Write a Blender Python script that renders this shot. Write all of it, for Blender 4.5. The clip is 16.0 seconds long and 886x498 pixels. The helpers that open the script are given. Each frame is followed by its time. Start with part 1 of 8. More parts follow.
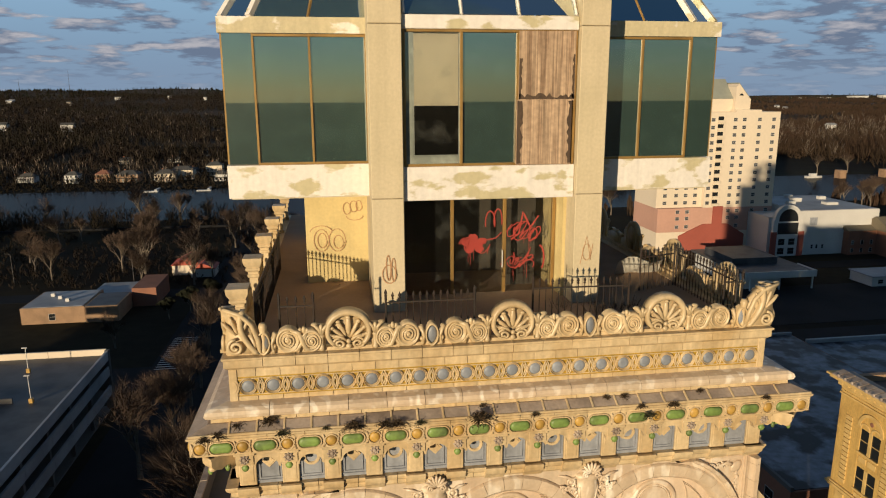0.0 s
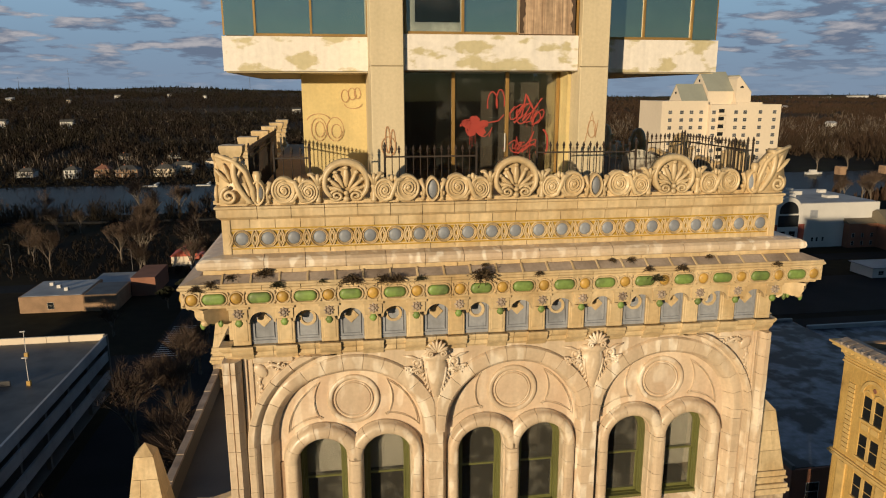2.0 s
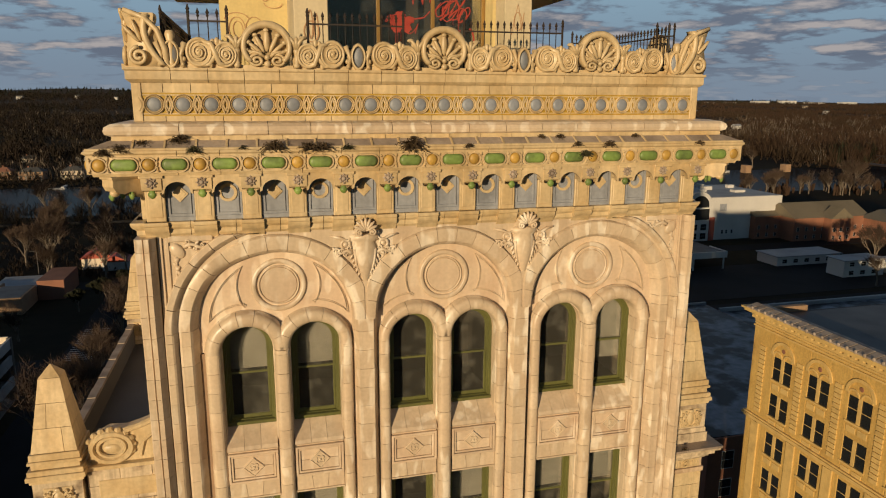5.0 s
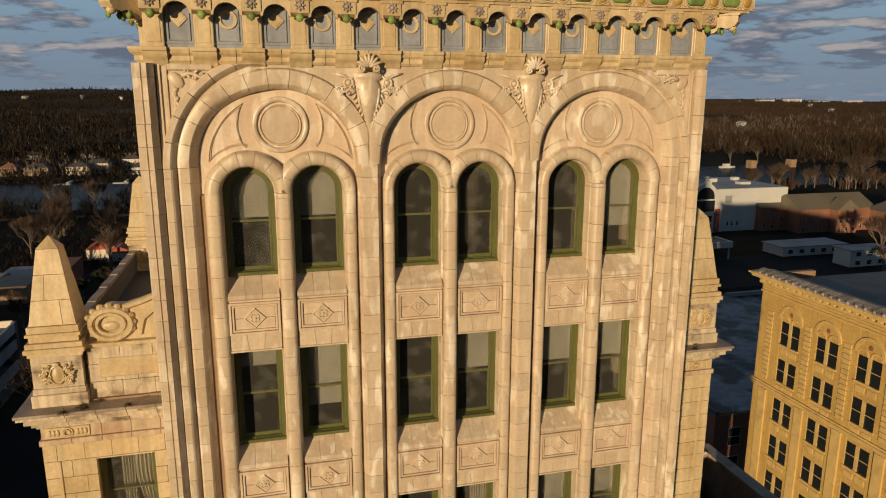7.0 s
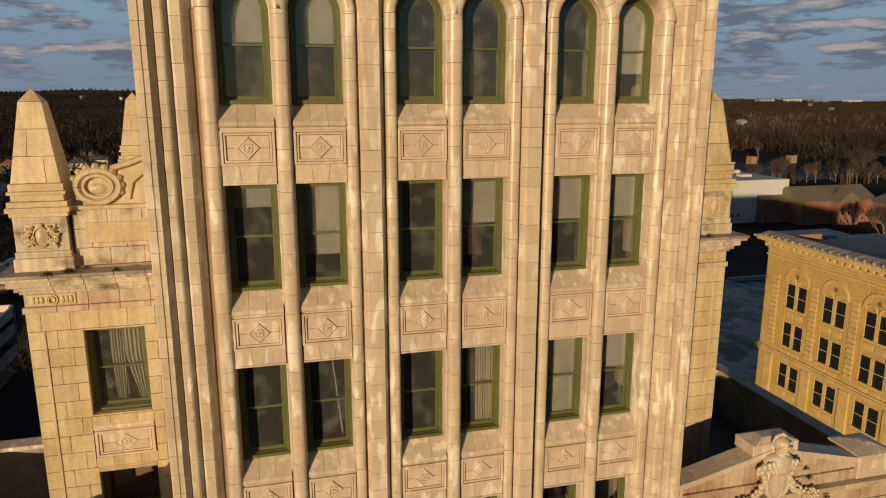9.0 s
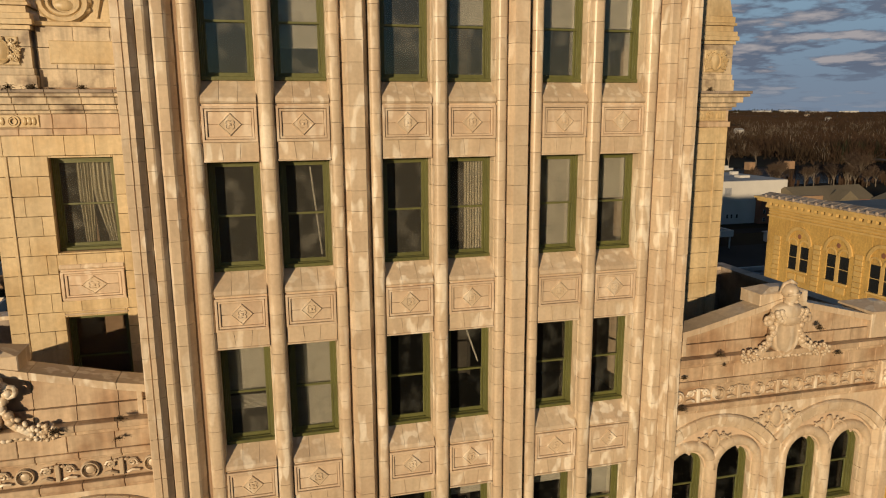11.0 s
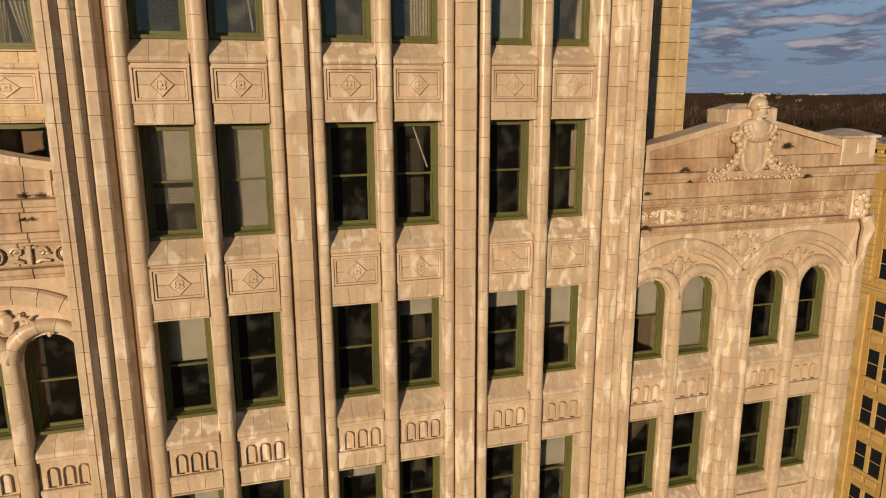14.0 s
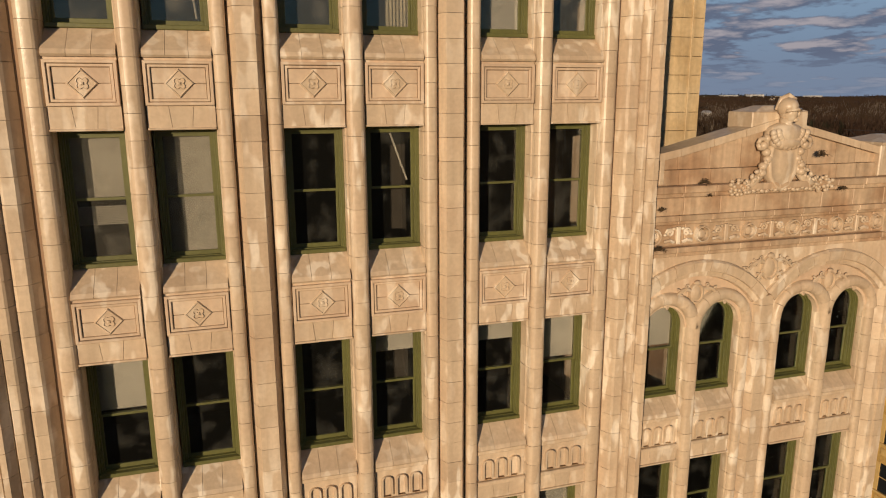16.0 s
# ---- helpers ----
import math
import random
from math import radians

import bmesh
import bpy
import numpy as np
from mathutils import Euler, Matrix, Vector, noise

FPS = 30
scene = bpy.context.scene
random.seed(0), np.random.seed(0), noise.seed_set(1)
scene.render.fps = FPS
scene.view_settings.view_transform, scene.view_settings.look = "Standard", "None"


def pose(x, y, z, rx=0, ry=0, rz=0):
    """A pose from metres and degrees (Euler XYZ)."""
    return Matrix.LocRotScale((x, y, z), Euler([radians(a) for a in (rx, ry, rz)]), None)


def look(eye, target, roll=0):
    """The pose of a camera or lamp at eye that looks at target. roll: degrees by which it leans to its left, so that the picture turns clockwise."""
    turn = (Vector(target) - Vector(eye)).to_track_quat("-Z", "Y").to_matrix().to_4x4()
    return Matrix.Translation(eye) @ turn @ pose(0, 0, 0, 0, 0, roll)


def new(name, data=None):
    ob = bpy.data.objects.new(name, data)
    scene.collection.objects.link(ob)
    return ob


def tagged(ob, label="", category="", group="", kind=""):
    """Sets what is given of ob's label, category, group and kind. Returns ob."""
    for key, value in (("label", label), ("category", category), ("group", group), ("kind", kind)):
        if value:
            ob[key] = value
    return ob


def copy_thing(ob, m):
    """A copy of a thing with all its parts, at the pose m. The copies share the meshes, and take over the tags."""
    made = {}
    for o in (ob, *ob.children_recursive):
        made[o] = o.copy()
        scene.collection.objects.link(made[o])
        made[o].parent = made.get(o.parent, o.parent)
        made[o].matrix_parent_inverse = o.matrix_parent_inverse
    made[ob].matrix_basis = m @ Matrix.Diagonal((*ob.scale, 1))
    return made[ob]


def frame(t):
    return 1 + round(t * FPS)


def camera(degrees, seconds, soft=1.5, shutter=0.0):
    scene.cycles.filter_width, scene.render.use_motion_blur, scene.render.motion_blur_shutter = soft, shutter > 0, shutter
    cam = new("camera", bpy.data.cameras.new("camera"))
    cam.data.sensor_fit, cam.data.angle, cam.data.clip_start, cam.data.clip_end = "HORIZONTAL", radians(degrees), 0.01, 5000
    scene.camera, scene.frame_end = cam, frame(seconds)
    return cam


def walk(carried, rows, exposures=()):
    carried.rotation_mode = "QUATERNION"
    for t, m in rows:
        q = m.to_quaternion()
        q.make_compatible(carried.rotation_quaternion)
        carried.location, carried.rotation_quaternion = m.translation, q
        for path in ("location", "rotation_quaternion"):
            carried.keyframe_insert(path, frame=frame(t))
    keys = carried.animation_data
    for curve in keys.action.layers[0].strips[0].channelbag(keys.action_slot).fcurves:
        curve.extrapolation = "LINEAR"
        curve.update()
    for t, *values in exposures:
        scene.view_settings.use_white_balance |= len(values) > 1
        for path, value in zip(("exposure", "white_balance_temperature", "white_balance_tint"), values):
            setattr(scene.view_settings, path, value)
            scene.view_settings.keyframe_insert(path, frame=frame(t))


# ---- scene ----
cam = camera(65.2, 16.0, soft=1.1)
PATH = [
    (0, (-3.479, -13.213, 61.849), (-3.189, -11.284, 61.409), -0.2),
    (0.5, (-3.465, -13.268, 61.182), (-3.175, -11.339, 60.741), -0.2),
    (1, (-3.507, -13.346, 60.392), (-3.217, -11.417, 59.95), -0.2),
    (1.5, (-3.534, -13.377, 59.674), (-3.244, -11.448, 59.233), -0.1),
    (2, (-3.538, -13.378, 58.936), (-3.247, -11.449, 58.495), -0.1),
    (2.5, (-3.538, -13.362, 58.189), (-3.248, -11.432, 57.748), -0.1),
    (3, (-3.46, -13.376, 57.622), (-3.02, -11.48, 57.161), 0.2),
    (3.2, (-3.468, -13.375, 57.522), (-2.851, -11.534, 57.043), 0.5),
    (5.3, (-3.665, -13.61, 56.042), (-3.176, -11.719, 55.614), 0.1),
    (5.5, (-3.676, -13.655, 55.774), (-3.188, -11.764, 55.342), 0.0),
    (6, (-3.704, -13.755, 54.952), (-3.216, -11.864, 54.521), 0.0),
    (6.5, (-3.737, -13.826, 54.117), (-3.248, -11.935, 53.687), 0.1),
    (7, (-3.737, -13.838, 53.266), (-3.248, -11.947, 52.836), 0.1),
    (7.5, (-3.729, -13.797, 52.503), (-3.24, -11.906, 52.074), 0.1),
    (8, (-3.767, -13.746, 51.677), (-3.278, -11.855, 51.248), 0.1),
    (8.5, (-3.794, -13.703, 50.814), (-3.304, -11.812, 50.386), 0.1),
    (9, (-3.797, -13.721, 49.835), (-3.308, -11.829, 49.408), -0.0),
    (9.2, (-3.797, -13.744, 49.498), (-3.308, -11.853, 49.068), -0.1),
    (11.3, (-3.364, -13.721, 45.004), (-2.87, -11.822, 44.616), -0.3),
    (11.5, (-3.214, -13.712, 44.784), (-2.719, -11.814, 44.392), -0.2),
    (12, (-2.836, -13.666, 43.813), (-2.341, -11.772, 43.403), -0.2),
    (12.5, (-2.794, -13.628, 42.907), (-2.287, -11.74, 42.487), -0.2),
    (13, (-2.808, -13.574, 42.081), (-2.277, -11.697, 41.643), -0.1),
    (13.5, (-2.896, -13.553, 41.525), (-2.341, -11.682, 41.085), -0.1),
    (14, (-2.87, -13.592, 41.347), (-2.314, -11.721, 40.91), -0.2),
    (14.5, (-2.827, -13.622, 41.208), (-2.27, -11.751, 40.769), -0.2),
    (15, (-2.647, -13.294, 41.145), (-2.09, -11.424, 40.706), -0.2),
    (15.5, (-2.298, -12.497, 41.193), (-1.74, -10.627, 40.754), -0.2),
    (16, (-2.033, -11.615, 41.324), (-1.464, -9.748, 40.892), -0.2),
]
walk(cam, [(t, look(eye, target, roll)) for t, eye, target, roll in PATH],
     [(0, 0.21, 5650, 5), (2.5, 0.07, 5850, 5), (5.5, -0.07, 6200, 6), (9.0, -0.14, 6100, 6), (12, -0.15, 6080, 9), (16, -0.16, 5880, 13)])

# ---- world, sun, exposure ----
SUN_TURN, SUN_RISE = 35.5, 6.5          # degrees: the light travels towards +x of +y, and stands this high
scene.view_settings.exposure = 0.0
world = bpy.data.worlds.new("sky")
scene.world = world
world.use_nodes = True
wn, wl = world.node_tree.nodes, world.node_tree.links
wn.clear()
w_out = wn.new("ShaderNodeOutputWorld")
w_bg = wn.new("ShaderNodeBackground")
w_sky = wn.new("ShaderNodeTexSky")
w_sky.sky_type = "NISHITA"
w_sky.sun_disc = False
w_sky.sun_elevation = radians(SUN_RISE + 1)
w_sky.sun_rotation = radians(180 + SUN_TURN)
w_sky.altitude, w_sky.air_density, w_sky.dust_density, w_sky.ozone_density = 60, 1.0, 0.1, 2.5
w_co = wn.new("ShaderNodeTexCoord")
w_sep = wn.new("ShaderNodeSeparateXYZ")
wl.new(w_co.outputs["Generated"], w_sep.inputs[0])
# clouds over the far half of the sky: flat grey undersides, pinkish heads where the low sun reaches them
def w_noise(lift, scale):
    """Noise on a flat layer of cloud, seen from below; lift looks a little higher."""
    up = wn.new("ShaderNodeMath"); up.operation = "MAXIMUM"; up.inputs[1].default_value = 0.0
    wl.new(w_sep.outputs["Z"], up.inputs[0])
    ad = wn.new("ShaderNodeMath"); ad.operation = "ADD"; ad.inputs[1].default_value = 0.15 + lift
    wl.new(up.outputs[0], ad.inputs[0])
    dv = wn.new("ShaderNodeMath"); dv.operation = "DIVIDE"; dv.inputs[0].default_value = 1.0
    wl.new(ad.outputs[0], dv.inputs[1])
    mp = wn.new("ShaderNodeVectorMath"); mp.operation = "SCALE"
    wl.new(w_co.outputs["Generated"], mp.inputs[0]); wl.new(dv.outputs[0], mp.inputs["Scale"])
    no = wn.new("ShaderNodeTexNoise")
    no.inputs["Scale"].default_value, no.inputs["Detail"].default_value, no.inputs["Roughness"].default_value = scale, 7, 0.55
    wl.new(mp.outputs[0], no.inputs["Vector"])
    return no.outputs["Fac"]


def w_map(src, a, b, c=0.0, d=1.0, smooth=False):
    mr = wn.new("ShaderNodeMapRange")
    mr.interpolation_type = "SMOOTHSTEP" if smooth else "LINEAR"
    for k, v in zip((1, 2, 3, 4), (a, b, c, d)):
        mr.inputs[k].default_value = v
    wl.new(src, mr.inputs[0])
    return mr.outputs[0]


def w_math(op, a, b):
    m = wn.new("ShaderNodeMath"); m.operation = op
    wl.new(a, m.inputs[0]); wl.new(b, m.inputs[1])
    return m.outputs[0]


def w_mixed(fac, a, b):
    mx = wn.new("ShaderNodeMix"); mx.data_type = "RGBA"
    wl.new(fac, mx.inputs["Factor"])
    for sock, v in (("A", a), ("B", b)):
        if isinstance(v, tuple):
            mx.inputs[sock].default_value = (*v, 1)
        else:
            wl.new(v, mx.inputs[sock])
    return mx.outputs["Result"]


w_up = w_sep.outputs["Z"]
w_far = w_map(w_sep.outputs["Y"], -0.35, 0.35)
w_here, w_above = w_noise(0.0, 3.1), w_noise(0.012, 3.1)
w_mask = w_math("MULTIPLY", w_map(w_here, 0.455, 0.56, smooth=True), w_map(w_up, 0.012, 0.05, 0.25, 1.0))
w_lit = w_map(w_math("SUBTRACT", w_here, w_above), 0.03, 0.20)
w_cloud = w_mixed(w_lit, (2.45, 2.75, 3.6), (8.2, 7.0, 6.6))
# clear sky opposite the sun: violet-grey low down, pale blue higher
w_clear = w_mixed(w_map(w_up, 0.01, 0.17, smooth=True), (3.9, 4.8, 6.2), (5.0, 7.1, 8.8))
w_low = w_math("MULTIPLY", w_map(w_up, 0.10, 0.50, 0.95, 0.2, True), w_far)
w_all = w_mixed(w_math("MULTIPLY", w_mask, w_map(w_sep.outputs["Y"], -0.1, 0.5, 0.1, 0.9)), w_mixed(w_low, w_sky.outputs[0], w_clear), w_cloud)
wl.new(w_all, w_bg.inputs["Color"])
w_bg.inputs["Strength"].default_value = 0.054
wl.new(w_bg.outputs[0], w_out.inputs[0])

sun_data = bpy.data.lights.new("sun", "SUN")
sun_data.energy, sun_data.angle, sun_data.color = 4.95, radians(0.6), (1.0, 0.73, 0.43)
sun = new("sun", sun_data)
sx, sy = math.sin(radians(SUN_TURN)), math.cos(radians(SUN_TURN))
sun.matrix_world = look((-60 * sx, -60 * sy, 90), (-60 * sx + sx, -60 * sy + sy, 90 - math.tan(radians(SUN_RISE))))

# ---- materials ----
def material(name, color, rough=0.6, metal=0.0, vary=0.12, grain=0.1, scale=1.2, fine=14.0, bump=0.15, tint=None, streak=0.0,
             coat=0.0, spread=0.0, spec=0.5, edge=(0.42, 0.72), sun_patches=0.0, lines=7, squash=None):
    """A surface with broad stains, fine grain, rain streaks, and a different shade for each piece (spread)."""
    m = bpy.data.materials.new(name)
    m.use_nodes = True
    n, l = m.node_tree.nodes, m.node_tree.links
    b = n["Principled BSDF"]
    b.inputs["Roughness"].default_value, b.inputs["Metallic"].default_value = rough, metal
    b.inputs["Coat Weight"].default_value = coat
    b.inputs["Specular IOR Level"].default_value = spec
    b.inputs["Coat Roughness"].default_value = 0.25
    geo = n.new("ShaderNodeNewGeometry")
    big = n.new("ShaderNodeTexNoise"); big.inputs["Scale"].default_value = scale; big.inputs["Detail"].default_value = 5
    small = n.new("ShaderNodeTexNoise"); small.inputs["Scale"].default_value = fine; small.inputs["Detail"].default_value = 6
    if squash:                              # stains drawn out along one axis
        sh = n.new("ShaderNodeVectorMath"); sh.operation = "MULTIPLY"; sh.inputs[1].default_value = squash
        l.new(geo.outputs["Position"], sh.inputs[0]); l.new(sh.outputs[0], big.inputs["Vector"])
    else:
        l.new(geo.outputs["Position"], big.inputs["Vector"])
    l.new(geo.outputs["Position"], small.inputs["Vector"])
    tint = tint or tuple(c * 0.62 for c in color)
    mix = n.new("ShaderNodeMix"); mix.data_type = "RGBA"
    mix.inputs["A"].default_value, mix.inputs["B"].default_value = (*color, 1), (*tint, 1)
    ramp = n.new("ShaderNodeMapRange")
    ramp.inputs[1].default_value, ramp.inputs[2].default_value = edge
    ramp.inputs[3].default_value, ramp.inputs[4].default_value = 0.0, min(1.0, vary * 4)
    l.new(big.outputs["Fac"], ramp.inputs[0])
    l.new(ramp.outputs[0], mix.inputs["Factor"])
    last = mix.outputs["Result"]
    if sun_patches:                               # painted patches of sunlight thrown back by windows opposite, longer than wide
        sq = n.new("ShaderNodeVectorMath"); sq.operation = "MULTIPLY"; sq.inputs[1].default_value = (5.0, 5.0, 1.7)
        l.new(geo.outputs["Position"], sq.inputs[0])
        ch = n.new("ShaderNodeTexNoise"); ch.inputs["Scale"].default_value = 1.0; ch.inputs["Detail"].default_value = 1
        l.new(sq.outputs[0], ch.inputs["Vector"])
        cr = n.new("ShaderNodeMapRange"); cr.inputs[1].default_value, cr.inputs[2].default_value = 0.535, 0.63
        cr.inputs[3].default_value, cr.inputs[4].default_value = 0.0, sun_patches
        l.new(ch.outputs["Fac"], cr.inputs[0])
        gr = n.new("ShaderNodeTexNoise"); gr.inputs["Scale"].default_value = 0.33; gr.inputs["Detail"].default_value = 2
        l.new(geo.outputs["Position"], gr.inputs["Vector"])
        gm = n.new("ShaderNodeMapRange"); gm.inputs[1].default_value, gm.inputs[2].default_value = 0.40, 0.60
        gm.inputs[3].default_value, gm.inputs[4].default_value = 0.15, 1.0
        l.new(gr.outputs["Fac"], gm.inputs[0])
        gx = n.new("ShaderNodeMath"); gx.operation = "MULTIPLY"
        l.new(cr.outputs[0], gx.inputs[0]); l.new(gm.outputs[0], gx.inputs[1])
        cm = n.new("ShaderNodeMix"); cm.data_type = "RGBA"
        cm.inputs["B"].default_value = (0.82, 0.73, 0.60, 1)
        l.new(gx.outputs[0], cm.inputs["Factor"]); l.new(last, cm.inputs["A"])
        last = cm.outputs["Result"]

    def shade(value, low, high):
        nonlocal last
        r = n.new("ShaderNodeMapRange")
        r.inputs[3].default_value, r.inputs[4].default_value = low, high
        r.inputs[1].default_value, r.inputs[2].default_value = (0.25, 0.75) if value.name != "Random" else (0.0, 1.0)
        l.new(value, r.inputs[0])
        v = n.new("ShaderNodeVectorMath"); v.operation = "SCALE"
        l.new(last, v.inputs[0]); l.new(r.outputs[0], v.inputs["Scale"])
        last = v.outputs[0]

    shade(small.outputs["Fac"], 1 - grain, 1 + grain)
    if streak:
        sc = n.new("ShaderNodeVectorMath"); sc.operation = "MULTIPLY"; sc.inputs[1].default_value = (lines, lines, 0.35)
        l.new(geo.outputs["Position"], sc.inputs[0])
        st = n.new("ShaderNodeTexNoise"); st.inputs["Scale"].default_value = 1.0; st.inputs["Detail"].default_value = 4
        l.new(sc.outputs[0], st.inputs["Vector"])
        shade(st.outputs["Fac"], 1 + streak * 0.4, 1 - streak)
    if spread:
        info = n.new("ShaderNodeObjectInfo")
        shade(info.outputs["Random"], 1 - spread, 1 + spread)
    l.new(last, b.inputs["Base Color"])
    rr = n.new("ShaderNodeMapRange")
    rr.inputs[3].default_value, rr.inputs[4].default_value = max(0.02, rough - 0.12), min(1.0, rough + 0.12)
    l.new(small.outputs["Fac"], rr.inputs[0]); l.new(rr.outputs[0], b.inputs["Roughness"])
    if bump:
        bp = n.new("ShaderNodeBump"); bp.inputs["Strength"].default_value = bump; bp.inputs["Distance"].default_value = 0.02
        l.new(small.outputs["Fac"], bp.inputs["Height"]); l.new(bp.outputs[0], b.inputs["Normal"])
    return m


def glass(name, tint=(0.10, 0.13, 0.12), clear=0.5, dirt_sheen=0.25, mirror=0.0, least=0.12):
    """Window glass: a clear pane that mirrors more at a slant; its film paints dirt and soft reflections."""
    m = bpy.data.materials.new(name)
    m.use_nodes = True
    n, l = m.node_tree.nodes, m.node_tree.links
    n.clear()
    out = n.new("ShaderNodeOutputMaterial")
    gl = n.new("ShaderNodeBsdfGlossy"); gl.inputs["Roughness"].default_value = 0.02; gl.inputs["Color"].default_value = (0.9, 0.95, 0.93, 1)
    tr = n.new("ShaderNodeBsdfTransparent"); tr.inputs["Color"].default_value = (*[min(1, c + clear) for c in tint], 1)
    df = n.new("ShaderNodeBsdfDiffuse"); df.inputs["Color"].default_value = (*[c * 2.2 for c in tint], 1)
    geo = n.new("ShaderNodeNewGeometry")
    no = n.new("ShaderNodeTexNoise"); no.inputs["Scale"].default_value = 2.6; no.inputs["Detail"].default_value = 5
    l.new(geo.outputs["Position"], no.inputs["Vector"])
    mr = n.new("ShaderNodeMapRange"); mr.inputs[1].default_value, mr.inputs[2].default_value = 0.50, 0.72
    mr.inputs[3].default_value, mr.inputs[4].default_value = dirt_sheen * least, dirt_sheen
    l.new(no.outputs["Fac"], mr.inputs[0])
    a = n.new("ShaderNodeMixShader"); l.new(mr.outputs[0], a.inputs[0]); l.new(tr.outputs[0], a.inputs[1]); l.new(df.outputs[0], a.inputs[2])
    fr = n.new("ShaderNodeFresnel"); fr.inputs["IOR"].default_value = 1.5
    ad = n.new("ShaderNodeMath"); ad.operation = "ADD"; ad.inputs[1].default_value = mirror; ad.use_clamp = True
    l.new(fr.outputs[0], ad.inputs[0])
    b = n.new("ShaderNodeMixShader"); l.new(ad.outputs[0], b.inputs[0]); l.new(a.outputs[0], b.inputs[1]); l.new(gl.outputs[0], b.inputs[2])
    l.new(b.outputs[0], out.inputs[0])
    return m


TERRA = material("glazed_terracotta", (0.575, 0.455, 0.32), 0.38, vary=0.14, grain=0.08, tint=(0.46, 0.325, 0.215), bump=0.2, spread=0.08, streak=0.14, scale=0.9, sun_patches=0.82)
TERRA_GOLD = material("yellowed_terracotta", (0.58, 0.45, 0.265), 0.42, vary=0.2, grain=0.12, tint=(0.46, 0.315, 0.145), bump=0.25, spread=0.08, streak=0.22, scale=1.1, fine=11.0)
TERRA_PINK = material("pinkish_terracotta", (0.575, 0.445, 0.315), 0.42, vary=0.16, grain=0.08, tint=(0.47, 0.325, 0.22), bump=0.18, spread=0.09, streak=0.08, sun_patches=0.5)
TERRA_RUST = material("rust_stained_terracotta", (0.53, 0.395, 0.265), 0.5, vary=0.22, grain=0.12, tint=(0.36, 0.225, 0.13), bump=0.25, spread=0.09, streak=0.3, scale=1.4, fine=10.0, edge=(0.45, 0.66))
TERRA_STAIN = material("soot_streaked_terracotta", (0.56, 0.45, 0.31), 0.55, vary=0.25, grain=0.14, tint=(0.14, 0.085, 0.05), spread=0.10, streak=0.45, scale=1.6, edge=(0.50, 0.68))
TERRA_DARK = material("weathered_terracotta_top", (0.36, 0.29, 0.23), 0.6, vary=0.25, grain=0.16, tint=(0.17, 0.13, 0.10), spread=0.10)
JOINT = material("mortar_joint", (0.30, 0.20, 0.125), 0.9)
BLUE = material("blue_glazed_tile", (0.30, 0.31, 0.34), 0.45, vary=0.2, grain=0.12, coat=0.2, streak=0.2)
DISC = material("grey_lavender_disc", (0.235, 0.25, 0.285), 0.5, vary=0.2, grain=0.12, coat=0.0, spread=0.12)
GREEN = material("green_glazed_boss", (0.19, 0.275, 0.065), 0.5, vary=0.25, grain=0.2, coat=0.0, scale=3.0, spread=0.15, tint=(0.09, 0.12, 0.04))
YELLOW = material("ochre_glazed_boss", (0.48, 0.29, 0.06), 0.5, vary=0.25, grain=0.2, coat=0.0, scale=3.0, spread=0.15)
OCHRE = material("ochre_band", (0.40, 0.25, 0.025), 0.55, vary=0.2, grain=0.15)
FRAME = material("olive_green_paint", (0.110, 0.112, 0.032), 0.45, vary=0.15, grain=0.15, tint=(0.075, 0.075, 0.026))
PANE = glass("window_glass", (0.09, 0.09, 0.08), 0.70, 0.10, 0.0)
PANE_CLOUD = glass("clouded_glass", (0.17, 0.18, 0.155), 0.30, 0.75, 0.08, 0.6)
# grey film stands for smudges and for sky reflected in the upper panes
PANE_HAZE = glass("hazy_window_glass", (0.105, 0.10, 0.085), 0.62, 0.26, 0.025, 0.35)
PANE_BLUE = glass("tinted_teal_glass", (0.045, 0.075, 0.065), 0.14, 0.5, 0.36, 0.75)
CURTAIN = material("cream_curtain", (0.50, 0.45, 0.33), 0.9, vary=0.1, grain=0.08)
BLIND = material("grey_white_blind", (0.50, 0.47, 0.40), 0.8, vary=0.15, grain=0.06)
# near-black plaster: the gloom of unlit rooms is put into the colour
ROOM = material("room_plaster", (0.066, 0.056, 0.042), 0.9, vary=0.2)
CONCRETE = material("cast_concrete", (0.56, 0.47, 0.31), 0.75, vary=0.14, grain=0.08, streak=0.08, tint=(0.46, 0.39, 0.24), scale=0.7)
STUCCO = material("yellow_stucco", (0.58, 0.46, 0.21), 0.85, vary=0.12, grain=0.07, streak=0.08)
WHITE_PEEL = material("peeling_white_paint", (0.72, 0.67, 0.61), 0.6, grain=0.08, tint=(0.50, 0.44, 0.27), scale=1.5, fine=9.0, edge=(0.535, 0.60), streak=0.10, squash=(1, 1, 2.0), vary=0.25)
WORN_PAINT = material("worn_olive_concrete", (0.52, 0.45, 0.28), 0.7, grain=0.10, tint=(0.76, 0.70, 0.62), scale=1.3, edge=(0.56, 0.61), streak=0.12, squash=(1, 1, 1.6), vary=0.25)
BRONZE = material("bronze_mullion", (0.30, 0.18, 0.05), 0.45, metal=0.3, vary=0.2)
PLYWOOD = material("weathered_plywood", (0.44, 0.31, 0.20), 0.85, vary=0.2, grain=0.22, lines=26, streak=0.62, scale=1.2, fine=9.0, squash=(6.0, 6.0, 0.5), tint=(0.22, 0.135, 0.08), edge=(0.48, 0.66), spread=0.2)
ROTTEN = material("rotten_wet_wood", (0.085, 0.055, 0.035), 0.95, vary=0.2, grain=0.3, streak=0.3)
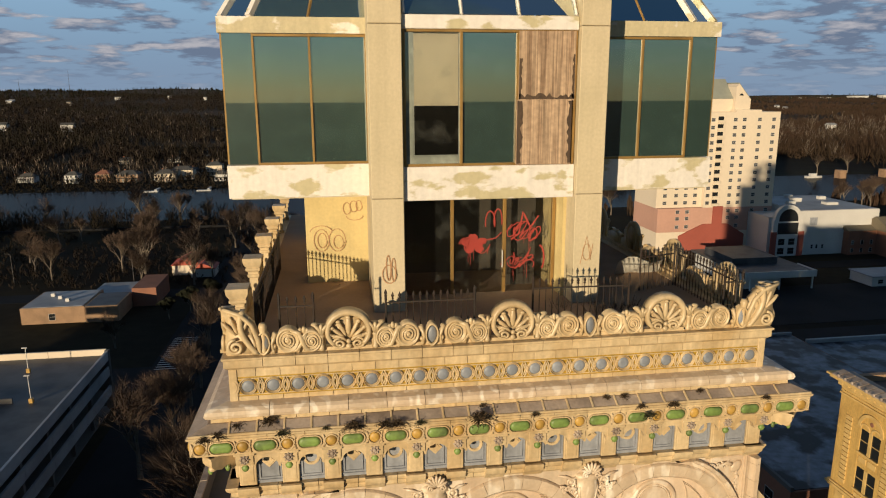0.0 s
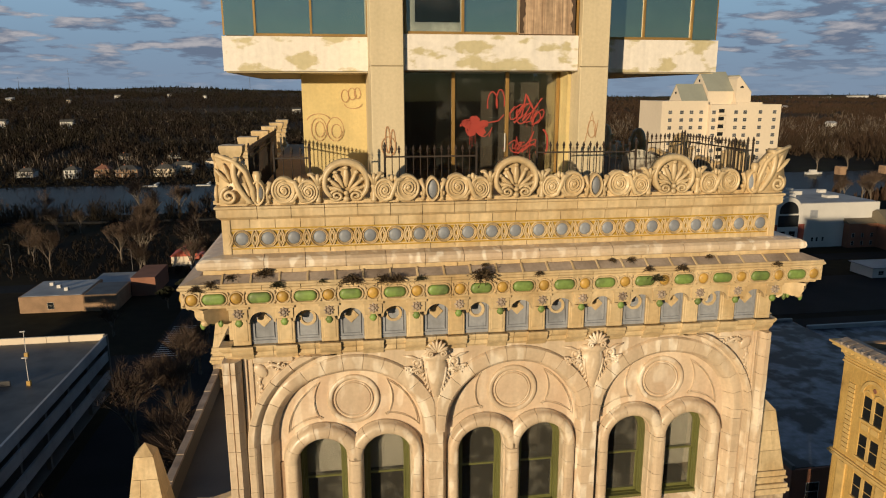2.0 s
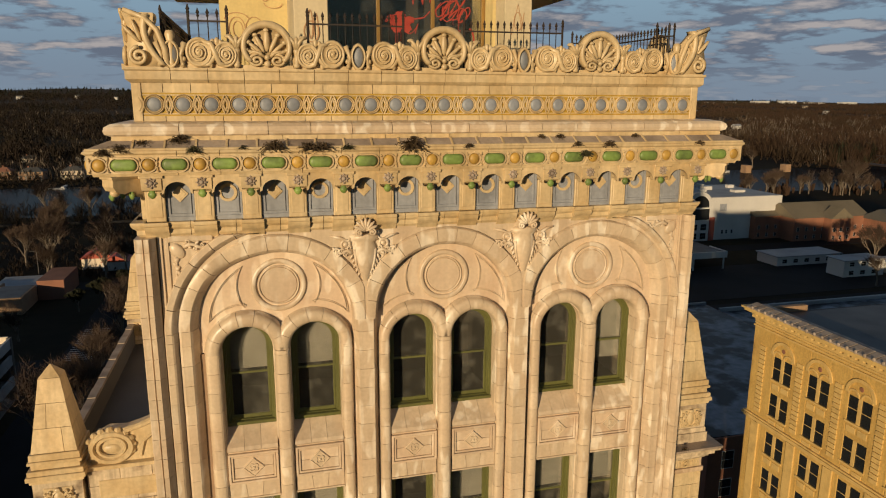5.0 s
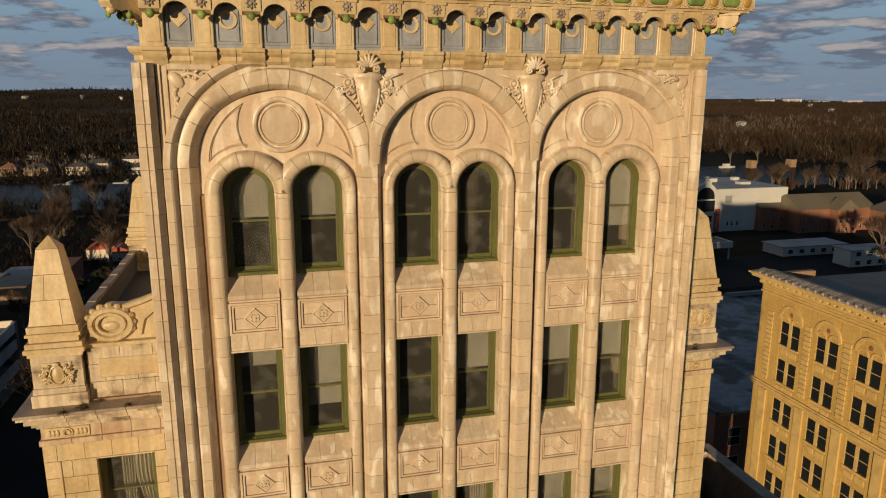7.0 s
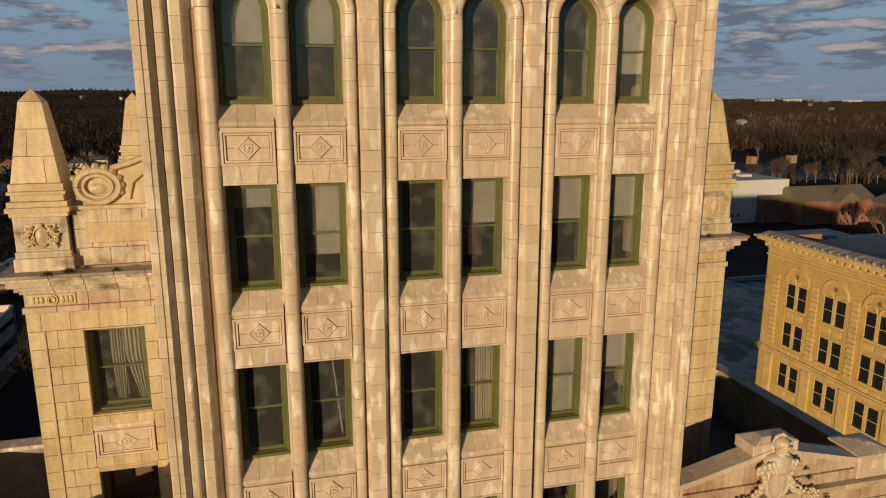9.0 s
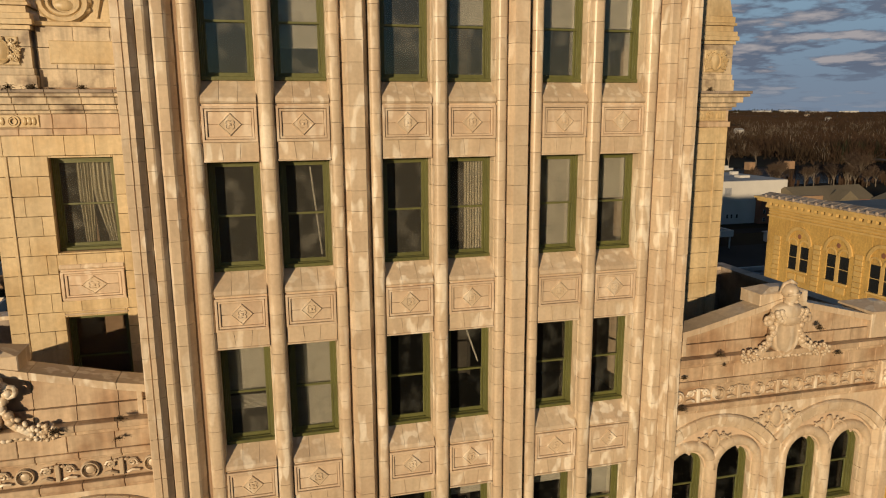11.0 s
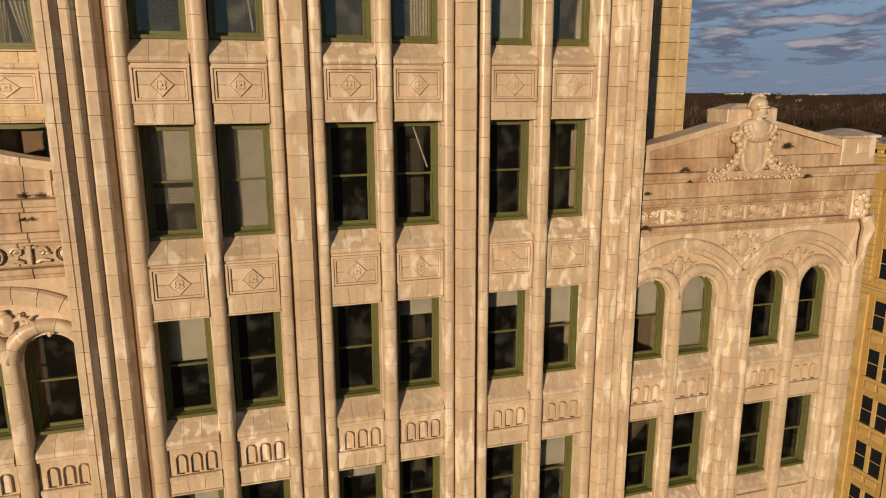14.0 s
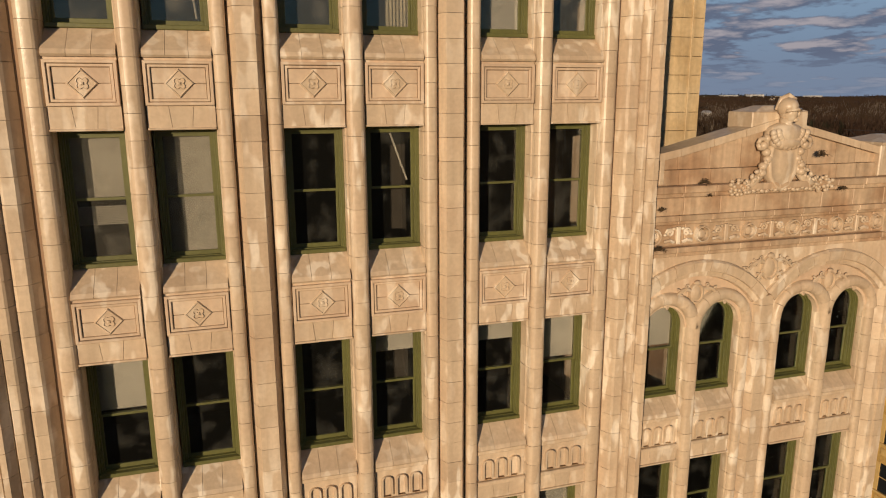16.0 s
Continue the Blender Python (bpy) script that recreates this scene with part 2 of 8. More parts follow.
IRON = material("rusty_wrought_iron", (0.018, 0.013, 0.010), 0.7, vary=0.3, grain=0.3, tint=(0.036, 0.018, 0.009))
RED = material("red_spray_paint", (0.31, 0.035, 0.022), 0.7)
BROWN_SPRAY = material("brown_spray_paint", (0.42, 0.24, 0.12), 0.7)
# the wet roof's bluish sky sheen is painted into the base colour
WET_SHEEN_ROOF = material("wet_tar_roof", (0.17, 0.18, 0.21), 0.42, vary=0.3, grain=0.5, scale=0.25, fine=0.8, tint=(0.015, 0.016, 0.02), bump=0.05, spec=0.15, edge=(0.46, 0.58))
ROOF = material("tar_roof", (0.07, 0.07, 0.075), 0.55, vary=0.3, grain=0.2, scale=0.25, tint=(0.025, 0.026, 0.03))
TWIG = material("dry_weed", (0.055, 0.034, 0.014), 0.9, grain=0.3)
WEED = material("green_weed", (0.034, 0.032, 0.011), 0.9, grain=0.3)
CLAY_POT = material("clay_pot", (0.25, 0.11, 0.055), 0.8)
YBRICK = material("golden_brick", (0.55, 0.355, 0.10), 0.75, vary=0.16, grain=0.2, tint=(0.40, 0.24, 0.065), fine=6, scale=0.5, streak=0.15)
YTRIM = material("golden_stone_trim", (0.60, 0.41, 0.145), 0.7, vary=0.16, grain=0.12)
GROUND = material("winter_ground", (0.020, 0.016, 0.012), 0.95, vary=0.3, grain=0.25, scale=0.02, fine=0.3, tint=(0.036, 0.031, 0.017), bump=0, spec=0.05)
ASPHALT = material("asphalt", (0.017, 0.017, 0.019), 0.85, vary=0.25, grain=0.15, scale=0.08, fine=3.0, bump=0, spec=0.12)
WATER = bpy.data.materials.new("river_water")
WATER.use_nodes = True
wt, wk = WATER.node_tree.nodes, WATER.node_tree.links
wt.clear()
wt_out, wt_mix = wt.new("ShaderNodeOutputMaterial"), wt.new("ShaderNodeMixShader")
wt_d, wt_g = wt.new("ShaderNodeBsdfDiffuse"), wt.new("ShaderNodeBsdfGlossy")
wt_d.inputs["Color"].default_value, wt_g.inputs["Roughness"].default_value = (0.016, 0.019, 0.022, 1), 0.06
wt_geo, wt_no, wt_bp = wt.new("ShaderNodeNewGeometry"), wt.new("ShaderNodeTexNoise"), wt.new("ShaderNodeBump")
wt_no.inputs["Scale"].default_value, wt_no.inputs["Detail"].default_value = 0.35, 5
wt_bp.inputs["Strength"].default_value, wt_bp.inputs["Distance"].default_value = 0.25, 0.4
wk.new(wt_geo.outputs["Position"], wt_no.inputs["Vector"]); wk.new(wt_no.outputs["Fac"], wt_bp.inputs["Height"])
wk.new(wt_bp.outputs[0], wt_g.inputs["Normal"])
wt_mix.inputs[0].default_value = 0.14
wk.new(wt_d.outputs[0], wt_mix.inputs[1]); wk.new(wt_g.outputs[0], wt_mix.inputs[2]); wk.new(wt_mix.outputs[0], wt_out.inputs[0])
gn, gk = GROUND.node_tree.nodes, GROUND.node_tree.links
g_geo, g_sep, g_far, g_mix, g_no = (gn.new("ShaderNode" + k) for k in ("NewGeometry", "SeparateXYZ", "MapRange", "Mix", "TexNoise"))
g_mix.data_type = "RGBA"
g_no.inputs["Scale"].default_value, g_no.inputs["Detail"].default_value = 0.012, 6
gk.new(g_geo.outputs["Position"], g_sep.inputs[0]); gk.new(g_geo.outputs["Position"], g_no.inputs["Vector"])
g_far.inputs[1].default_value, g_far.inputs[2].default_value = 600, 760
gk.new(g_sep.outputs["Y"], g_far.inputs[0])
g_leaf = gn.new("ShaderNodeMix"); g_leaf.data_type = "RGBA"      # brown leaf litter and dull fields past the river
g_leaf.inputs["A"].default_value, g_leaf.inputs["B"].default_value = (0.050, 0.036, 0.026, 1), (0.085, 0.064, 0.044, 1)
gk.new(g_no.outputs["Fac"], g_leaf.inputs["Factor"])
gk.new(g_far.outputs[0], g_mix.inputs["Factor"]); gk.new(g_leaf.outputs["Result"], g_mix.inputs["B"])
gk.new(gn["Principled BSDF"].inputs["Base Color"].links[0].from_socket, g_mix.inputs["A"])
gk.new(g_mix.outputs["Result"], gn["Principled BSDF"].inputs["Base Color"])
# darker copy of the bare woods; cloud shadow on the left is in its colour
SHADED_WOODS = material("mixed_dark_woods", (0.028, 0.021, 0.016), 1.0, vary=0.25, grain=0.2, scale=0.008, fine=0.04, tint=(0.019, 0.017, 0.011), bump=0, spec=0.05)
WOODS = material("bare_winter_woods", (0.050, 0.031, 0.021), 1.0, vary=0.25, grain=0.15, scale=0.008, fine=0.04, tint=(0.038, 0.028, 0.018), bump=0, spec=0.05)
PINES = material("dark_pines", (0.026, 0.027, 0.017), 1.0, vary=0.3, grain=0.35, scale=0.02, fine=0.3, bump=0, spec=0.05)
BARK = material("bare_bark", (0.15, 0.12, 0.09), 0.95, vary=0.2, grain=0.3)
TWIGS = material("bare_twigs", (0.075, 0.052, 0.038), 1.0, grain=0.3, bump=0, spec=0.1)
WHITE_WALL = material("white_painted_wall", (0.56, 0.54, 0.51), 0.7, vary=0.1, grain=0.05, scale=0.1, fine=2.0, bump=0)
CREAM_WALL = material("cream_tower_wall", (0.66, 0.56, 0.43), 0.8, vary=0.06, grain=0.04, scale=0.05, fine=1.0, bump=0)
PINK_WALL = material("pink_render", (0.48, 0.28, 0.21), 0.8, vary=0.08, grain=0.05, scale=0.1, fine=1.0, bump=0)
RED_WALL = material("brick_red_render", (0.30, 0.075, 0.05), 0.8, vary=0.1, grain=0.05, scale=0.1, fine=1.0, bump=0)
RED_BRICK = material("red_brick", (0.25, 0.11, 0.065), 0.85, vary=0.15, grain=0.15, scale=0.2, fine=4.0, bump=0)
BUFF_BRICK = material("buff_brick", (0.30, 0.19, 0.11), 0.85, vary=0.2, grain=0.15, scale=0.3, fine=4.0, bump=0)
WHITE_ROOF = material("white_membrane_roof", (0.34, 0.345, 0.36), 0.6, vary=0.25, grain=0.1, scale=0.1, fine=1.0, bump=0)
GREY_ROOF = material("grey_shingle_roof", (0.075, 0.072, 0.066), 0.9, vary=0.15, grain=0.15, scale=0.1, fine=2.0, bump=0)
OLIVE_ROOF = material("olive_shingle_roof", (0.15, 0.125, 0.085), 0.9, vary=0.15, grain=0.15, scale=0.1, fine=2.0, bump=0)
SAGE_ROOF = material("sage_metal_roof", (0.30, 0.31, 0.26), 0.6, vary=0.1, grain=0.05, scale=0.1, fine=1.0, bump=0)
RED_ROOF = material("red_metal_roof", (0.38, 0.07, 0.035), 0.6, vary=0.1, bump=0)
TERRACE = material("terrace_screed", (0.68, 0.60, 0.53), 0.9, vary=0.22, grain=0.2, scale=0.8, fine=5.0, tint=(0.48, 0.40, 0.34))
DECK = material("deck_concrete", (0.12, 0.112, 0.105), 0.85, vary=0.2, grain=0.12, scale=0.12, fine=2.0, bump=0)
FAR_GLASS = material("grey_far_glass", (0.10, 0.10, 0.105), 0.15, vary=0.15, bump=0, spread=0.3)
DARK_GLASS = material("dark_far_glass", (0.018, 0.020, 0.022), 0.12, vary=0.1, bump=0)

# ---- mesh helpers ----
from mathutils.geometry import tessellate_polygon


def part(name, bm, mat, parent=None, label="", smooth=False):
    """Links a bmesh as one mesh object, under parent where one is given."""
    if isinstance(bm, bpy.types.Mesh):
        me = bm
    else:
        bmesh.ops.recalc_face_normals(bm, faces=bm.faces)
        me = bpy.data.meshes.new(name)
        bm.to_mesh(me)
        bm.free()
        me.materials.append(mat)
        if smooth or len(me.polygons) > 7:
            me.polygons.foreach_set("use_smooth", [True] * len(me.polygons))
            if not smooth:
                me.set_sharp_from_angle(angle=radians(34 if len(me.polygons) > 24 else 15))
    ob = new(name, me)
    if parent:
        ob.parent = parent
    if label:
        ob["label"] = label
    return ob


def thing(name, label, category, group="", kind="", at=(0, 0, 0)):
    ob = new(name)
    ob.location = at
    ob.empty_display_size = 0.2
    return tagged(ob, label, category, group, kind)


def box(bm, x0, x1, y0, y1, z0, z1):
    v = [bm.verts.new(p) for p in ((x0, y0, z0), (x1, y0, z0), (x1, y1, z0), (x0, y1, z0), (x0, y0, z1), (x1, y0, z1), (x1, y1, z1), (x0, y1, z1))]
    for f in ((0, 1, 5, 4), (1, 2, 6, 5), (2, 3, 7, 6), (3, 0, 4, 7), (4, 5, 6, 7), (3, 2, 1, 0)):
        bm.faces.new([v[i] for i in f])
    return bm


def soft_box(bm, x0, x1, y0, y1, z0, z1, r=0.01):
    """A box whose front (y0) edges are chamfered."""
    a = [bm.verts.new(p) for p in ((x0 + r, y0, z0 + r), (x1 - r, y0, z0 + r), (x1 - r, y0, z1 - r), (x0 + r, y0, z1 - r))]
    b = [bm.verts.new(p) for p in ((x0, y0 + r, z0), (x1, y0 + r, z0), (x1, y0 + r, z1), (x0, y0 + r, z1))]
    c = [bm.verts.new(p) for p in ((x0, y1, z0), (x1, y1, z0), (x1, y1, z1), (x0, y1, z1))]
    bm.faces.new(a); bm.faces.new(c[::-1])
    for p, q in ((a, b), (b, c)):
        for i in range(4):
            bm.faces.new((p[i], p[(i + 1) % 4], q[(i + 1) % 4], q[i]))
    return bm


def loft(bm, rings, closed=True, caps=True):
    """Joins rings of points, each of the same count."""
    vs = [[bm.verts.new(p) for p in r] for r in rings]
    k = len(vs[0])
    for a, b in zip(vs, vs[1:]):
        for i in range(k if closed else k - 1):
            j = (i + 1) % k
            bm.faces.new((a[i], a[j], b[j], b[i]))
    if caps and closed:
        bm.faces.new(vs[0][::-1]); bm.faces.new(vs[-1])
    return bm


def prism(bm, pts, y0, y1):
    """A polygon of (x, z) with thickness from y0 to y1."""
    pts = [p for i, p in enumerate(pts) if (Vector(p) - Vector(pts[i - 1])).length > 1e-4]
    a, b = [bm.verts.new((x, y0, z)) for x, z in pts], [bm.verts.new((x, y1, z)) for x, z in pts]
    k = len(pts)
    for i in range(k):
        bm.faces.new((a[i], a[(i + 1) % k], b[(i + 1) % k], b[i]))
    for f in tessellate_polygon([[Vector((x, z, 0)) for x, z in pts]]):
        if len(set(f)) == 3:
            bm.faces.new([a[i] for i in f]); bm.faces.new([b[i] for i in f[::-1]])
    return bm


def column(bm, pts, z0, z1, r=0.003):
    """A plan polygon of (x, y) that rises from z0 to z1, with a fine joint at both ends."""
    return loft(bm, [[(x, y, z0 + r) for x, y in pts], [(x, y, z1 - r) for x, y in pts]])


def turned(bm, prof, cx=0, cy=0, n=16, a0=0, a1=2 * math.pi):
    """A body of revolution about a vertical axis; prof is (radius, z)."""
    full = abs(a1 - a0 - 2 * math.pi) < 1e-6
    m = n if full else n + 1
    rings = [[(cx + max(r, 1e-4) * math.cos(a0 + (a1 - a0) * i / n), cy + max(r, 1e-4) * math.sin(a0 + (a1 - a0) * i / n), z) for i in range(m)] for r, z in prof]
    return loft(bm, rings, closed=full)


def ball(bm, c, r, rot=None, u=10, v=7):
    m = Matrix.Translation(c) @ (rot or Matrix()) @ Matrix.Diagonal((*r, 1))
    bmesh.ops.create_uvsphere(bm, u_segments=u, v_segments=v, radius=1, matrix=m)
    return bm


def tube(bm, pts, radii, n=6):
    """A round rope through points, with a radius at each."""
    pts = [Vector(p) for p in pts]
    if not hasattr(radii, "__len__"):
        radii = [radii] * len(pts)
    rings = []
    for i, p in enumerate(pts):
        d = (pts[min(i + 1, len(pts) - 1)] - pts[max(i - 1, 0)]).normalized()
        u = d.cross(Vector((0, 1, 0)) if abs(d.y) < 0.9 else Vector((1, 0, 0))).normalized()
        w = d.cross(u)
        rings.append([p + (u * math.cos(2 * math.pi * k / n) + w * math.sin(2 * math.pi * k / n)) * radii[i] for k in range(n)])
    return loft(bm, rings)


def arc(cx, cz, r, a0, a1, n):
    return [(cx + r * math.cos(radians(a0 + (a1 - a0) * i / n)), cz + r * math.sin(radians(a0 + (a1 - a0) * i / n))) for i in range(n + 1)]


def repeat(ob, offsets):
    """More pieces of one mesh, moved by the offsets."""
    for d in offsets:
        o = new(ob.name.split(".")[0], ob.data)
        o.parent = ob.parent
        o.matrix_basis = Matrix.Translation(d) @ ob.matrix_basis


def ring_block(bm, cx, cz, r0, r1, a0, a1, prof, n=4):
    """A voussoir: prof is (share of the radius from r0 to r1, y) along the face, with a back at the last y."""
    rings = []
    for i in range(n + 1):
        a = radians(a0 + (a1 - a0) * i / n)
        rings.append([(cx + (r0 + (r1 - r0) * s) * math.cos(a), y, cz + (r0 + (r1 - r0) * s) * math.sin(a)) for s, y in prof])
    return loft(bm, rings)


def block_wall(parent, x0, x1, z0, z1, y, mat, openings=(), w=0.62, h=0.461, depth=0.12, s=1):
    """Running-bond blocks on a front, left out where openings (x0, x1, z0, z1) are. s = -1 mirrors it."""
    cache = {}
    rows = int(round((z1 - z0) / h))
    h = (z1 - z0) / rows
    for r in range(rows):
        a = z0 + r * h
        cuts = {x0, x1}
        x = x0 + (w / 2 if r % 2 else w)
        while x < x1 - 0.12:
            cuts.add(x)
            x += w
        for o in openings:
            if o[2] < a + h - 0.02 and o[3] > a + 0.02:
                cuts |= {c for c in o[:2] if x0 < c < x1}
        cuts = sorted(cuts)
        for p, q in zip(cuts, cuts[1:]):
            m = (p + q) / 2
            zs = [a, a + h]
            skip = False
            for o in openings:
                if o[0] - 0.01 < m < o[1] + 0.01:
                    if o[2] <= zs[0] + 0.02 and o[3] >= zs[1] - 0.02:
                        skip = True
                    elif o[2] < zs[1] - 0.02 and o[3] > zs[0] + 0.02:
                        zs = [zs[0], o[2]] if o[2] > zs[0] + 0.02 else [o[3], zs[1]]
            if skip or q - p < 0.04 or zs[1] - zs[0] < 0.04:
                continue
            key = (round(q - p, 2), round(zs[1] - zs[0], 2))
            if key not in cache:
                hw, hz = (q - p) / 2 - 0.004, zs[1] - zs[0]
                o = part("terracotta_block", soft_box(bmesh.new(), -hw, hw, 0, depth, 0.006, hz - 0.006, 0.004), mat, parent)
                cache[key] = o.data
            else:
                o = part("terracotta_block", cache[key], mat, parent)
            o.location = (s * m, y + random.uniform(-0.003, 0.003), zs[0])


def weed(name, x, y, z, r, mat, parent=None, n=26, label="small tuft of dry weeds growing from a ledge"):
    """A matted tuft of fine stalks with small leaves."""
    bm = bmesh.new()
    for i in range(n):
        a, t = random.uniform(0, 6.28), random.uniform(0.1, 1.7)
        l = r * random.uniform(0.35, 1.0)
        d = Vector((math.cos(a) * math.sin(t), math.sin(a) * math.sin(t) * 0.7 - 0.2, math.cos(t) * 0.75))
        side = d.cross(Vector((random.uniform(-1, 1), 1, random.uniform(-1, 1)))).normalized() * r * 0.022
        mid = d * l * 0.6 + Vector((random.uniform(-1, 1), 0, random.uniform(-0.5, 1))) * r * 0.12
        tip = d * l + Vector((random.uniform(-1, 1) * 0.2, 0, -0.25)) * l
        v = [bm.verts.new(p) for p in (-side, side, mid + side, mid - side)]
        bm.faces.new(v)
        t2 = bm.verts.new(tip)
        bm.faces.new((v[3], v[2], t2))
        for q in range(3):
            p = mid.lerp(tip, random.random())
            e = Vector((random.uniform(-1, 1), random.uniform(-1, 1), random.uniform(-1, 1))) * r * 0.10
            bm.faces.new([bm.verts.new(u) for u in (p, p + e, p + Vector((e.z, e.x, e.y)) * 0.7)])
    o = part(name, bm, mat, parent)
    o.location = (x, y, z)
    return tagged(o, label, "weed", "weeds on the ledges")


def mirror_x(bm, s):
    if s < 0:
        bmesh.ops.scale(bm, vec=(-1, 1, 1), verts=bm.verts)
    return bm

# ---- the terracotta tower ----
BAYS, PAIR, STOREY, SILL = (-3.385, 0.0, 3.385), 0.675, 3.69, 49.71
WIN_W, WIN_H, HALF = 0.98, 2.19, 5.75
LOW = 29.4                                 # below this the piers are plain
tower = thing("office_tower", "tall cream glazed terracotta office tower with green windows", "building")


def half_round(cx, r, y, n=11):
    """A flattened roll: nearly square, with well rounded edges."""
    turn = [(math.cos(math.pi * i / n), math.sin(math.pi * i / n)) for i in range(n + 1)]
    return [(cx - r * math.copysign(abs(c) ** 0.8, c), y - r * max(0.0, s) ** 0.7 * 1.1) for c, s in turn]


OUTER = [(-5.90, 3.6), (-5.90, -0.31), (-5.88, -0.33), (-5.76, -0.33), (-5.755, -0.30), (-5.74, -0.30), (-5.735, -0.35), (-5.65, -0.35), (-5.55, -0.21), (-5.55, 0.6), (-5.65, 3.6)]
OUTER_R = [(-5.74, 3.6), (-5.74, 0.12), (-5.66, 0.12), (-5.66, -0.31), (-5.645, -0.33), (-5.58, -0.33), (-5.575, -0.35), (-5.53, -0.35), (-5.46, -0.21), (-5.46, 0.6), (-5.50, 3.6)]
STEPS = [(0, 0.6), (0, -0.20), (0.07, -0.215), (0.53, -0.215), (0.68, -0.195), (0.88, -0.11), (0.98, -0.05), (1, 0.6)]
BEADS = [(0, 0.6), (0, -0.13), (0.36, -0.13), (0.40, -0.09), (0.65, -0.09), (0.69, -0.12), (0.94, -0.12), (1, -0.09), (1, 0.6)]
MIDDLE, MIDDLE_R = ([(a + (b - a) * q, y) for q, y in STEPS] for a, b in ((-5.53, -5.295), (-5.44, -5.312)))
FILLET, FILLET_R = ([(a + (b - a) * q, y) for q, y in BEADS] for a, b in ((-5.53, -5.335), (-5.44, -5.34)))
# arch mouldings as (share from the inner edge, y): where they leave the corner piers, and where they leave the middle piers
EDGE_MOULD = [(0, 0.24), (0.07, 0.20), (0.24, 0.06), (0.40, -0.06), (0.50, -0.10), (0.90, -0.108), (1, -0.09)]
PIER_MOULD = [(0, 0.20), (0.04, 0.02), (0.12, -0.09), (0.28, -0.145), (0.62, -0.16), (0.92, -0.15), (1, -0.10)]
INNER = [(-5.288, 0.6)] + [(-4.885 - 0.403 * q, y) for q, y in EDGE_MOULD[::-1]] + [(-4.885, 0.6)]
SHAFT = [(-4.875, 0.6), (-4.875, 0.15)] + half_round(-4.71, 0.15, 0.09) + [(-4.555, 0.07), (-4.545, 0.09), (-4.545, 0.6)]
FACE = [(-0.265, 0.6), (-0.265, 0.12), (-0.15, -0.13), (0.15, -0.13), (0.265, 0.12), (0.265, 0.6)]
SIDE = [(0.28, 0.6), (0.28, 0.06)] + half_round(0.392, 0.115, 0.06) + [(0.51, 0.06), (0.52, 0.08), (0.52, 0.6)]
MULLION = [(-0.175, 0.6), (-0.175, 0.09), (-0.155, 0.07)] + half_round(0, 0.15, 0.04) + [(0.155, 0.07), (0.175, 0.09), (0.175, 0.6)]


def flip(pts):
    return [(-x, y) for x, y in pts[::-1]]


def strip(parent, plan, x, z0, z1, mat=TERRA, course=0.41, start=0.0):
    """A strip of a pier: block on block of one mesh, and one plain length below."""
    n = int((z1 - z0 - start) / course + 0.999) + (1 if start else 0)
    me = None
    for i in range(n):
        a, b = max(z0, z0 + start + course * (i - (1 if start else 0))), z0 + start + course * (i + 1 - (1 if start else 0))
        b = min(b, z1)
        if abs(b - a - course) < 1e-3 and me:
            o = part("terracotta_block", me, mat, parent)
        else:
            o = part("terracotta_block", column(bmesh.new(), plan, 0, b - a), mat, parent)
            if abs(b - a - course) < 1e-3:
                me = o.data
        o.location = (x + random.uniform(-0.002, 0.002), random.uniform(-0.003, 0.003), a)
    if z0 > LOW - 0.1 and z0 < LOW + 0.1:
        o = part("lower_shaft", column(bmesh.new(), plan, 4, LOW), mat, parent)
        o.location.x = x


def pier(plans, x, tops, label):
    bm = bmesh.new()
    xs = [p[0] for q, _ in plans for p in q]
    box(bm, x + min(xs) + 0.02, x + max(xs) - 0.02, 0.12, 0.58, 4, min(tops) - 0.02)
    p = part("pier", bm, JOINT, tower, label)
    for (plan, s), top in zip(plans, tops):
        strip(p, plan, x, LOW, top, start=s)
    return p


pier([(OUTER, 0.0), (MIDDLE, 0.23), (INNER, 0.12), (SHAFT, 0.3)], 0, (53.84, 51.95, 51.95, 51.42), "stepped corner pier of cream blocks")
pier([(flip(OUTER_R), 0.1), (flip(MIDDLE_R), 0.3), (flip(INNER), 0.2), (flip(SHAFT), 0.0)], 0, (53.84, 51.95, 51.95, 51.42), "stepped corner pier of cream blocks")
for c in (-1.6925, 1.6925):
    pier([(FACE, 0.15), (SIDE, 0.0), (flip(SIDE), 0.25)], c, (52.76, 51.42, 51.42), "pier of cream blocks between round shafts")
for bx in BAYS:
    pier([(MULLION, 0.2)], bx, (51.42,), "slender round mullion of cream blocks")


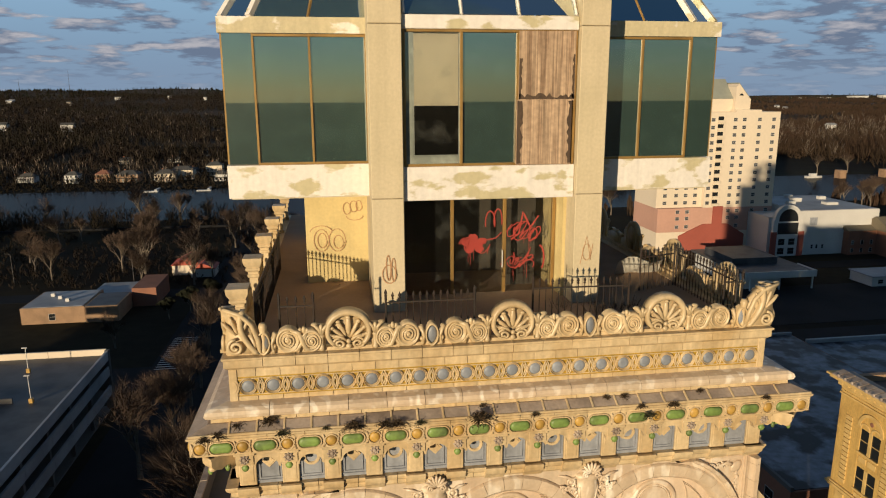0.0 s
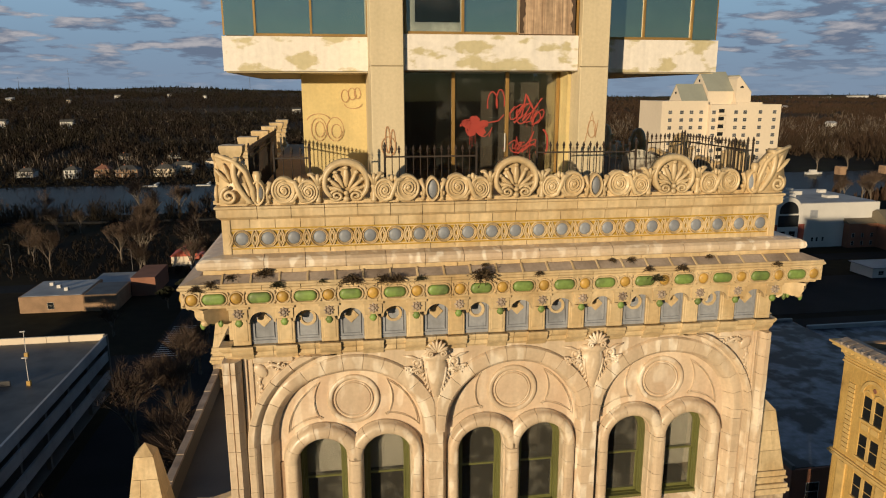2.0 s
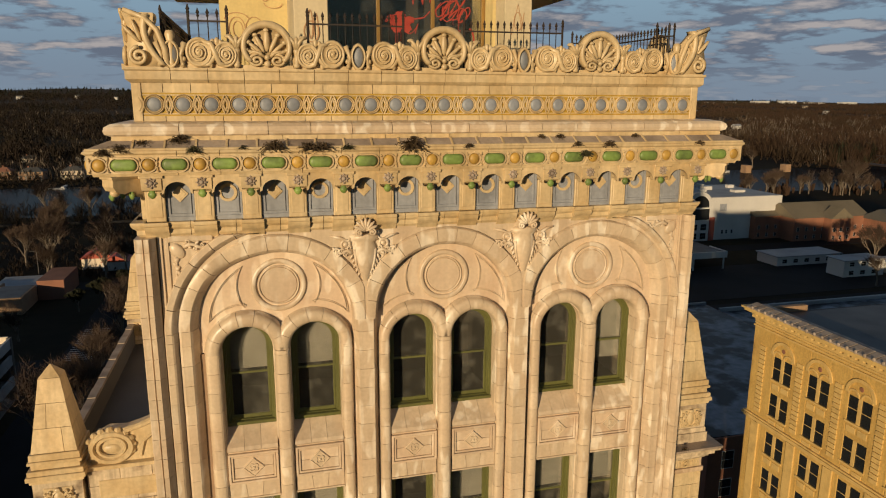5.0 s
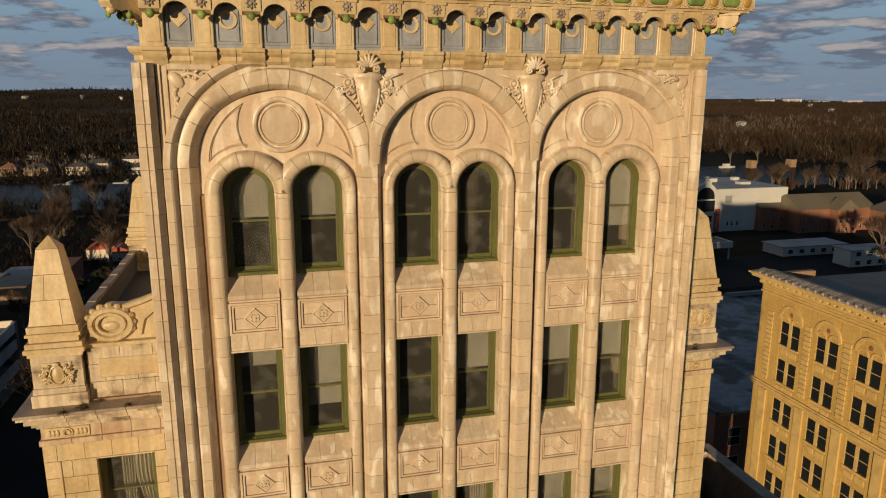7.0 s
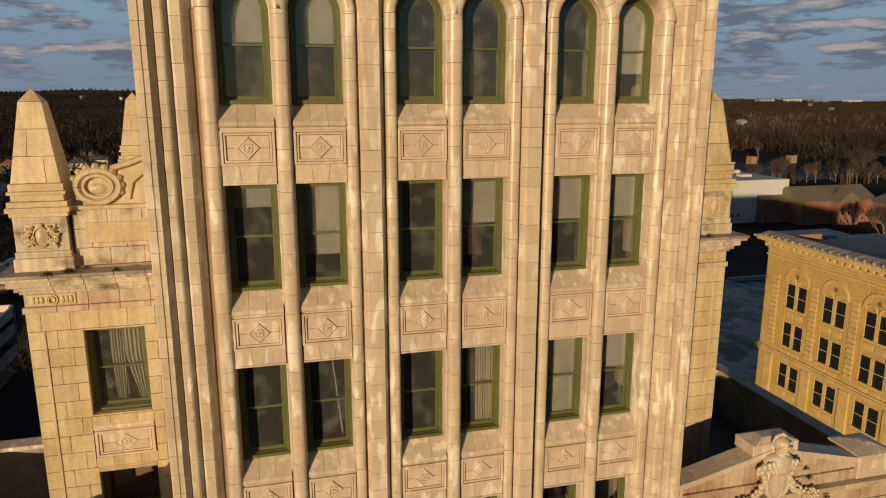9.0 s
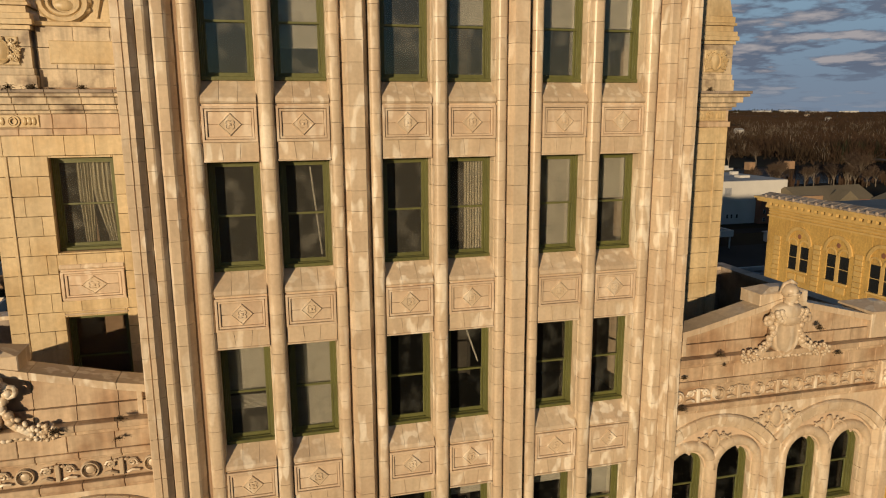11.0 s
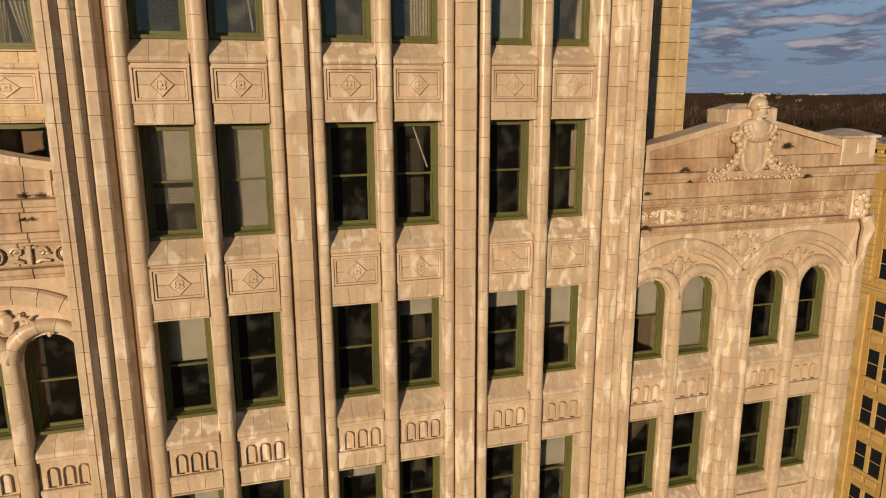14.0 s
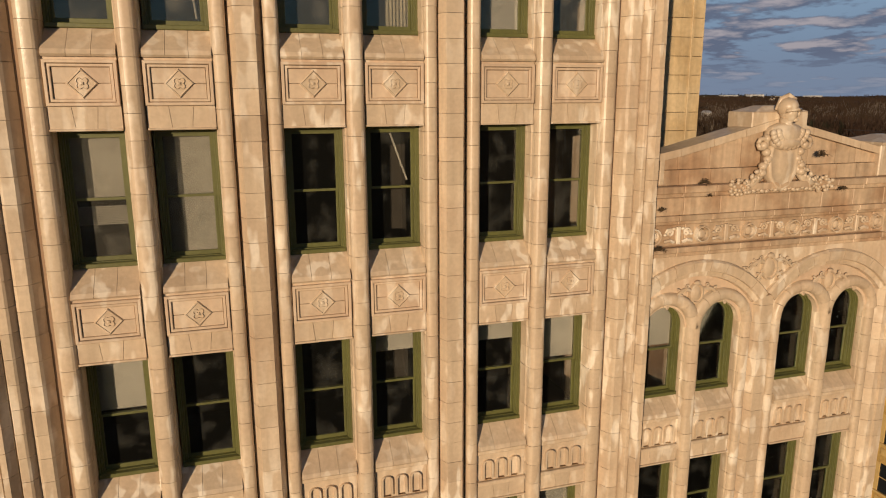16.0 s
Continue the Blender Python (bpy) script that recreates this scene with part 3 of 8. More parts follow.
# spandrels: sloped sill, ledge, framed panel with a raised diamond, lintel
def spandrel_meshes():
    w = 0.5
    made = {}
    # sloped sill of three stones
    s = []
    for k, (a, b) in enumerate(((-w, -0.17), (-0.165, 0.165), (0.17, w))):
        s.append(loft(bmesh.new(), [[(x, y, z) for y, z in ((0.60, 0.81), (0.34, 0.81), (-0.02, 0.49), (-0.05, 0.42), (-0.02, 0.385), (0.60, 0.385))] for x in (a, b)]))
    made["sill_stone"] = s
    f = bmesh.new()
    rect = lambda i, y: [(-w + i, y, -0.33 + i), (w - i, y, -0.33 + i), (w - i, y, 0.34 - i), (-w + i, y, 0.34 - i)]
    loft(f, [[(-w, 0.42, -0.36), (w, 0.42, -0.36), (w, 0.42, 0.38), (-w, 0.42, 0.38)], [(-w, 0.03, -0.36), (w, 0.03, -0.36), (w, 0.03, 0.38), (-w, 0.03, 0.38)]]
         + [rect(i, y) for i, y in ((0.0, 0.03), (0.0, -0.03), (0.008, -0.038), (0.042, -0.038), (0.05, -0.028), (0.05, 0.04), (0.058, 0.04), (0.058, -0.005), (0.064, -0.012), (0.09, -0.012), (0.10, -0.004), (0.10, 0.06))])
    made["panel_frame"] = [f]
    p = []
    for a, b in ((-0.228, -0.003), (0.004, 0.232)):
        p.append(soft_box(bmesh.new(), -0.394, 0.394, 0.022, 0.2, a, b, 0.006))
    made["panel_stone"] = p
    d = bmesh.new()
    for r0, r1, y0, y1 in ((0.226, 0.218, 0.1, 0.005), (0.218, 0.200, 0.005, -0.012), (0.200, 0.190, -0.012, -0.012), (0.190, 0.182, -0.012, 0.004)):
        loft(d, [[(0, y, r), (r, y, 0), (0, y, -r), (-r, y, 0)] for r, y in ((r0, y0), (r1, y1))], caps=False)
    prism(d, [(0, 0.183), (0.183, 0), (0, -0.183), (-0.183, 0)], 0.004, 0.1)
    lobe = [(0.105 * (0.62 + 0.38 * abs(math.cos(2 * t))) * math.cos(t + math.pi / 4), 0.105 * (0.62 + 0.38 * abs(math.cos(2 * t))) * math.sin(t + math.pi / 4)) for t in [2 * math.pi * i / 32 for i in range(32)]]
    loft(d, [[(x * q, y, z * q) for x, z in lobe] for q, y in ((1.0, 0.005), (0.97, -0.014), (0.84, -0.016), (0.80, 0.002), (0.30, 0.0), (0.26, -0.018), (0.12, -0.024))])
    made["diamond_boss"] = [d]
    l = []
    for a, b, lean_a, lean_b in ((-w, -0.15, 0.0, -0.035), (-0.144, 0.144, -0.035, 0.035), (0.15, w, 0.035, 0.0)):    # joints lean outwards
        l.append(prism(bmesh.new(), [(a, -0.665), (b, -0.665), (b + lean_b, -0.338), (a + lean_a, -0.338)], 0.015, 0.45))
    made["lintel_stone"] = l
    h = bmesh.new()
    soft_box(h, -w, w, -0.03, 0.44, -0.70, -0.665, 0.01)
    made["drip"] = [h]
    # arcaded variant
    q = bmesh.new()
    loft(q, [[(x, y, z) for y, z in ((0.42, -0.36), (-0.02, -0.36), (-0.02, -0.30), (-0.005, -0.285), (0.06, -0.285), (0.06, 0.29), (0.0, 0.305), (-0.01, 0.32), (-0.01, 0.38), (0.42, 0.38))] for x in (-w, w)])
    arches = []
    for cx in (-0.28, 0.0, 0.28):
        arches.append(loft(bmesh.new(), [[(cx + (x) * r, y, z) for x, z in [(-1, -0.24)] + [(math.cos(math.pi * (1 - i / 8)), 0.07 + math.sin(math.pi * (1 - i / 8)) * 0.1) for i in range(9)] + [(1, -0.24)]] for r, y in ((0.115, 0.06), (0.11, 0.0), (0.075, 0.0), (0.07, 0.055))], caps=False))
    made["blind_arch"] = arches
    made["arcaded_panel"] = [q]
    return {k: [part(k, b, {"drip": TERRA, "panel_frame": TERRA_PINK, "panel_stone": TERRA_PINK}.get(k, TERRA)).data for b in v] for k, v in made.items()}


SPANDREL = {}
for key, meshes in spandrel_meshes().items():
    SPANDREL[key] = meshes
for o in [o for o in bpy.data.objects if o.name.split(".")[0] in SPANDREL and o.parent is None]:
    bpy.data.objects.remove(o)


def spandrel(parent, x, z, arcaded=False, y=0.0, width=1.0):
    """z: the panel's middle. Far below, where nothing shows, it is one plain block."""
    if z < 27:
        if "plain" not in SPANDREL:
            o = part("plain_spandrel", soft_box(bmesh.new(), -0.5, 0.5, 0.0, 0.45, -0.7, 0.8, 0.02), TERRA)
            SPANDREL["plain"] = [o.data]
            bpy.data.objects.remove(o)
        base = part("spandrel", SPANDREL["plain"][0], None, parent)
        base.matrix_basis = Matrix.Translation((x, y, z)) @ Matrix.Diagonal((width, 1, 1, 1))
        return base
    base = part("spandrel", SPANDREL["arcaded_panel" if arcaded else "panel_frame"][0], None, parent)
    base.matrix_basis = Matrix.Translation((x, y, z)) @ Matrix.Diagonal((width, 1, 1, 1))
    keys = ["sill_stone", "lintel_stone", "drip"] + (["blind_arch"] if arcaded else ["panel_stone", "diamond_boss"])
    for k in keys:
        for me in SPANDREL[k]:
            part(k, me, None, base)
    return base


for row in range(12):
    for bx in BAYS:
        for s in (-1, 1):
            z = 48.90 - STOREY * row
            if z > 6:
                spandrel(tower, bx + s * PAIR, z, arcaded=(row == 4))


# windows: green frame, two sashes, panes, and what hangs behind
def window_meshes(w, h, arch):
    hw = w / 2

    def edge(i, n=12):
        """Outline of the opening, drawn in by i."""
        if not arch:
            return [(-hw + i, i), (-hw + i, h - i), (hw - i, h - i), (hw - i, i)]
        r = hw - i
        return [(-r, i)] + [(r * math.cos(math.pi * (1 - k / n)), h - hw + r * math.sin(math.pi * (1 - k / n))) for k in range(n + 1)] + [(r, i)]

    f = bmesh.new()
    loft(f, [[(px, y, pz) for px, pz in edge(i)] for i, y in ((0.0, 0.5), (0.0, 0.248), (0.005, 0.24), (0.03, 0.24), (0.034, 0.27), (0.058, 0.27), (0.062, 0.31), (0.085, 0.31), (0.085, 0.5))], closed=True, caps=False)
    sill = soft_box(bmesh.new(), -hw + 0.003, hw - 0.003, 0.20, 0.5, 0.003, 0.075, 0.01)
    mid = h * 0.50
    lo, up = bmesh.new(), bmesh.new()
    x = hw - 0.085
    for x0, x1, z0, z1 in ((-x, x, 0.075, 0.155), (-x, x, mid - 0.02, mid + 0.02), (-x, -x + 0.045, 0.155, mid - 0.02), (x - 0.045, x, 0.155, mid - 0.02)):
        soft_box(lo, x0, x1, 0.385, 0.425, z0, z1, 0.006)
    border_top = edge(0.085)
    inner = edge(0.13)
    o2 = [(px, max(pz, mid - 0.02)) for px, pz in border_top]
    i2 = [(px, max(pz, mid + 0.02)) for px, pz in inner]
    loft(up, [[(px, y, pz) for px, pz in e] for e, y in ((o2, 0.38), (o2, 0.34), (i2, 0.34), (i2, 0.38))], closed=True, caps=False)
    pl, pu = bmesh.new(), bmesh.new()
    box(pl, -x + 0.03, x - 0.03, 0.402, 0.408, 0.145, mid)
    prism(pu, i2, 0.358, 0.364)
    return f, lo, up, pl, pu, sill


def curtain_mesh(kind, w, h):
    bm = bmesh.new()
    hw = w / 2 - 0.1
    if kind == "drapes":
        # one full width of gathered cloth, and one drawn aside low down
        for left in (True, False):
            rings = []
            for j in range(11):
                z = h - 0.1 - (h - 0.22) * j / 10
                pull = max(0.0, (j - 3.5) / 6.5) ** 1.2
                a, b = (-hw * 0.42 + hw * 0.1 * pull, hw * 0.16 - hw * 0.08 * pull) if left else (hw * 0.14 + hw * 0.50 * pull, hw * 1.0)
                rings.append([(a + (b - a) * k / 18, 0.52 + 0.03 * math.sin(k * 1.75 + j * 0.15) + (0.04 if left else 0), z) for k in range(19)])
            loft(bm, rings, closed=False)
    elif kind == "pleats":
        rings = [[(-0.02 + (hw + 0.02) * k / 22, 0.5 + 0.03 * math.sin(k * 1.9), z) for k in range(23)] for z in (h - 0.1, h * 0.5, 0.12)]
        loft(bm, rings, closed=False)
    elif kind == "slats":
        for k in range(11):
            box(bm, -hw, hw, 0.47, 0.49, h * 0.43 - k * 0.028, h * 0.43 - k * 0.028 + 0.02)
        box(bm, -hw, hw, 0.47, 0.475, h * 0.5, h - 0.1)
    else:
        drop = {"blind": 1.0, "half": 0.46, "short": 0.2, "low": 0.72}[kind]
        box(bm, -hw, hw, 0.46, 0.466, h - 0.1 - (h - 0.2) * drop, h - 0.1)
        soft_box(bm, -hw, hw, 0.45, 0.476, h - 0.13 - (h - 0.2) * drop, h - 0.1 - (h - 0.2) * drop, 0.005)
    return bm


WINDOWS, HANGINGS = {}, {}


def window(parent, x, z, arch=False, behind="", w=WIN_W, h=WIN_H, y=0.0, lift=0.0, glaze=None):
    glaze = glaze or PANE
    key = (round(w, 2), round(h, 2), arch, glaze.name)
    names = ("window", "lower_sash", "upper_sash", "lower_pane", "upper_pane", "window_sill")
    if key not in WINDOWS:
        WINDOWS[key] = []
        for nm, b, mat in zip(names, window_meshes(w, h, arch), (FRAME, FRAME, FRAME, glaze, glaze, FRAME)):
            o = part(nm, b, mat)
            WINDOWS[key].append(o.data)
            bpy.data.objects.remove(o)
    ms = WINDOWS[key]
    top = part("window", ms[0], None, parent)
    top.location = (x, y, z)
    for nm, me in zip(names[1:], ms[1:]):
        o = part(nm, me, None, top)
        if nm.startswith("lower"):
            o.location.z = lift
        if "pane" in nm:
            o.visible_shadow = False
    if behind:
        hk = (behind, key)
        if hk not in HANGINGS:
            o = part("hanging", curtain_mesh(behind, w, h), CURTAIN if behind in ("drapes", "pleats") else BLIND)
            HANGINGS[hk] = o.data
            bpy.data.objects.remove(o)
        part({"drapes": "curtain", "pleats": "curtain"}.get(behind, "blind"), HANGINGS[hk], None, top)
    return top


def leaning_pole(top, x0, z0, x1, z1):
    """A white curtain pole that has slipped down behind the glass."""
    part("fallen_pole", tube(bmesh.new(), [(x0, 0.50, z0), (x1, 0.48, z1)], 0.018, 6), BLIND, top, "slipped white curtain pole")


BEHIND = [["half", "half", "", "", "", "low"],
          ["short", "low", "", "half", "half", "half"],
          ["", "", "", "pleats", "blind", "half"],
          ["slats", "blind", "", "", "", ""],
          ["half", "", "", "short", "short", "half"],
          ["half", "", "short", "", "", "half"]]
for row in range(12):
    for i, (bx, s) in enumerate((bx, s) for bx in BAYS for s in (-1, 1)):
        z = SILL - STOREY * row
        if z < 6:
            continue
        b = BEHIND[row][i] if row < len(BEHIND) else ("", "half", "short")[(row * 5 + i * 3) % 3]
        win = window(tower, bx + s * PAIR + 0.01, z, arch=(row == 0), behind=b, h=2.21 if row == 0 else WIN_H, lift=0.0, y=0.10, glaze=PANE_HAZE if row < 3 or (row == 3 and i < 2) else PANE)
        if (row, i) == (2, 1):
            leaning_pole(win, 0.30, 0.20, 0.12, 2.02)
        if (row, i) == (3, 3):
            leaning_pole(win, 0.32, 1.20, 0.02, 2.04)

# tympana, hoods and the three great arches
ARCH_Z, SUNK = 51.95, 0.06                # the tympana lie a little behind the hoods


def roll_hood(cx, s, spring, inner, ends, Y=0.0, n=7):
    """The round moulding over a window, block by block, running from the mullion's roll into the pier's.
    inner and ends: the roll's distance from the window's axis, half its width and how far it stands out."""
    blocks = []
    for k in range(n):
        rings = []
        for i in range(6):
            a = radians(180 * k / n + 0.28 + (180 / n - 0.56) * i / 5)
            w = 0.5 - 0.5 * s * math.cos(a)
            w = w * w * (3 - 2 * w)
            c, h, d = (p + (q - p) * w for p, q in zip(ends, inner))
            prof = [(c - h - 0.012, Y + 0.2), (c - h - 0.012, Y + 0.10)] + [(c - h * math.copysign(abs(math.cos(math.pi * j / 9)) ** 0.8, math.cos(math.pi * j / 9)), Y + 0.06 - d * max(0.0, math.sin(math.pi * j / 9)) ** 0.7) for j in range(10)] + [(c + h + 0.015, Y + 0.08), (c + h + 0.015, Y + 0.2)]
            rings.append([(cx + r * math.cos(a), y, spring + r * math.sin(a)) for r, y in prof])
        blocks.append(loft(bmesh.new(), rings))
    return blocks


def arch_block(bx, a0, a1, n=5):
    """A block of a great arch: its moulding changes from the corner pier's to the middle pier's, and neighbours meet in a mitre."""
    rings = []
    for i in range(n + 1):
        a = radians(a0 + (a1 - a0) * i / n)
        c = math.cos(a)
        edge = max(0.0, c * (1 if bx > 3 else -1 if bx < -3 else 0))
        w = max(0.0, min(1.0, (edge - 0.15) / 0.8))
        w = w * w * (3 - 2 * w)
        r0, r1 = 1.435 + 0.065 * w, 1.83 + 0.073 * w
        if edge == 0 and abs(c) > 0.5:
            r1 = min(r1, 1.688 / abs(c))
        prof = [(r0 + (r1 - r0) * (p[0] + (q[0] - p[0]) * w), p[1] + (q[1] - p[1]) * w) for p, q in zip(PIER_MOULD, EDGE_MOULD)]
        prof += [(r1, 0.3), (r0, 0.3)]
        rings.append([(bx + r * c, y, ARCH_Z + r * math.sin(a)) for r, y in prof])
    return loft(bmesh.new(), rings)


for bx in BAYS:
    pts = [(bx - 1.62, 51.42), (bx - 1.175, 51.42)] + arc(bx - PAIR, 51.42, 0.5, 180, 0, 14)[1:-1] + [(bx - 0.175, 51.42), (bx + 0.175, 51.42)] \
        + arc(bx + PAIR, 51.42, 0.5, 180, 0, 14)[1:-1] + [(bx + 1.175, 51.42), (bx + 1.62, 51.42)] + arc(bx, ARCH_Z, 1.62, 0, 180, 28)
    ty = part("tympanum", prism(bmesh.new(), pts, 0.085, 0.5), TERRA_PINK, tower)
    ty.location.y = SUNK
    for s in (-1, 1):
        ends = (0.65, 0.15, 0.18) if s * bx > 3 else (0.6255, 0.115, 0.138)
        for bm in roll_hood(bx + s * PAIR, s, 51.42, (0.675, 0.15, 0.17), ends):
            part("hood_block", bm, TERRA, ty).location.y = -SUNK
        # sunk triangles beside the roundel
        for r0, r1, y in ((1.0, 0.96, -0.005), (0.9, 0.86, -0.0)):
            bm = bmesh.new()
            tri = arc(0, ARCH_Z, 1.375, 59, 9, 9) + arc(PAIR, 51.42, 0.93, 42, 92, 7) + arc(0, 52.72, 0.80, -32, 31, 7)
            tri = [(bx + s * px, pz) for px, pz in tri]
            cx, cz = bx + s * 0.99, 52.58
            sc = [[(cx + (px - cx) * q, yy, cz + (pz - cz) * q) for px, pz in tri] for q, yy in ((r0 + 0.015, 0.09), (r0 + 0.008, y + 0.062), (r1 + 0.012, y + 0.062), (r1 + 0.005, 0.09))]
            part("triangle_moulding", loft(bm, sc, caps=False), TERRA, ty)
    bm = bmesh.new()
    for r0, r1, prof in ((0.36, 0.405, [(0, 0.09), (0.3, 0.055), (0.8, 0.05), (1, 0.09)]), (0.43, 0.545, [(0, 0.09), (0.10, 0.045), (0.25, 0.03), (0.75, 0.025), (0.92, 0.045), (1, 0.09)])):
        rings = [[(bx + (r0 + (r1 - r0) * q) * math.cos(t), y, 52.72 + (r0 + (r1 - r0) * q) * math.sin(t)) for t in [2 * math.pi * i / 36 for i in range(36)]] for q, y in prof]
        loft(bm, rings, caps=False)
    part("roundel_ring", bm, TERRA, ty, smooth=True)
    bm = bmesh.new()
    loft(bm, [[(bx + r * math.cos(2 * math.pi * i / 36), y, 52.72 + r * math.sin(2 * math.pi * i / 36)) for i in range(36)] for r, y in ((0.37, 0.10), (0.35, 0.06), (0.0001, 0.06))], caps=False)
    part("roundel_disc", bm, TERRA_PINK, ty)
    for k in range(13):
        part("voussoir", arch_block(bx, 180 * k / 13 + 0.14, 180 * (k + 1) / 13 - 0.14), TERRA, ty).location.y = -SUNK
# outer ring that rises from the corner piers and dies under the architrave
for s in (-1, 1):
    part("corner_fillet", column(bmesh.new(), FILLET if s < 0 else flip(FILLET_R), 51.95, 53.84), TERRA, tower)
    r_in, r_out = (1.91, 2.145) if s < 0 else (1.925, 2.06)
    for k in range(6):
        a0, a1 = (180 - 13.5 * (k + 1), 180 - 13.5 * k) if s < 0 else (13.5 * k, 13.5 * (k + 1))
        rings = []
        for i in range(6):
            a = radians(a0 + 0.2 + (a1 - a0 - 0.4) * i / 5)
            rings.append([(s * 3.385 + r * math.cos(a), y, min(53.835, ARCH_Z + r * math.sin(a))) for r, y in
                          ((r_in + (r_out - r_in) * q, y) for q, y in ((0, 0.1), (0, -0.06), (0.12, -0.12), (0.32, -0.195), (0.47, -0.222), (0.92, -0.222), (1, -0.20), (1, 0.1)))])
        part("voussoir", loft(bmesh.new(), rings), TERRA, tower)
# wall over the arches
pts = [(-5.34, 51.95)]
for bx in BAYS:
    a_r = math.degrees(math.acos(1.6925 / 1.83))
    pts += arc(bx, ARCH_Z, 1.84, 180 if bx < -3 else 180 - a_r, 0 if bx > 3 else a_r, 24)
pts += [(5.34, 51.95), (5.34, 53.84), (-5.34, 53.84)]
over = part("upper_wall", prism(bmesh.new(), pts, -0.085, 0.5), TERRA, tower)


# ---- cornice ----
def course(name, prof, n, mat, parent, half=HALF, yb=-0.05, yend=16.2, side=5, gap=0.010, label="", deep=1.0, shift=0.0):
    """A moulding round the front and both flanks, mitred at the corners, block by block. prof is (out, z); deep: how far it stands out in front against the flanks."""
    xs = [shift - half + 2 * half * i / n for i in range(n + 1)]
    shared = None
    for i in range(n):
        ends = []
        for x, sgn in ((xs[i], 1), (xs[i + 1], -1)):
            corner = (i == 0 and sgn > 0) or (i == n - 1 and sgn < 0)
            ends.append([((x - sgn * o) if corner else x + sgn * gap / 2, yb - o * deep, z) for o, z in prof])
        if 0 < i < n - 1 and shared:
            o = part(name, shared, mat, parent)
            o.location.x = xs[i] - xs[1]
        else:
            o = part(name, loft(bmesh.new(), ends), mat, parent, label if i == 0 else "")
            if i == 1:
                shared = o.data
    for s in (-1, 1):
        ys = [yb + (yend - yb) * j / side for j in range(side + 1)]
        for j in range(side):
            ends = [[(shift + s * (half + o), (ys[j] - o * deep) if j == 0 else ys[j] + gap / 2, z) for o, z in prof], [(shift + s * (half + o), ys[j + 1] - gap / 2, z) for o, z in prof]]
            part(name, loft(bmesh.new(), ends), mat, parent)


DEEP = 0.685
cornice = part("cornice", box(bmesh.new(), -5.55, 5.55, 0.0, 16.2, 53.84, 56.84), JOINT, tower, "deep bracketed cornice with coloured glazed bosses")
course("architrave_block", [(-0.4, 53.84), (0.08, 53.84), (0.13, 53.89), (0.13, 53.97), (0.19, 54.02), (0.22, 54.08), (0.22, 54.12), (-0.4, 54.12)], 14, TERRA_GOLD, cornice, half=5.66, deep=0.8, shift=-0.07)
course("corona_block", [(-0.4, 55.0), (0.66, 55.0), (0.68, 55.05), (0.745, 55.05), (0.745, 55.37), (0.79, 55.40), (0.79, 55.44), (-0.4, 55.44)], 16, TERRA_GOLD, cornice, deep=DEEP)
course("sloped_tile", [(-0.3, 55.44), (0.77, 55.445), (0.77, 55.465), (0.42, 55.60), (-0.3, 55.60)], 22, TERRA_DARK, cornice, gap=0.016, deep=DEEP)
rib = part("tile_rib", loft(bmesh.new(), [[(x, y, z) for x, z in ((-0.022, 0), (0.022, 0), (0.016, 0.022), (-0.016, 0.022))] for y, z in ((0, 0),)] + [[(x, -0.36 * DEEP, z - 0.135) for x, z in ((-0.022, 0), (0.022, 0), (0.016, 0.022), (-0.016, 0.022))]]), TERRA_GOLD, cornice)
rib.location = (-5.75, -0.05 - 0.41 * DEEP, 55.60)
repeat(rib, [(11.5 / 22 * i, 0, 0) for i in range(1, 23)])
part("tile_edge", soft_box(bmesh.new(), -6.5, 6.5, -0.05 - 0.78 * DEEP, -0.01 - 0.78 * DEEP, 55.44, 55.49, 0.01), TERRA_GOLD, cornice)
course("base_block", [(-0.3, 55.60), (0.36, 55.60), (0.36, 55.68), (-0.3, 55.68)], 18, TERRA_GOLD, cornice, deep=DEEP)
course("torus_block", [(-0.3, 55.68), (0.38, 55.68), (0.45, 55.71), (0.475, 55.77), (0.45, 55.84), (0.36, 55.89), (0.1, 55.93), (-0.3, 55.93)], 15, TERRA, cornice, deep=DEEP)
course("parapet_block", [(-0.2, 55.93), (0.03, 55.93), (0.03, 56.02), (-0.2, 56.02)], 23, TERRA_GOLD, cornice, half=5.635, shift=-0.065)
course("ochre_strip", [(-0.2, 56.02), (0.02, 56.02), (0.02, 56.43), (-0.2, 56.43)], 23, OCHRE, cornice, half=5.635, gap=0.0, shift=-0.065)
course("parapet_block", [(-0.2, 56.43), (0.03, 56.43), (0.03, 56.60), (-0.2, 56.60)], 24, TERRA_GOLD, cornice, half=5.635, shift=-0.065)
course("cap_block", [(-0.2, 56.60), (0.05, 56.60), (0.10, 56.64), (0.12, 56.66), (0.12, 56.80), (0.15, 56.82), (0.15, 56.86), (-0.2, 56.86)], 18, TERRA_GOLD, cornice, half=5.635, shift=-0.065)

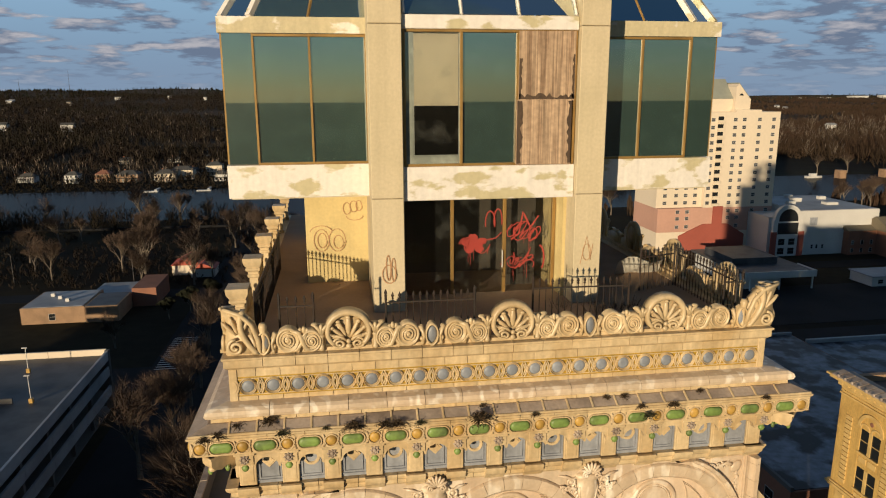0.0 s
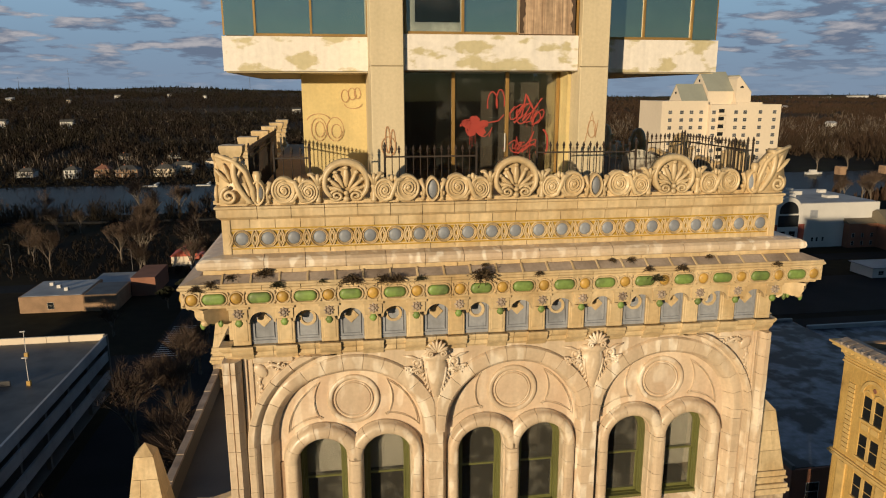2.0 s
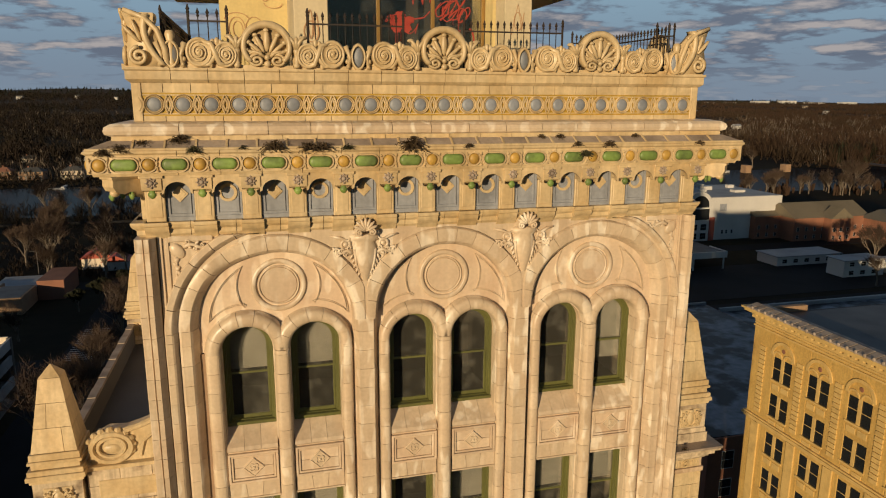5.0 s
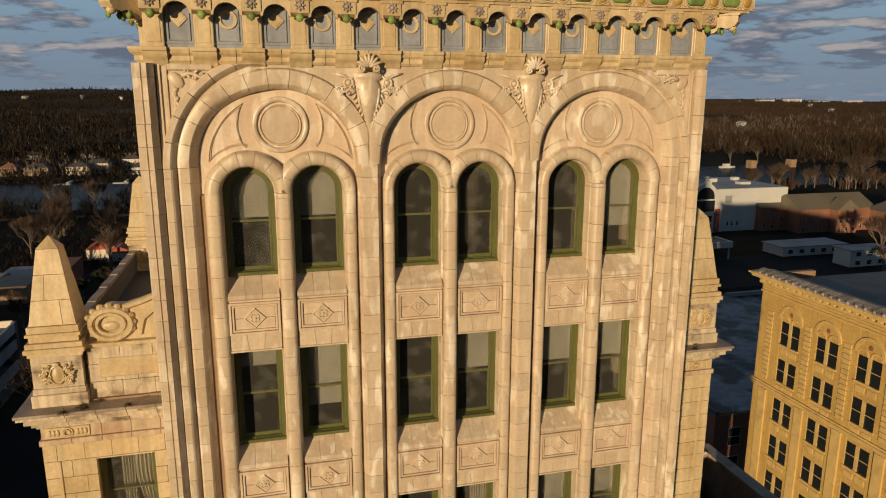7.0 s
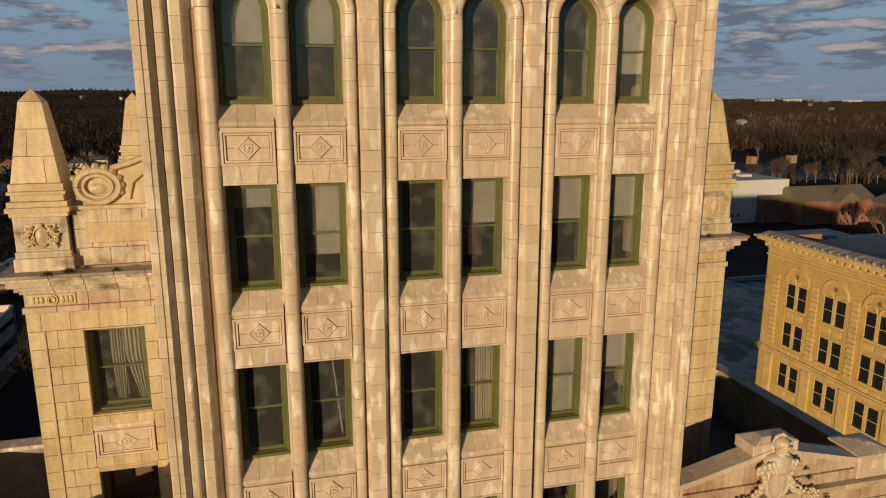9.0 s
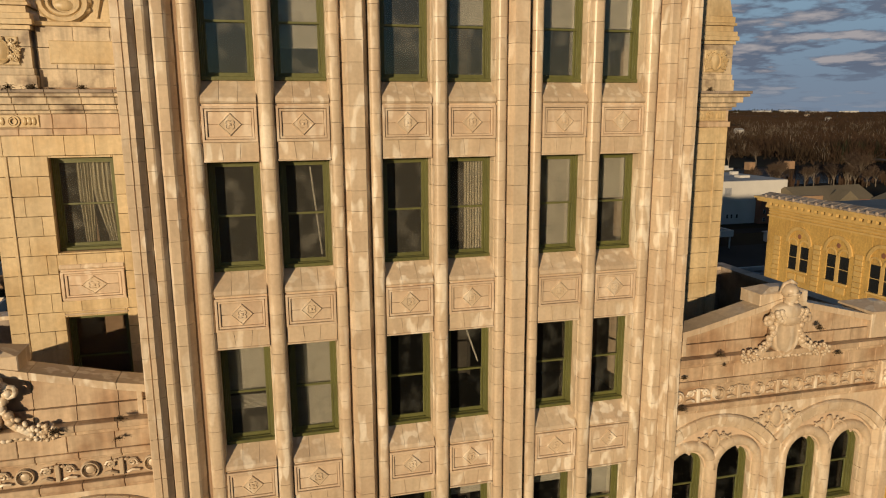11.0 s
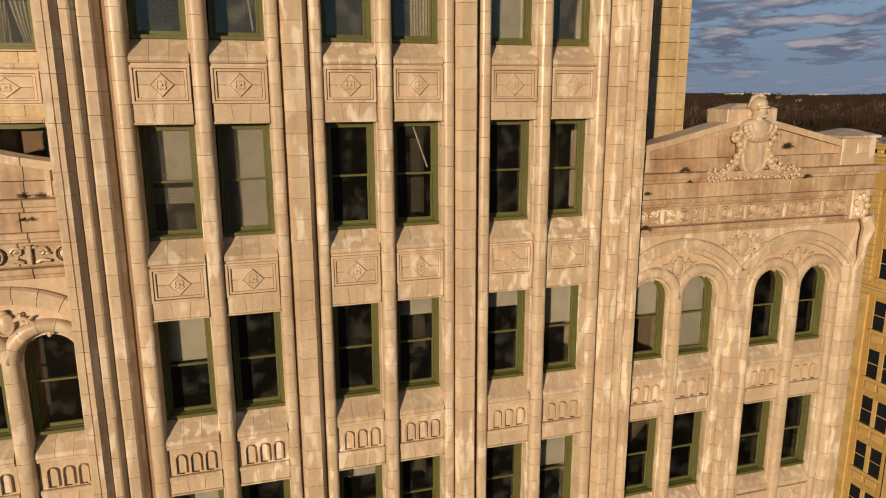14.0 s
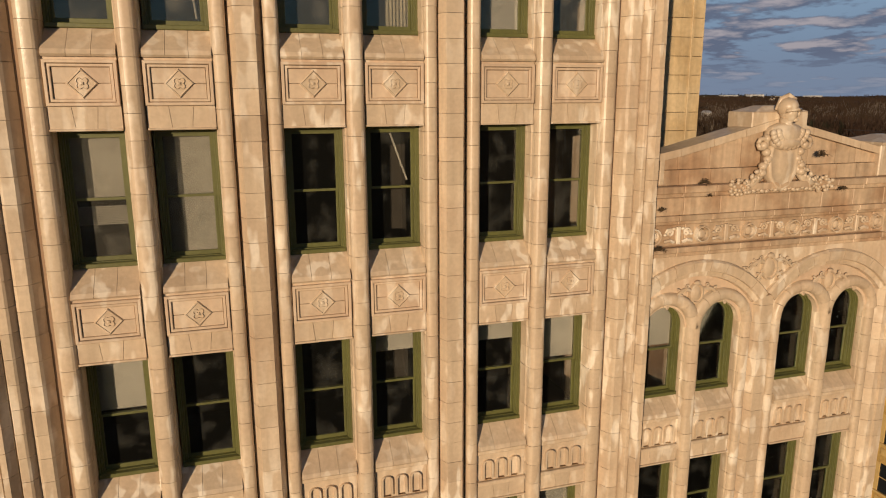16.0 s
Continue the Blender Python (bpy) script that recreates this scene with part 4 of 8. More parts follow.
# discs in the parapet
bm = bmesh.new()
for r0, r1, pr in ((0.122, 0.146, [(0, -0.03), (0.5, -0.05), (1, -0.03)]), (0.148, 0.184, [(0, -0.03), (0.5, -0.07), (1, -0.03)])):
    loft(bm, [[((r0 + (r1 - r0) * q) * math.cos(2 * math.pi * i / 24), y, (r0 + (r1 - r0) * q) * math.sin(2 * math.pi * i / 24)) for i in range(24)] for q, y in pr], caps=False)
for s in (-1, 1):                       # small leaves between the rings
    for r, x in ((0.16, 0.175), (0.12, 0.205)):
        tube(bm, [(s * (x + 0.05 * abs(math.sin(t)) ** 1.5), -0.045, r * math.sin(t)) for t in [-1.5 + 0.3 * i for i in range(11)]], [0.008 + 0.010 * math.sin(math.pi * i / 10) for i in range(11)], 5)
box(bm, -0.243, 0.243, -0.035, 0.0, 0.155, 0.175); box(bm, -0.243, 0.243, -0.035, 0.0, -0.175, -0.155)
disc_frame = part("disc_frame", bm, TERRA_GOLD, cornice, smooth=False)
bm = bmesh.new()
loft(bm, [[(r * math.cos(2 * math.pi * i / 20), y, r * math.sin(2 * math.pi * i / 20)) for i in range(20)] for r, y in ((0.124, -0.02), (0.108, -0.042), (0.06, -0.052), (0.0001, -0.055))], caps=False)
disc = part("blue_disc", bm, DISC, cornice, "grey-blue glazed disc", smooth=True)
for o in (disc_frame, disc):
    o.location = (-5.39, -0.05, 56.225)
    repeat(o, [(10.67 / 22 * i, 0, 0) for i in range(1, 23)])
for s in (-1, 1):
    part("end_strip", soft_box(bmesh.new(), s * 5.60 - 0.145, s * 5.60 + 0.015, -0.10, 0.1, 55.93, 56.60, 0.01), TERRA_GOLD, cornice)

# consoles with rosette, pendant and pilaster
STEP = 3.385 / 4


def shallow(bm):
    for v in bm.verts:
        if v.co.y < -0.05:
            v.co.y = -0.05 + (v.co.y + 0.05) * DEEP
    return bm


bm = bmesh.new()
soft_box(bm, -0.17, 0.17, -0.22, 0.1, 54.12, 54.72, 0.015)
soft_box(bm, -0.12, 0.12, -0.235, 0.0, 54.20, 54.66, 0.01)
loft(bm, [[(x, y, z) for y, z in ((0.1, 54.70), (-0.24, 54.70), (-0.34, 54.74), (-0.50, 54.70), (-0.66, 54.74), (-0.68, 54.80), (-0.68, 55.0), (0.1, 55.0))] for x in (-0.17, 0.17)])
soft_box(bm, -0.20, 0.20, -0.71, 0.0, 54.95, 55.0, 0.01)
loft(bm, [[(x, y, z) for y, z in ((0.1, 54.12), (-0.40, 54.12), (-0.41, 54.09), (-0.40, 54.055), (-0.36, 54.04), (-0.35, 53.99), (-0.30, 53.93), (-0.23, 53.90), (-0.20, 53.86), (-0.14, 53.80), (0.1, 53.80))] for x in (-0.205, 0.205)])
console = part("console", shallow(bm), TERRA_GOLD, cornice)
bm = bmesh.new()
petal = lambda q, y, wave: [(q * (1 + wave * math.cos(8 * t)) * math.cos(t), y, 54.87 + q * (1 + wave * math.cos(8 * t)) * math.sin(t)) for t in [2 * math.pi * i / 48 for i in range(48)]]
loft(bm, [petal(q, y, w) for q, y, w in ((0.085, -0.67, 0.2), (0.088, -0.71, 0.2), (0.065, -0.735, 0.16), (0.042, -0.70, 0.05), (0.036, -0.735, 0.0), (0.02, -0.755, 0.0), (0.001, -0.758, 0.0))], caps=False)
rosette = part("rosette", shallow(bm), TERRA_DARK, cornice)
bm = bmesh.new()
turned(bm, [(0.0, 54.58), (0.045, 54.60), (0.075, 54.65), (0.075, 54.68), (0.05, 54.70), (0.05, 54.73)], 0, -0.60, 10)
drop = part("pendant", shallow(bm), GREEN, cornice, "green glazed pendant", smooth=True)
bm = bmesh.new()
loft(bm, [[(x, y, 54.93 + z) for x, z in [(STEP / 2 - 0.16, 0.07), (-STEP / 2 + 0.16, 0.07), (-STEP / 2 + 0.16, -0.27)] + [(-(STEP / 2 - 0.20) * math.cos(math.pi * i / 12), -0.25 + 0.20 * math.sin(math.pi * i / 12)) for i in range(13)] + [(STEP / 2 - 0.16, -0.27)]] for y in (-0.64, -0.46)])
soffit_arch = part("small_arch", shallow(bm), TERRA_GOLD, cornice)
bm = bmesh.new()
box(bm, -STEP / 2 + 0.17, STEP / 2 - 0.17, -0.10, 0.1, 54.12, 55.0)
panel = part("blue_panel", bm, BLUE, cornice, "grey-blue glazed frieze panel")
frames = []
for i0 in (0.0, 0.055):
    q = lambda i: [(-0.25 + i0 + i, 54.18 + i0 + i), (0.25 - i0 - i, 54.18 + i0 + i), (0.25 - i0 - i, 54.92 - i0 - i), (-0.25 + i0 + i, 54.92 - i0 - i)]
    frames.append(part("panel_moulding", loft(bmesh.new(), [[(x, y, z) for x, z in q(i)] for i, y in ((0.0, -0.1), (0.004, -0.125), (0.018, -0.125), (0.022, -0.1))], caps=False), BLUE, cornice))
bm = bmesh.new()
loft(bm, [[(r * math.cos(2 * math.pi * i / 20), y, 54.62 + r * math.sin(2 * math.pi * i / 20)) for i in range(20)] for r, y in ((0.17, -0.10), (0.165, -0.13), (0.12, -0.13), (0.11, -0.10))], caps=False)
ring_motif = part("ring_motif", bm, TERRA_GOLD, cornice)
bm = bmesh.new()
for r, y in ((0.15, -0.125), (0.11, -0.135)):
    prism(bm, [(0, 54.62 + r), (r, 54.62), (0, 54.62 - r), (-r, 54.62)], y, -0.09)
dia_motif = part("diamond_motif", bm, TERRA_GOLD, cornice)
for o in (console, rosette, drop):
    o.location.x = -6.5 * STEP
    repeat(o, [(STEP * i, 0, 0) for i in range(1, 14)])
for o in (soffit_arch, panel, *frames):
    o.location.x = -6 * STEP
    repeat(o, [(STEP * i, 0, 0) for i in range(1, 13)])
dia_motif.location.x, ring_motif.location.x = -6 * STEP, -5 * STEP
repeat(dia_motif, [(2 * STEP * i, 0, 0) for i in range(1, 7)]); repeat(ring_motif, [(2 * STEP * i, 0, 0) for i in range(1, 6)])
# consoles at the corners and along the flanks
for s in (-1, 1):
    for j in range(9):
        for src in (console, rosette, drop, panel, soffit_arch):
            o = new(src.name.split(".")[0], src.data)
            o.parent = cornice
            shift = 0.0 if src in (console, rosette, drop) else STEP / 2
            o.matrix_basis = Matrix.Translation((s * 5.63, 0.35 + j * STEP + shift, 0)) @ Matrix.Rotation(radians(90 * s), 4, "Z")
    bm = bmesh.new()
    loft(bm, [[(x, y, z) for y, z in ((0.1, 54.60), (-0.22, 54.60), (-0.36, 54.72), (-0.52, 54.68), (-0.70, 54.74), (-0.76, 54.82), (-0.76, 55.0), (0.1, 55.0))] for x in (-0.17, 0.17)])
    soft_box(bm, -0.20, 0.20, -0.80, 0.0, 54.95, 55.0, 0.01)
    ball(bm, (0, -0.62, 54.70), (0.09, 0.10, 0.07), None, 10, 7)
    m45 = Matrix.Translation((s * 5.74, -0.02, 0)) @ Matrix.Diagonal((1, 0.7, 1, 1)) @ Matrix.Rotation(radians(45 * s), 4, "Z")
    part("corner_bracket", bm, TERRA_GOLD, cornice, "slanting corner bracket").matrix_basis = m45
    for dx, dy in ((-0.12, 0.08), (0.0, -0.24), (0.12, 0.08)):
        o = new("pendant", drop.data); o.parent = cornice
        o.matrix_basis = m45 @ Matrix.Translation((dx, dy, -0.02))
# bosses on the corona
bm = ball(bmesh.new(), (0, 0, 0), (0.105, 0.05, 0.108), u=14, v=9)
yb = part("ochre_boss", bm, YELLOW, cornice, "ochre glazed boss", smooth=True)
bm = bmesh.new()
n = 20
loft(bm, [[((0.105 if math.cos(t) > 0 else -0.105) + r * 0.88 * math.cos(t), y, r * 0.88 * math.sin(t)) for t in [2 * math.pi * (i + 0.5) / n for i in range(n)]] for r, y in ((0.118, 0.02), (0.115, -0.02), (0.095, -0.045), (0.05, -0.055))])
gb = part("green_boss", bm, GREEN, cornice, "green glazed oval boss", smooth=True)
bm = bmesh.new()
tube(bm, [(0.165 - 0.03 * math.cos(t), -0.01 - 0.012 * math.sin(9 * t), 0.125 * math.sin(t)) for t in [-1.4 + 0.2 * i for i in range(15)]], [0.012 + 0.010 * (i % 2) for i in range(15)], 6)
leaf = part("leaf_border", bm, TERRA_GOLD, cornice)
leaf2 = part("leaf_border", leaf.data, None, cornice)
bm = bmesh.new()
loft(bm, [[(r * math.cos(2 * math.pi * i / 20), y, r * math.sin(2 * math.pi * i / 20)) for i in range(20)] for r, y in ((0.112, 0.02), (0.118, -0.03), (0.135, -0.03), (0.142, 0.02))], caps=False)
boss_ring = part("boss_ring", bm, TERRA_GOLD, cornice)
bm = bmesh.new()
loft(bm, [[((0.105 if math.cos(t) > 0 else -0.105) + r * math.cos(t), y, r * math.sin(t)) for t in [2 * math.pi * (i + 0.5) / n for i in range(n)]] for r, y in ((0.112, 0.02), (0.118, -0.03), (0.137, -0.03), (0.144, 0.02))], caps=False)
oval_ring = part("boss_ring", bm, TERRA_GOLD, cornice)
ys = [-6.30] + [(-6.5 + i) * STEP for i in range(14)] + [6.30]
gs = [-5.90] + [(-6 + i) * STEP for i in range(13)] + [5.90]
for src, xs in ((yb, ys), (leaf, ys), (leaf2, ys), (boss_ring, ys), (oval_ring, gs), (gb, [-5.90] + [(-6 + i) * STEP for i in range(13)] + [5.90])):
    src.location = (xs[0], -0.055 - 0.745 * DEEP, 55.20)
    if src is leaf2:
        src.matrix_basis = Matrix.Translation(src.location) @ Matrix.Diagonal((-1, 1, 1, 1))
    repeat(src, [(x - xs[0], 0, 0) for x in xs[1:]])
for s in (-1, 1):
    for j in range(8):
        for src, sh in ((yb, 0.0), (gb, 0.5)):
            o = new(src.name.split(".")[0], src.data); o.parent = cornice
            o.matrix_basis = Matrix.Translation((s * 6.50, -0.4 + (j + sh) * STEP, 55.20)) @ Matrix.Rotation(radians(90 * s), 4, "Z")

# ---- tower body and roof ----
part("side_wall", box(bmesh.new(), -5.7, -5.2, 0.58, 16.2, 0, 53.84), TERRA, tower)
part("side_wall", box(bmesh.new(), 5.2, 5.6, 0.58, 16.2, 0, 53.84), TERRA, tower)
part("back_wall", box(bmesh.new(), -5.2, 5.2, 15.7, 16.2, 0, 53.84), TERRA, tower)
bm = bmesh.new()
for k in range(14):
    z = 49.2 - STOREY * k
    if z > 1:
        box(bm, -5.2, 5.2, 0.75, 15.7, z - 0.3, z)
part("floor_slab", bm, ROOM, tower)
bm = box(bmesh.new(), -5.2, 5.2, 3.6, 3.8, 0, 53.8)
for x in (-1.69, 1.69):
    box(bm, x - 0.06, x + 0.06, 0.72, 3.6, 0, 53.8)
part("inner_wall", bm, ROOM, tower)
part("terrace_floor", box(bmesh.new(), -5.6, 5.6, 0.1, 16.1, 56.3, 56.45), TERRACE, tower, "bare grey terrace floor")


# ---- set-back wings with obelisks ----
def shield(bm, cx, y, z, w, h):
    """An oval shield in a raised rim, under a small knot."""
    loft(bm, [[(cx + w * q * math.cos(2 * math.pi * i / 16), y + yy, z + h * q * math.sin(2 * math.pi * i / 16)) for i in range(16)] for q, yy in ((1.15, 0.10), (1.1, -0.02), (0.95, -0.03), (0.86, 0.01), (0.4, -0.035), (0.01, -0.04))], caps=False)
    ball(bm, (cx, y, z + h * 1.15), (w * 0.55, 0.05, h * 0.25), None, 8, 5)


def scrollwork(bm, x, y, z, k, length, fall):
    """A leafy stem that runs outwards and ends in a curl, with leaves on both sides."""
    pts = []
    for i in range(9):
        q = i / 8
        pts.append((x + k * length * q, y - 0.02 - 0.02 * math.sin(q * 3.1), z - fall * length * q * q + 0.05 * math.sin(q * 6.3)))
    tube(bm, pts, [0.045 - 0.003 * i for i in range(9)], 6)
    ex, _, ez = pts[-2]
    tube(bm, [(ex + k * 0.07 * (1 - q * 0.8) * math.cos(q * 7), y - 0.04, ez + 0.07 * (1 - q * 0.8) * math.sin(q * 7)) for q in [i / 10 for i in range(11)]], 0.022, 5)
    for i in (1, 3, 5, 7):
        px, py, pz = pts[i]
        u = 1 if i % 4 == 1 else -1
        r = 0.055 - 0.003 * i
        cz = pz + u * (r + 0.02)
        tube(bm, [(px + k * r * (1 - q * 0.75) * math.sin(q * 6.5), py - 0.012 - 0.01 * q, cz - u * r * (1 - q * 0.75) * math.cos(q * 6.5)) for q in [j / 9 for j in range(10)]], 0.017, 5)
        ball(bm, (px + k * 0.05, py - 0.005, pz - u * 0.045), (0.055, 0.03, 0.026), Matrix.Rotation(k * u * 0.5, 4, "Y"), 6, 5)


def setback_wing(s):
    t = thing("setback_wing", "set-back cream terracotta wing crowned by obelisks", "building wing", "set-back wings")
    core = bmesh.new()
    for a in ((5.72, 6.78, 3.62, 18.0, 0, 46.0), (8.14, 9.28, 3.62, 18.0, 0, 46.0), (6.78, 8.14, 4.4, 18.0, 0, 46.0)):
        box(core, *a)
    for k in range(10):
        z0 = 44.45 - STOREY * k
        if z0 > 6:
            box(core, 6.78, 8.14, 3.62, 4.4, z0, min(46.0, z0 + STOREY - 2.15))
    body = part("wing_body", mirror_x(core, s), JOINT, t)
    opens = [(6.79, 8.13, 42.30 - STOREY * k, 44.45 - STOREY * k) for k in range(4)] + [(6.75, 8.17, 41.15 - STOREY * k, 41.88 - STOREY * k) for k in range(3)]
    block_wall(body, 5.9, 9.30, 38.2, 44.95, 3.5, TERRA_GOLD, opens, s=s)
    fl = bmesh.new()
    box(fl, 9.28, 9.31, 3.52, 18.0, 0, 44.95)
    part("flank", mirror_x(fl, s), TERRA_GOLD, t)
    for k in range(9):
        z = 42.30 - STOREY * k
        if z > 6:
            window(t, s * 7.46, z, behind="drapes" if k == 0 else ("half" if k > 2 and k % 2 else ""), w=1.34, h=2.15, y=3.5, glaze=PANE_HAZE if k == 0 else PANE)
            if z > 12:
                sp = spandrel(t, s * 7.46, z - 0.79, y=3.5, width=1.36)
    # raised strip by the corner
    part("corner_strip", mirror_x(soft_box(bmesh.new(), 8.93, 9.0, 3.47, 3.55, 20, 44.5, 0.01), s), TERRA_GOLD, t)
    # entablature: architrave, frieze with panels, cornice
    for z0, z1, o in ((44.95, 45.1, 0.05), (45.1, 45.42, 0.0), (45.42, 45.5, 0.06), (45.5, 45.62, 0.14), (45.62, 45.78, 0.26), (45.78, 45.86, 0.38), (45.86, 45.94, 0.42)):
        n = 5
        for i in range(n):
            xa, xb = 5.9 + (9.3 - 5.9) / n * i, 5.9 + (9.3 - 5.9) / n * (i + 1)
            bm = soft_box(bmesh.new(), xa + 0.003, xb - 0.003 + (o if i == n - 1 else 0), 3.5 - o, 4.2, z0 + 0.002, z1 - 0.002, 0.012)
            part("cornice_block", mirror_x(bm, s), TERRA_DARK if z0 > 45.85 else (TERRA_STAIN if z0 > 45.4 else TERRA_RUST), body)
        part("cornice_return", mirror_x(box(bmesh.new(), 9.25, 9.3 + o, 4.2, 18.0 + o, z0, z1), s), TERRA_GOLD, body)
    bm = bmesh.new()
    for x in (8.7,):
        soft_box(bm, x - 0.5, x + 0.5, 3.47, 3.6, 45.13, 45.4, 0.01)
        for r, y in ((0.13, 3.44), (0.08, 3.42)):
            turned_ring = [[(x + r * q * math.cos(2 * math.pi * i / 18), yy, 45.265 + r * q * math.sin(2 * math.pi * i / 18)) for i in range(18)] for q, yy in ((1, 3.5), (1, y), (0.75, y), (0.7, 3.46))]
            loft(bm, turned_ring, caps=False)
        for k in (-1, 1):
            for j in range(3):
                ball(bm, (x + k * (0.22 + 0.09 * j), 3.46, 45.265), (0.05, 0.03, 0.09), None, 8, 5)
    part("frieze_panel", mirror_x(bm, s), TERRA_GOLD, body)
    # parapet between the pedestal and the tower
    block_wall(body, 5.9, 8.15, 45.94, 47.3, 3.72, TERRA_STAIN, s=s, depth=0.4, w=0.75)
    part("parapet_cap", mirror_x(soft_box(bmesh.new(), 5.9, 8.2, 3.66, 4.2, 47.3, 47.4, 0.015), s), TERRA_GOLD, body)
    part("parapet_panel", mirror_x(soft_box(bmesh.new(), 6.25, 7.9, 3.69, 3.9, 46.5, 47.0, 0.02), s), TERRA_GOLD, body)
    # volute cartouche on the parapet
    bm = bmesh.new()
    pts = [(5.95, 47.4), (8.05, 47.4), (8.10, 47.75), (7.95, 48.12), (7.6, 48.30), (7.2, 48.28), (6.9, 48.36), (6.5, 48.5), (5.95, 48.62)]
    prism(bm, pts, 3.85, 4.15)
    for r, rr in ((0.44, 0.085), (0.30, 0.05)):
        tube(bm, [(7.55 + r * 1.05 * math.cos(2 * math.pi * i / 20), 3.80, 47.82 + r * 0.85 * math.sin(2 * math.pi * i / 20)) for i in range(21)], rr, 6)
    ball(bm, (7.55, 3.86, 47.76), (0.2, 0.06, 0.13))
    for i in range(9):
        a = radians(200 - 22 * i)
        ball(bm, (7.57 + 0.52 * math.cos(a), 3.84, 47.83 + 0.46 * math.sin(a)), (0.09, 0.10, 0.08), None, 6, 5)
    tube(bm, [(7.2, 3.80, 48.24), (6.85, 3.80, 48.34), (6.5, 3.80, 48.48), (5.95, 3.80, 48.60)], 0.075, 6)
    tube(bm, [(6.9, 3.82, 47.5), (6.8, 3.80, 47.9), (6.5, 3.80, 48.15), (5.95, 3.80, 48.3)], 0.035, 6)
    part("volute_cartouche", mirror_x(bm, s), TERRA_GOLD, body)
    # pedestals and obelisks, front and back corner
    for yy in (4.12, 17.2):
        ob = part("pedestal", mirror_x(box(bmesh.new(), 8.25, 9.3, yy - 0.5, yy + 0.5, 45.94, 47.3), s), JOINT, t)
        for z0, z1, g in ((45.94, 46.25, 0.62), (46.25, 46.4, 0.58), (46.4, 46.85, 0.555), (46.85, 47.2, 0.555), (47.2, 47.3, 0.60), (47.3, 47.42, 0.66), (47.42, 47.55, 0.62), (47.55, 47.7, 0.54), (47.7, 47.78, 0.60), (47.78, 47.95, 0.56)):
            bm = loft(bmesh.new(), [[(8.78 - g2, yy - g2, z), (8.78 + g2, yy - g2, z), (8.78 + g2, yy + g2, z), (8.78 - g2, yy + g2, z)] for z, g2 in ((z0 + 0.003, g), (z1 - 0.015, g), (z1 - 0.003, g - 0.015))])
            part("pedestal_block", mirror_x(bm, s), TERRA_STAIN if z0 < 47 else TERRA_GOLD, ob)
        bm = bmesh.new()
        soft_box(bm, 8.45, 9.1, yy - 0.59, yy - 0.5, 46.45, 47.05, 0.02)
        shield(bm, 8.78, yy - 0.62, 46.74, 0.15, 0.23)
        for k in (-1, 1):
            scrollwork(bm, 8.78 + k * 0.16, yy - 0.59, 46.86, k, 0.16, 0.6)
            scrollwork(bm, 8.78 + k * 0.13, yy - 0.59, 46.60, k, 0.16, -0.4)
        part("shield_relief", mirror_x(bm, s), TERRA_GOLD, ob)
        ring = lambda g2, z: [(8.78 - g2, yy - g2, z), (8.78 + g2, yy - g2, z), (8.78 + g2, yy + g2, z), (8.78 - g2, yy + g2, z)]
        half = lambda z: 0.51 - (z - 47.95) * 0.150
        zs = [47.95, 48.55, 49.15, 49.75]
        for (a, b), cut in zip(zip(zs, zs[1:]), (0.28, 0.66, 1.0)):
            for u0, u1 in ((0.0, cut - 0.006), (cut + 0.006, 1.0)):
                if u1 - u0 > 0.05:
                    lay = lambda g2, z: [(8.78 - g2 + 2 * g2 * u, v, z) for u, v in ((u0, yy - g2), (u1, yy - g2), (u1, yy + g2), (u0, yy + g2))]
                    part("obelisk_block", mirror_x(loft(bmesh.new(), [lay(half(a), a + 0.006), lay(half(b), b - 0.006)]), s), TERRA_GOLD, ob)
        part("obelisk_tip", mirror_x(loft(bmesh.new(), [ring(half(49.75), 49.753), ring(0.012, 50.03)]), s), TERRA_GOLD, ob)
    # dark roof behind the parapet with a low ridge
    bm = box(bmesh.new(), 5.7, 9.2, 4.3, 17.9, 45.95, 46.1)
    part("wing_roof", mirror_x(bm, s), ROOF, t, "dark tar roof")
    # dark deck colour puts the parapet's shade into its surface
    side = part("side_parapet", mirror_x(box(bmesh.new(), 9.08, 9.27, 4.75, 16.7, 46.05, 46.85), s), DECK, t)
    for i in range(14):
        part("coping_stone", mirror_x(box(bmesh.new(), 9.05, 9.3, 4.8 + i * 0.86, 5.63 + i * 0.86, 46.852, 46.96 + (0.03 if i % 2 else 0)), s), TERRA_DARK, side)
    return t


for s in (-1, 1):
    setback_wing(s)


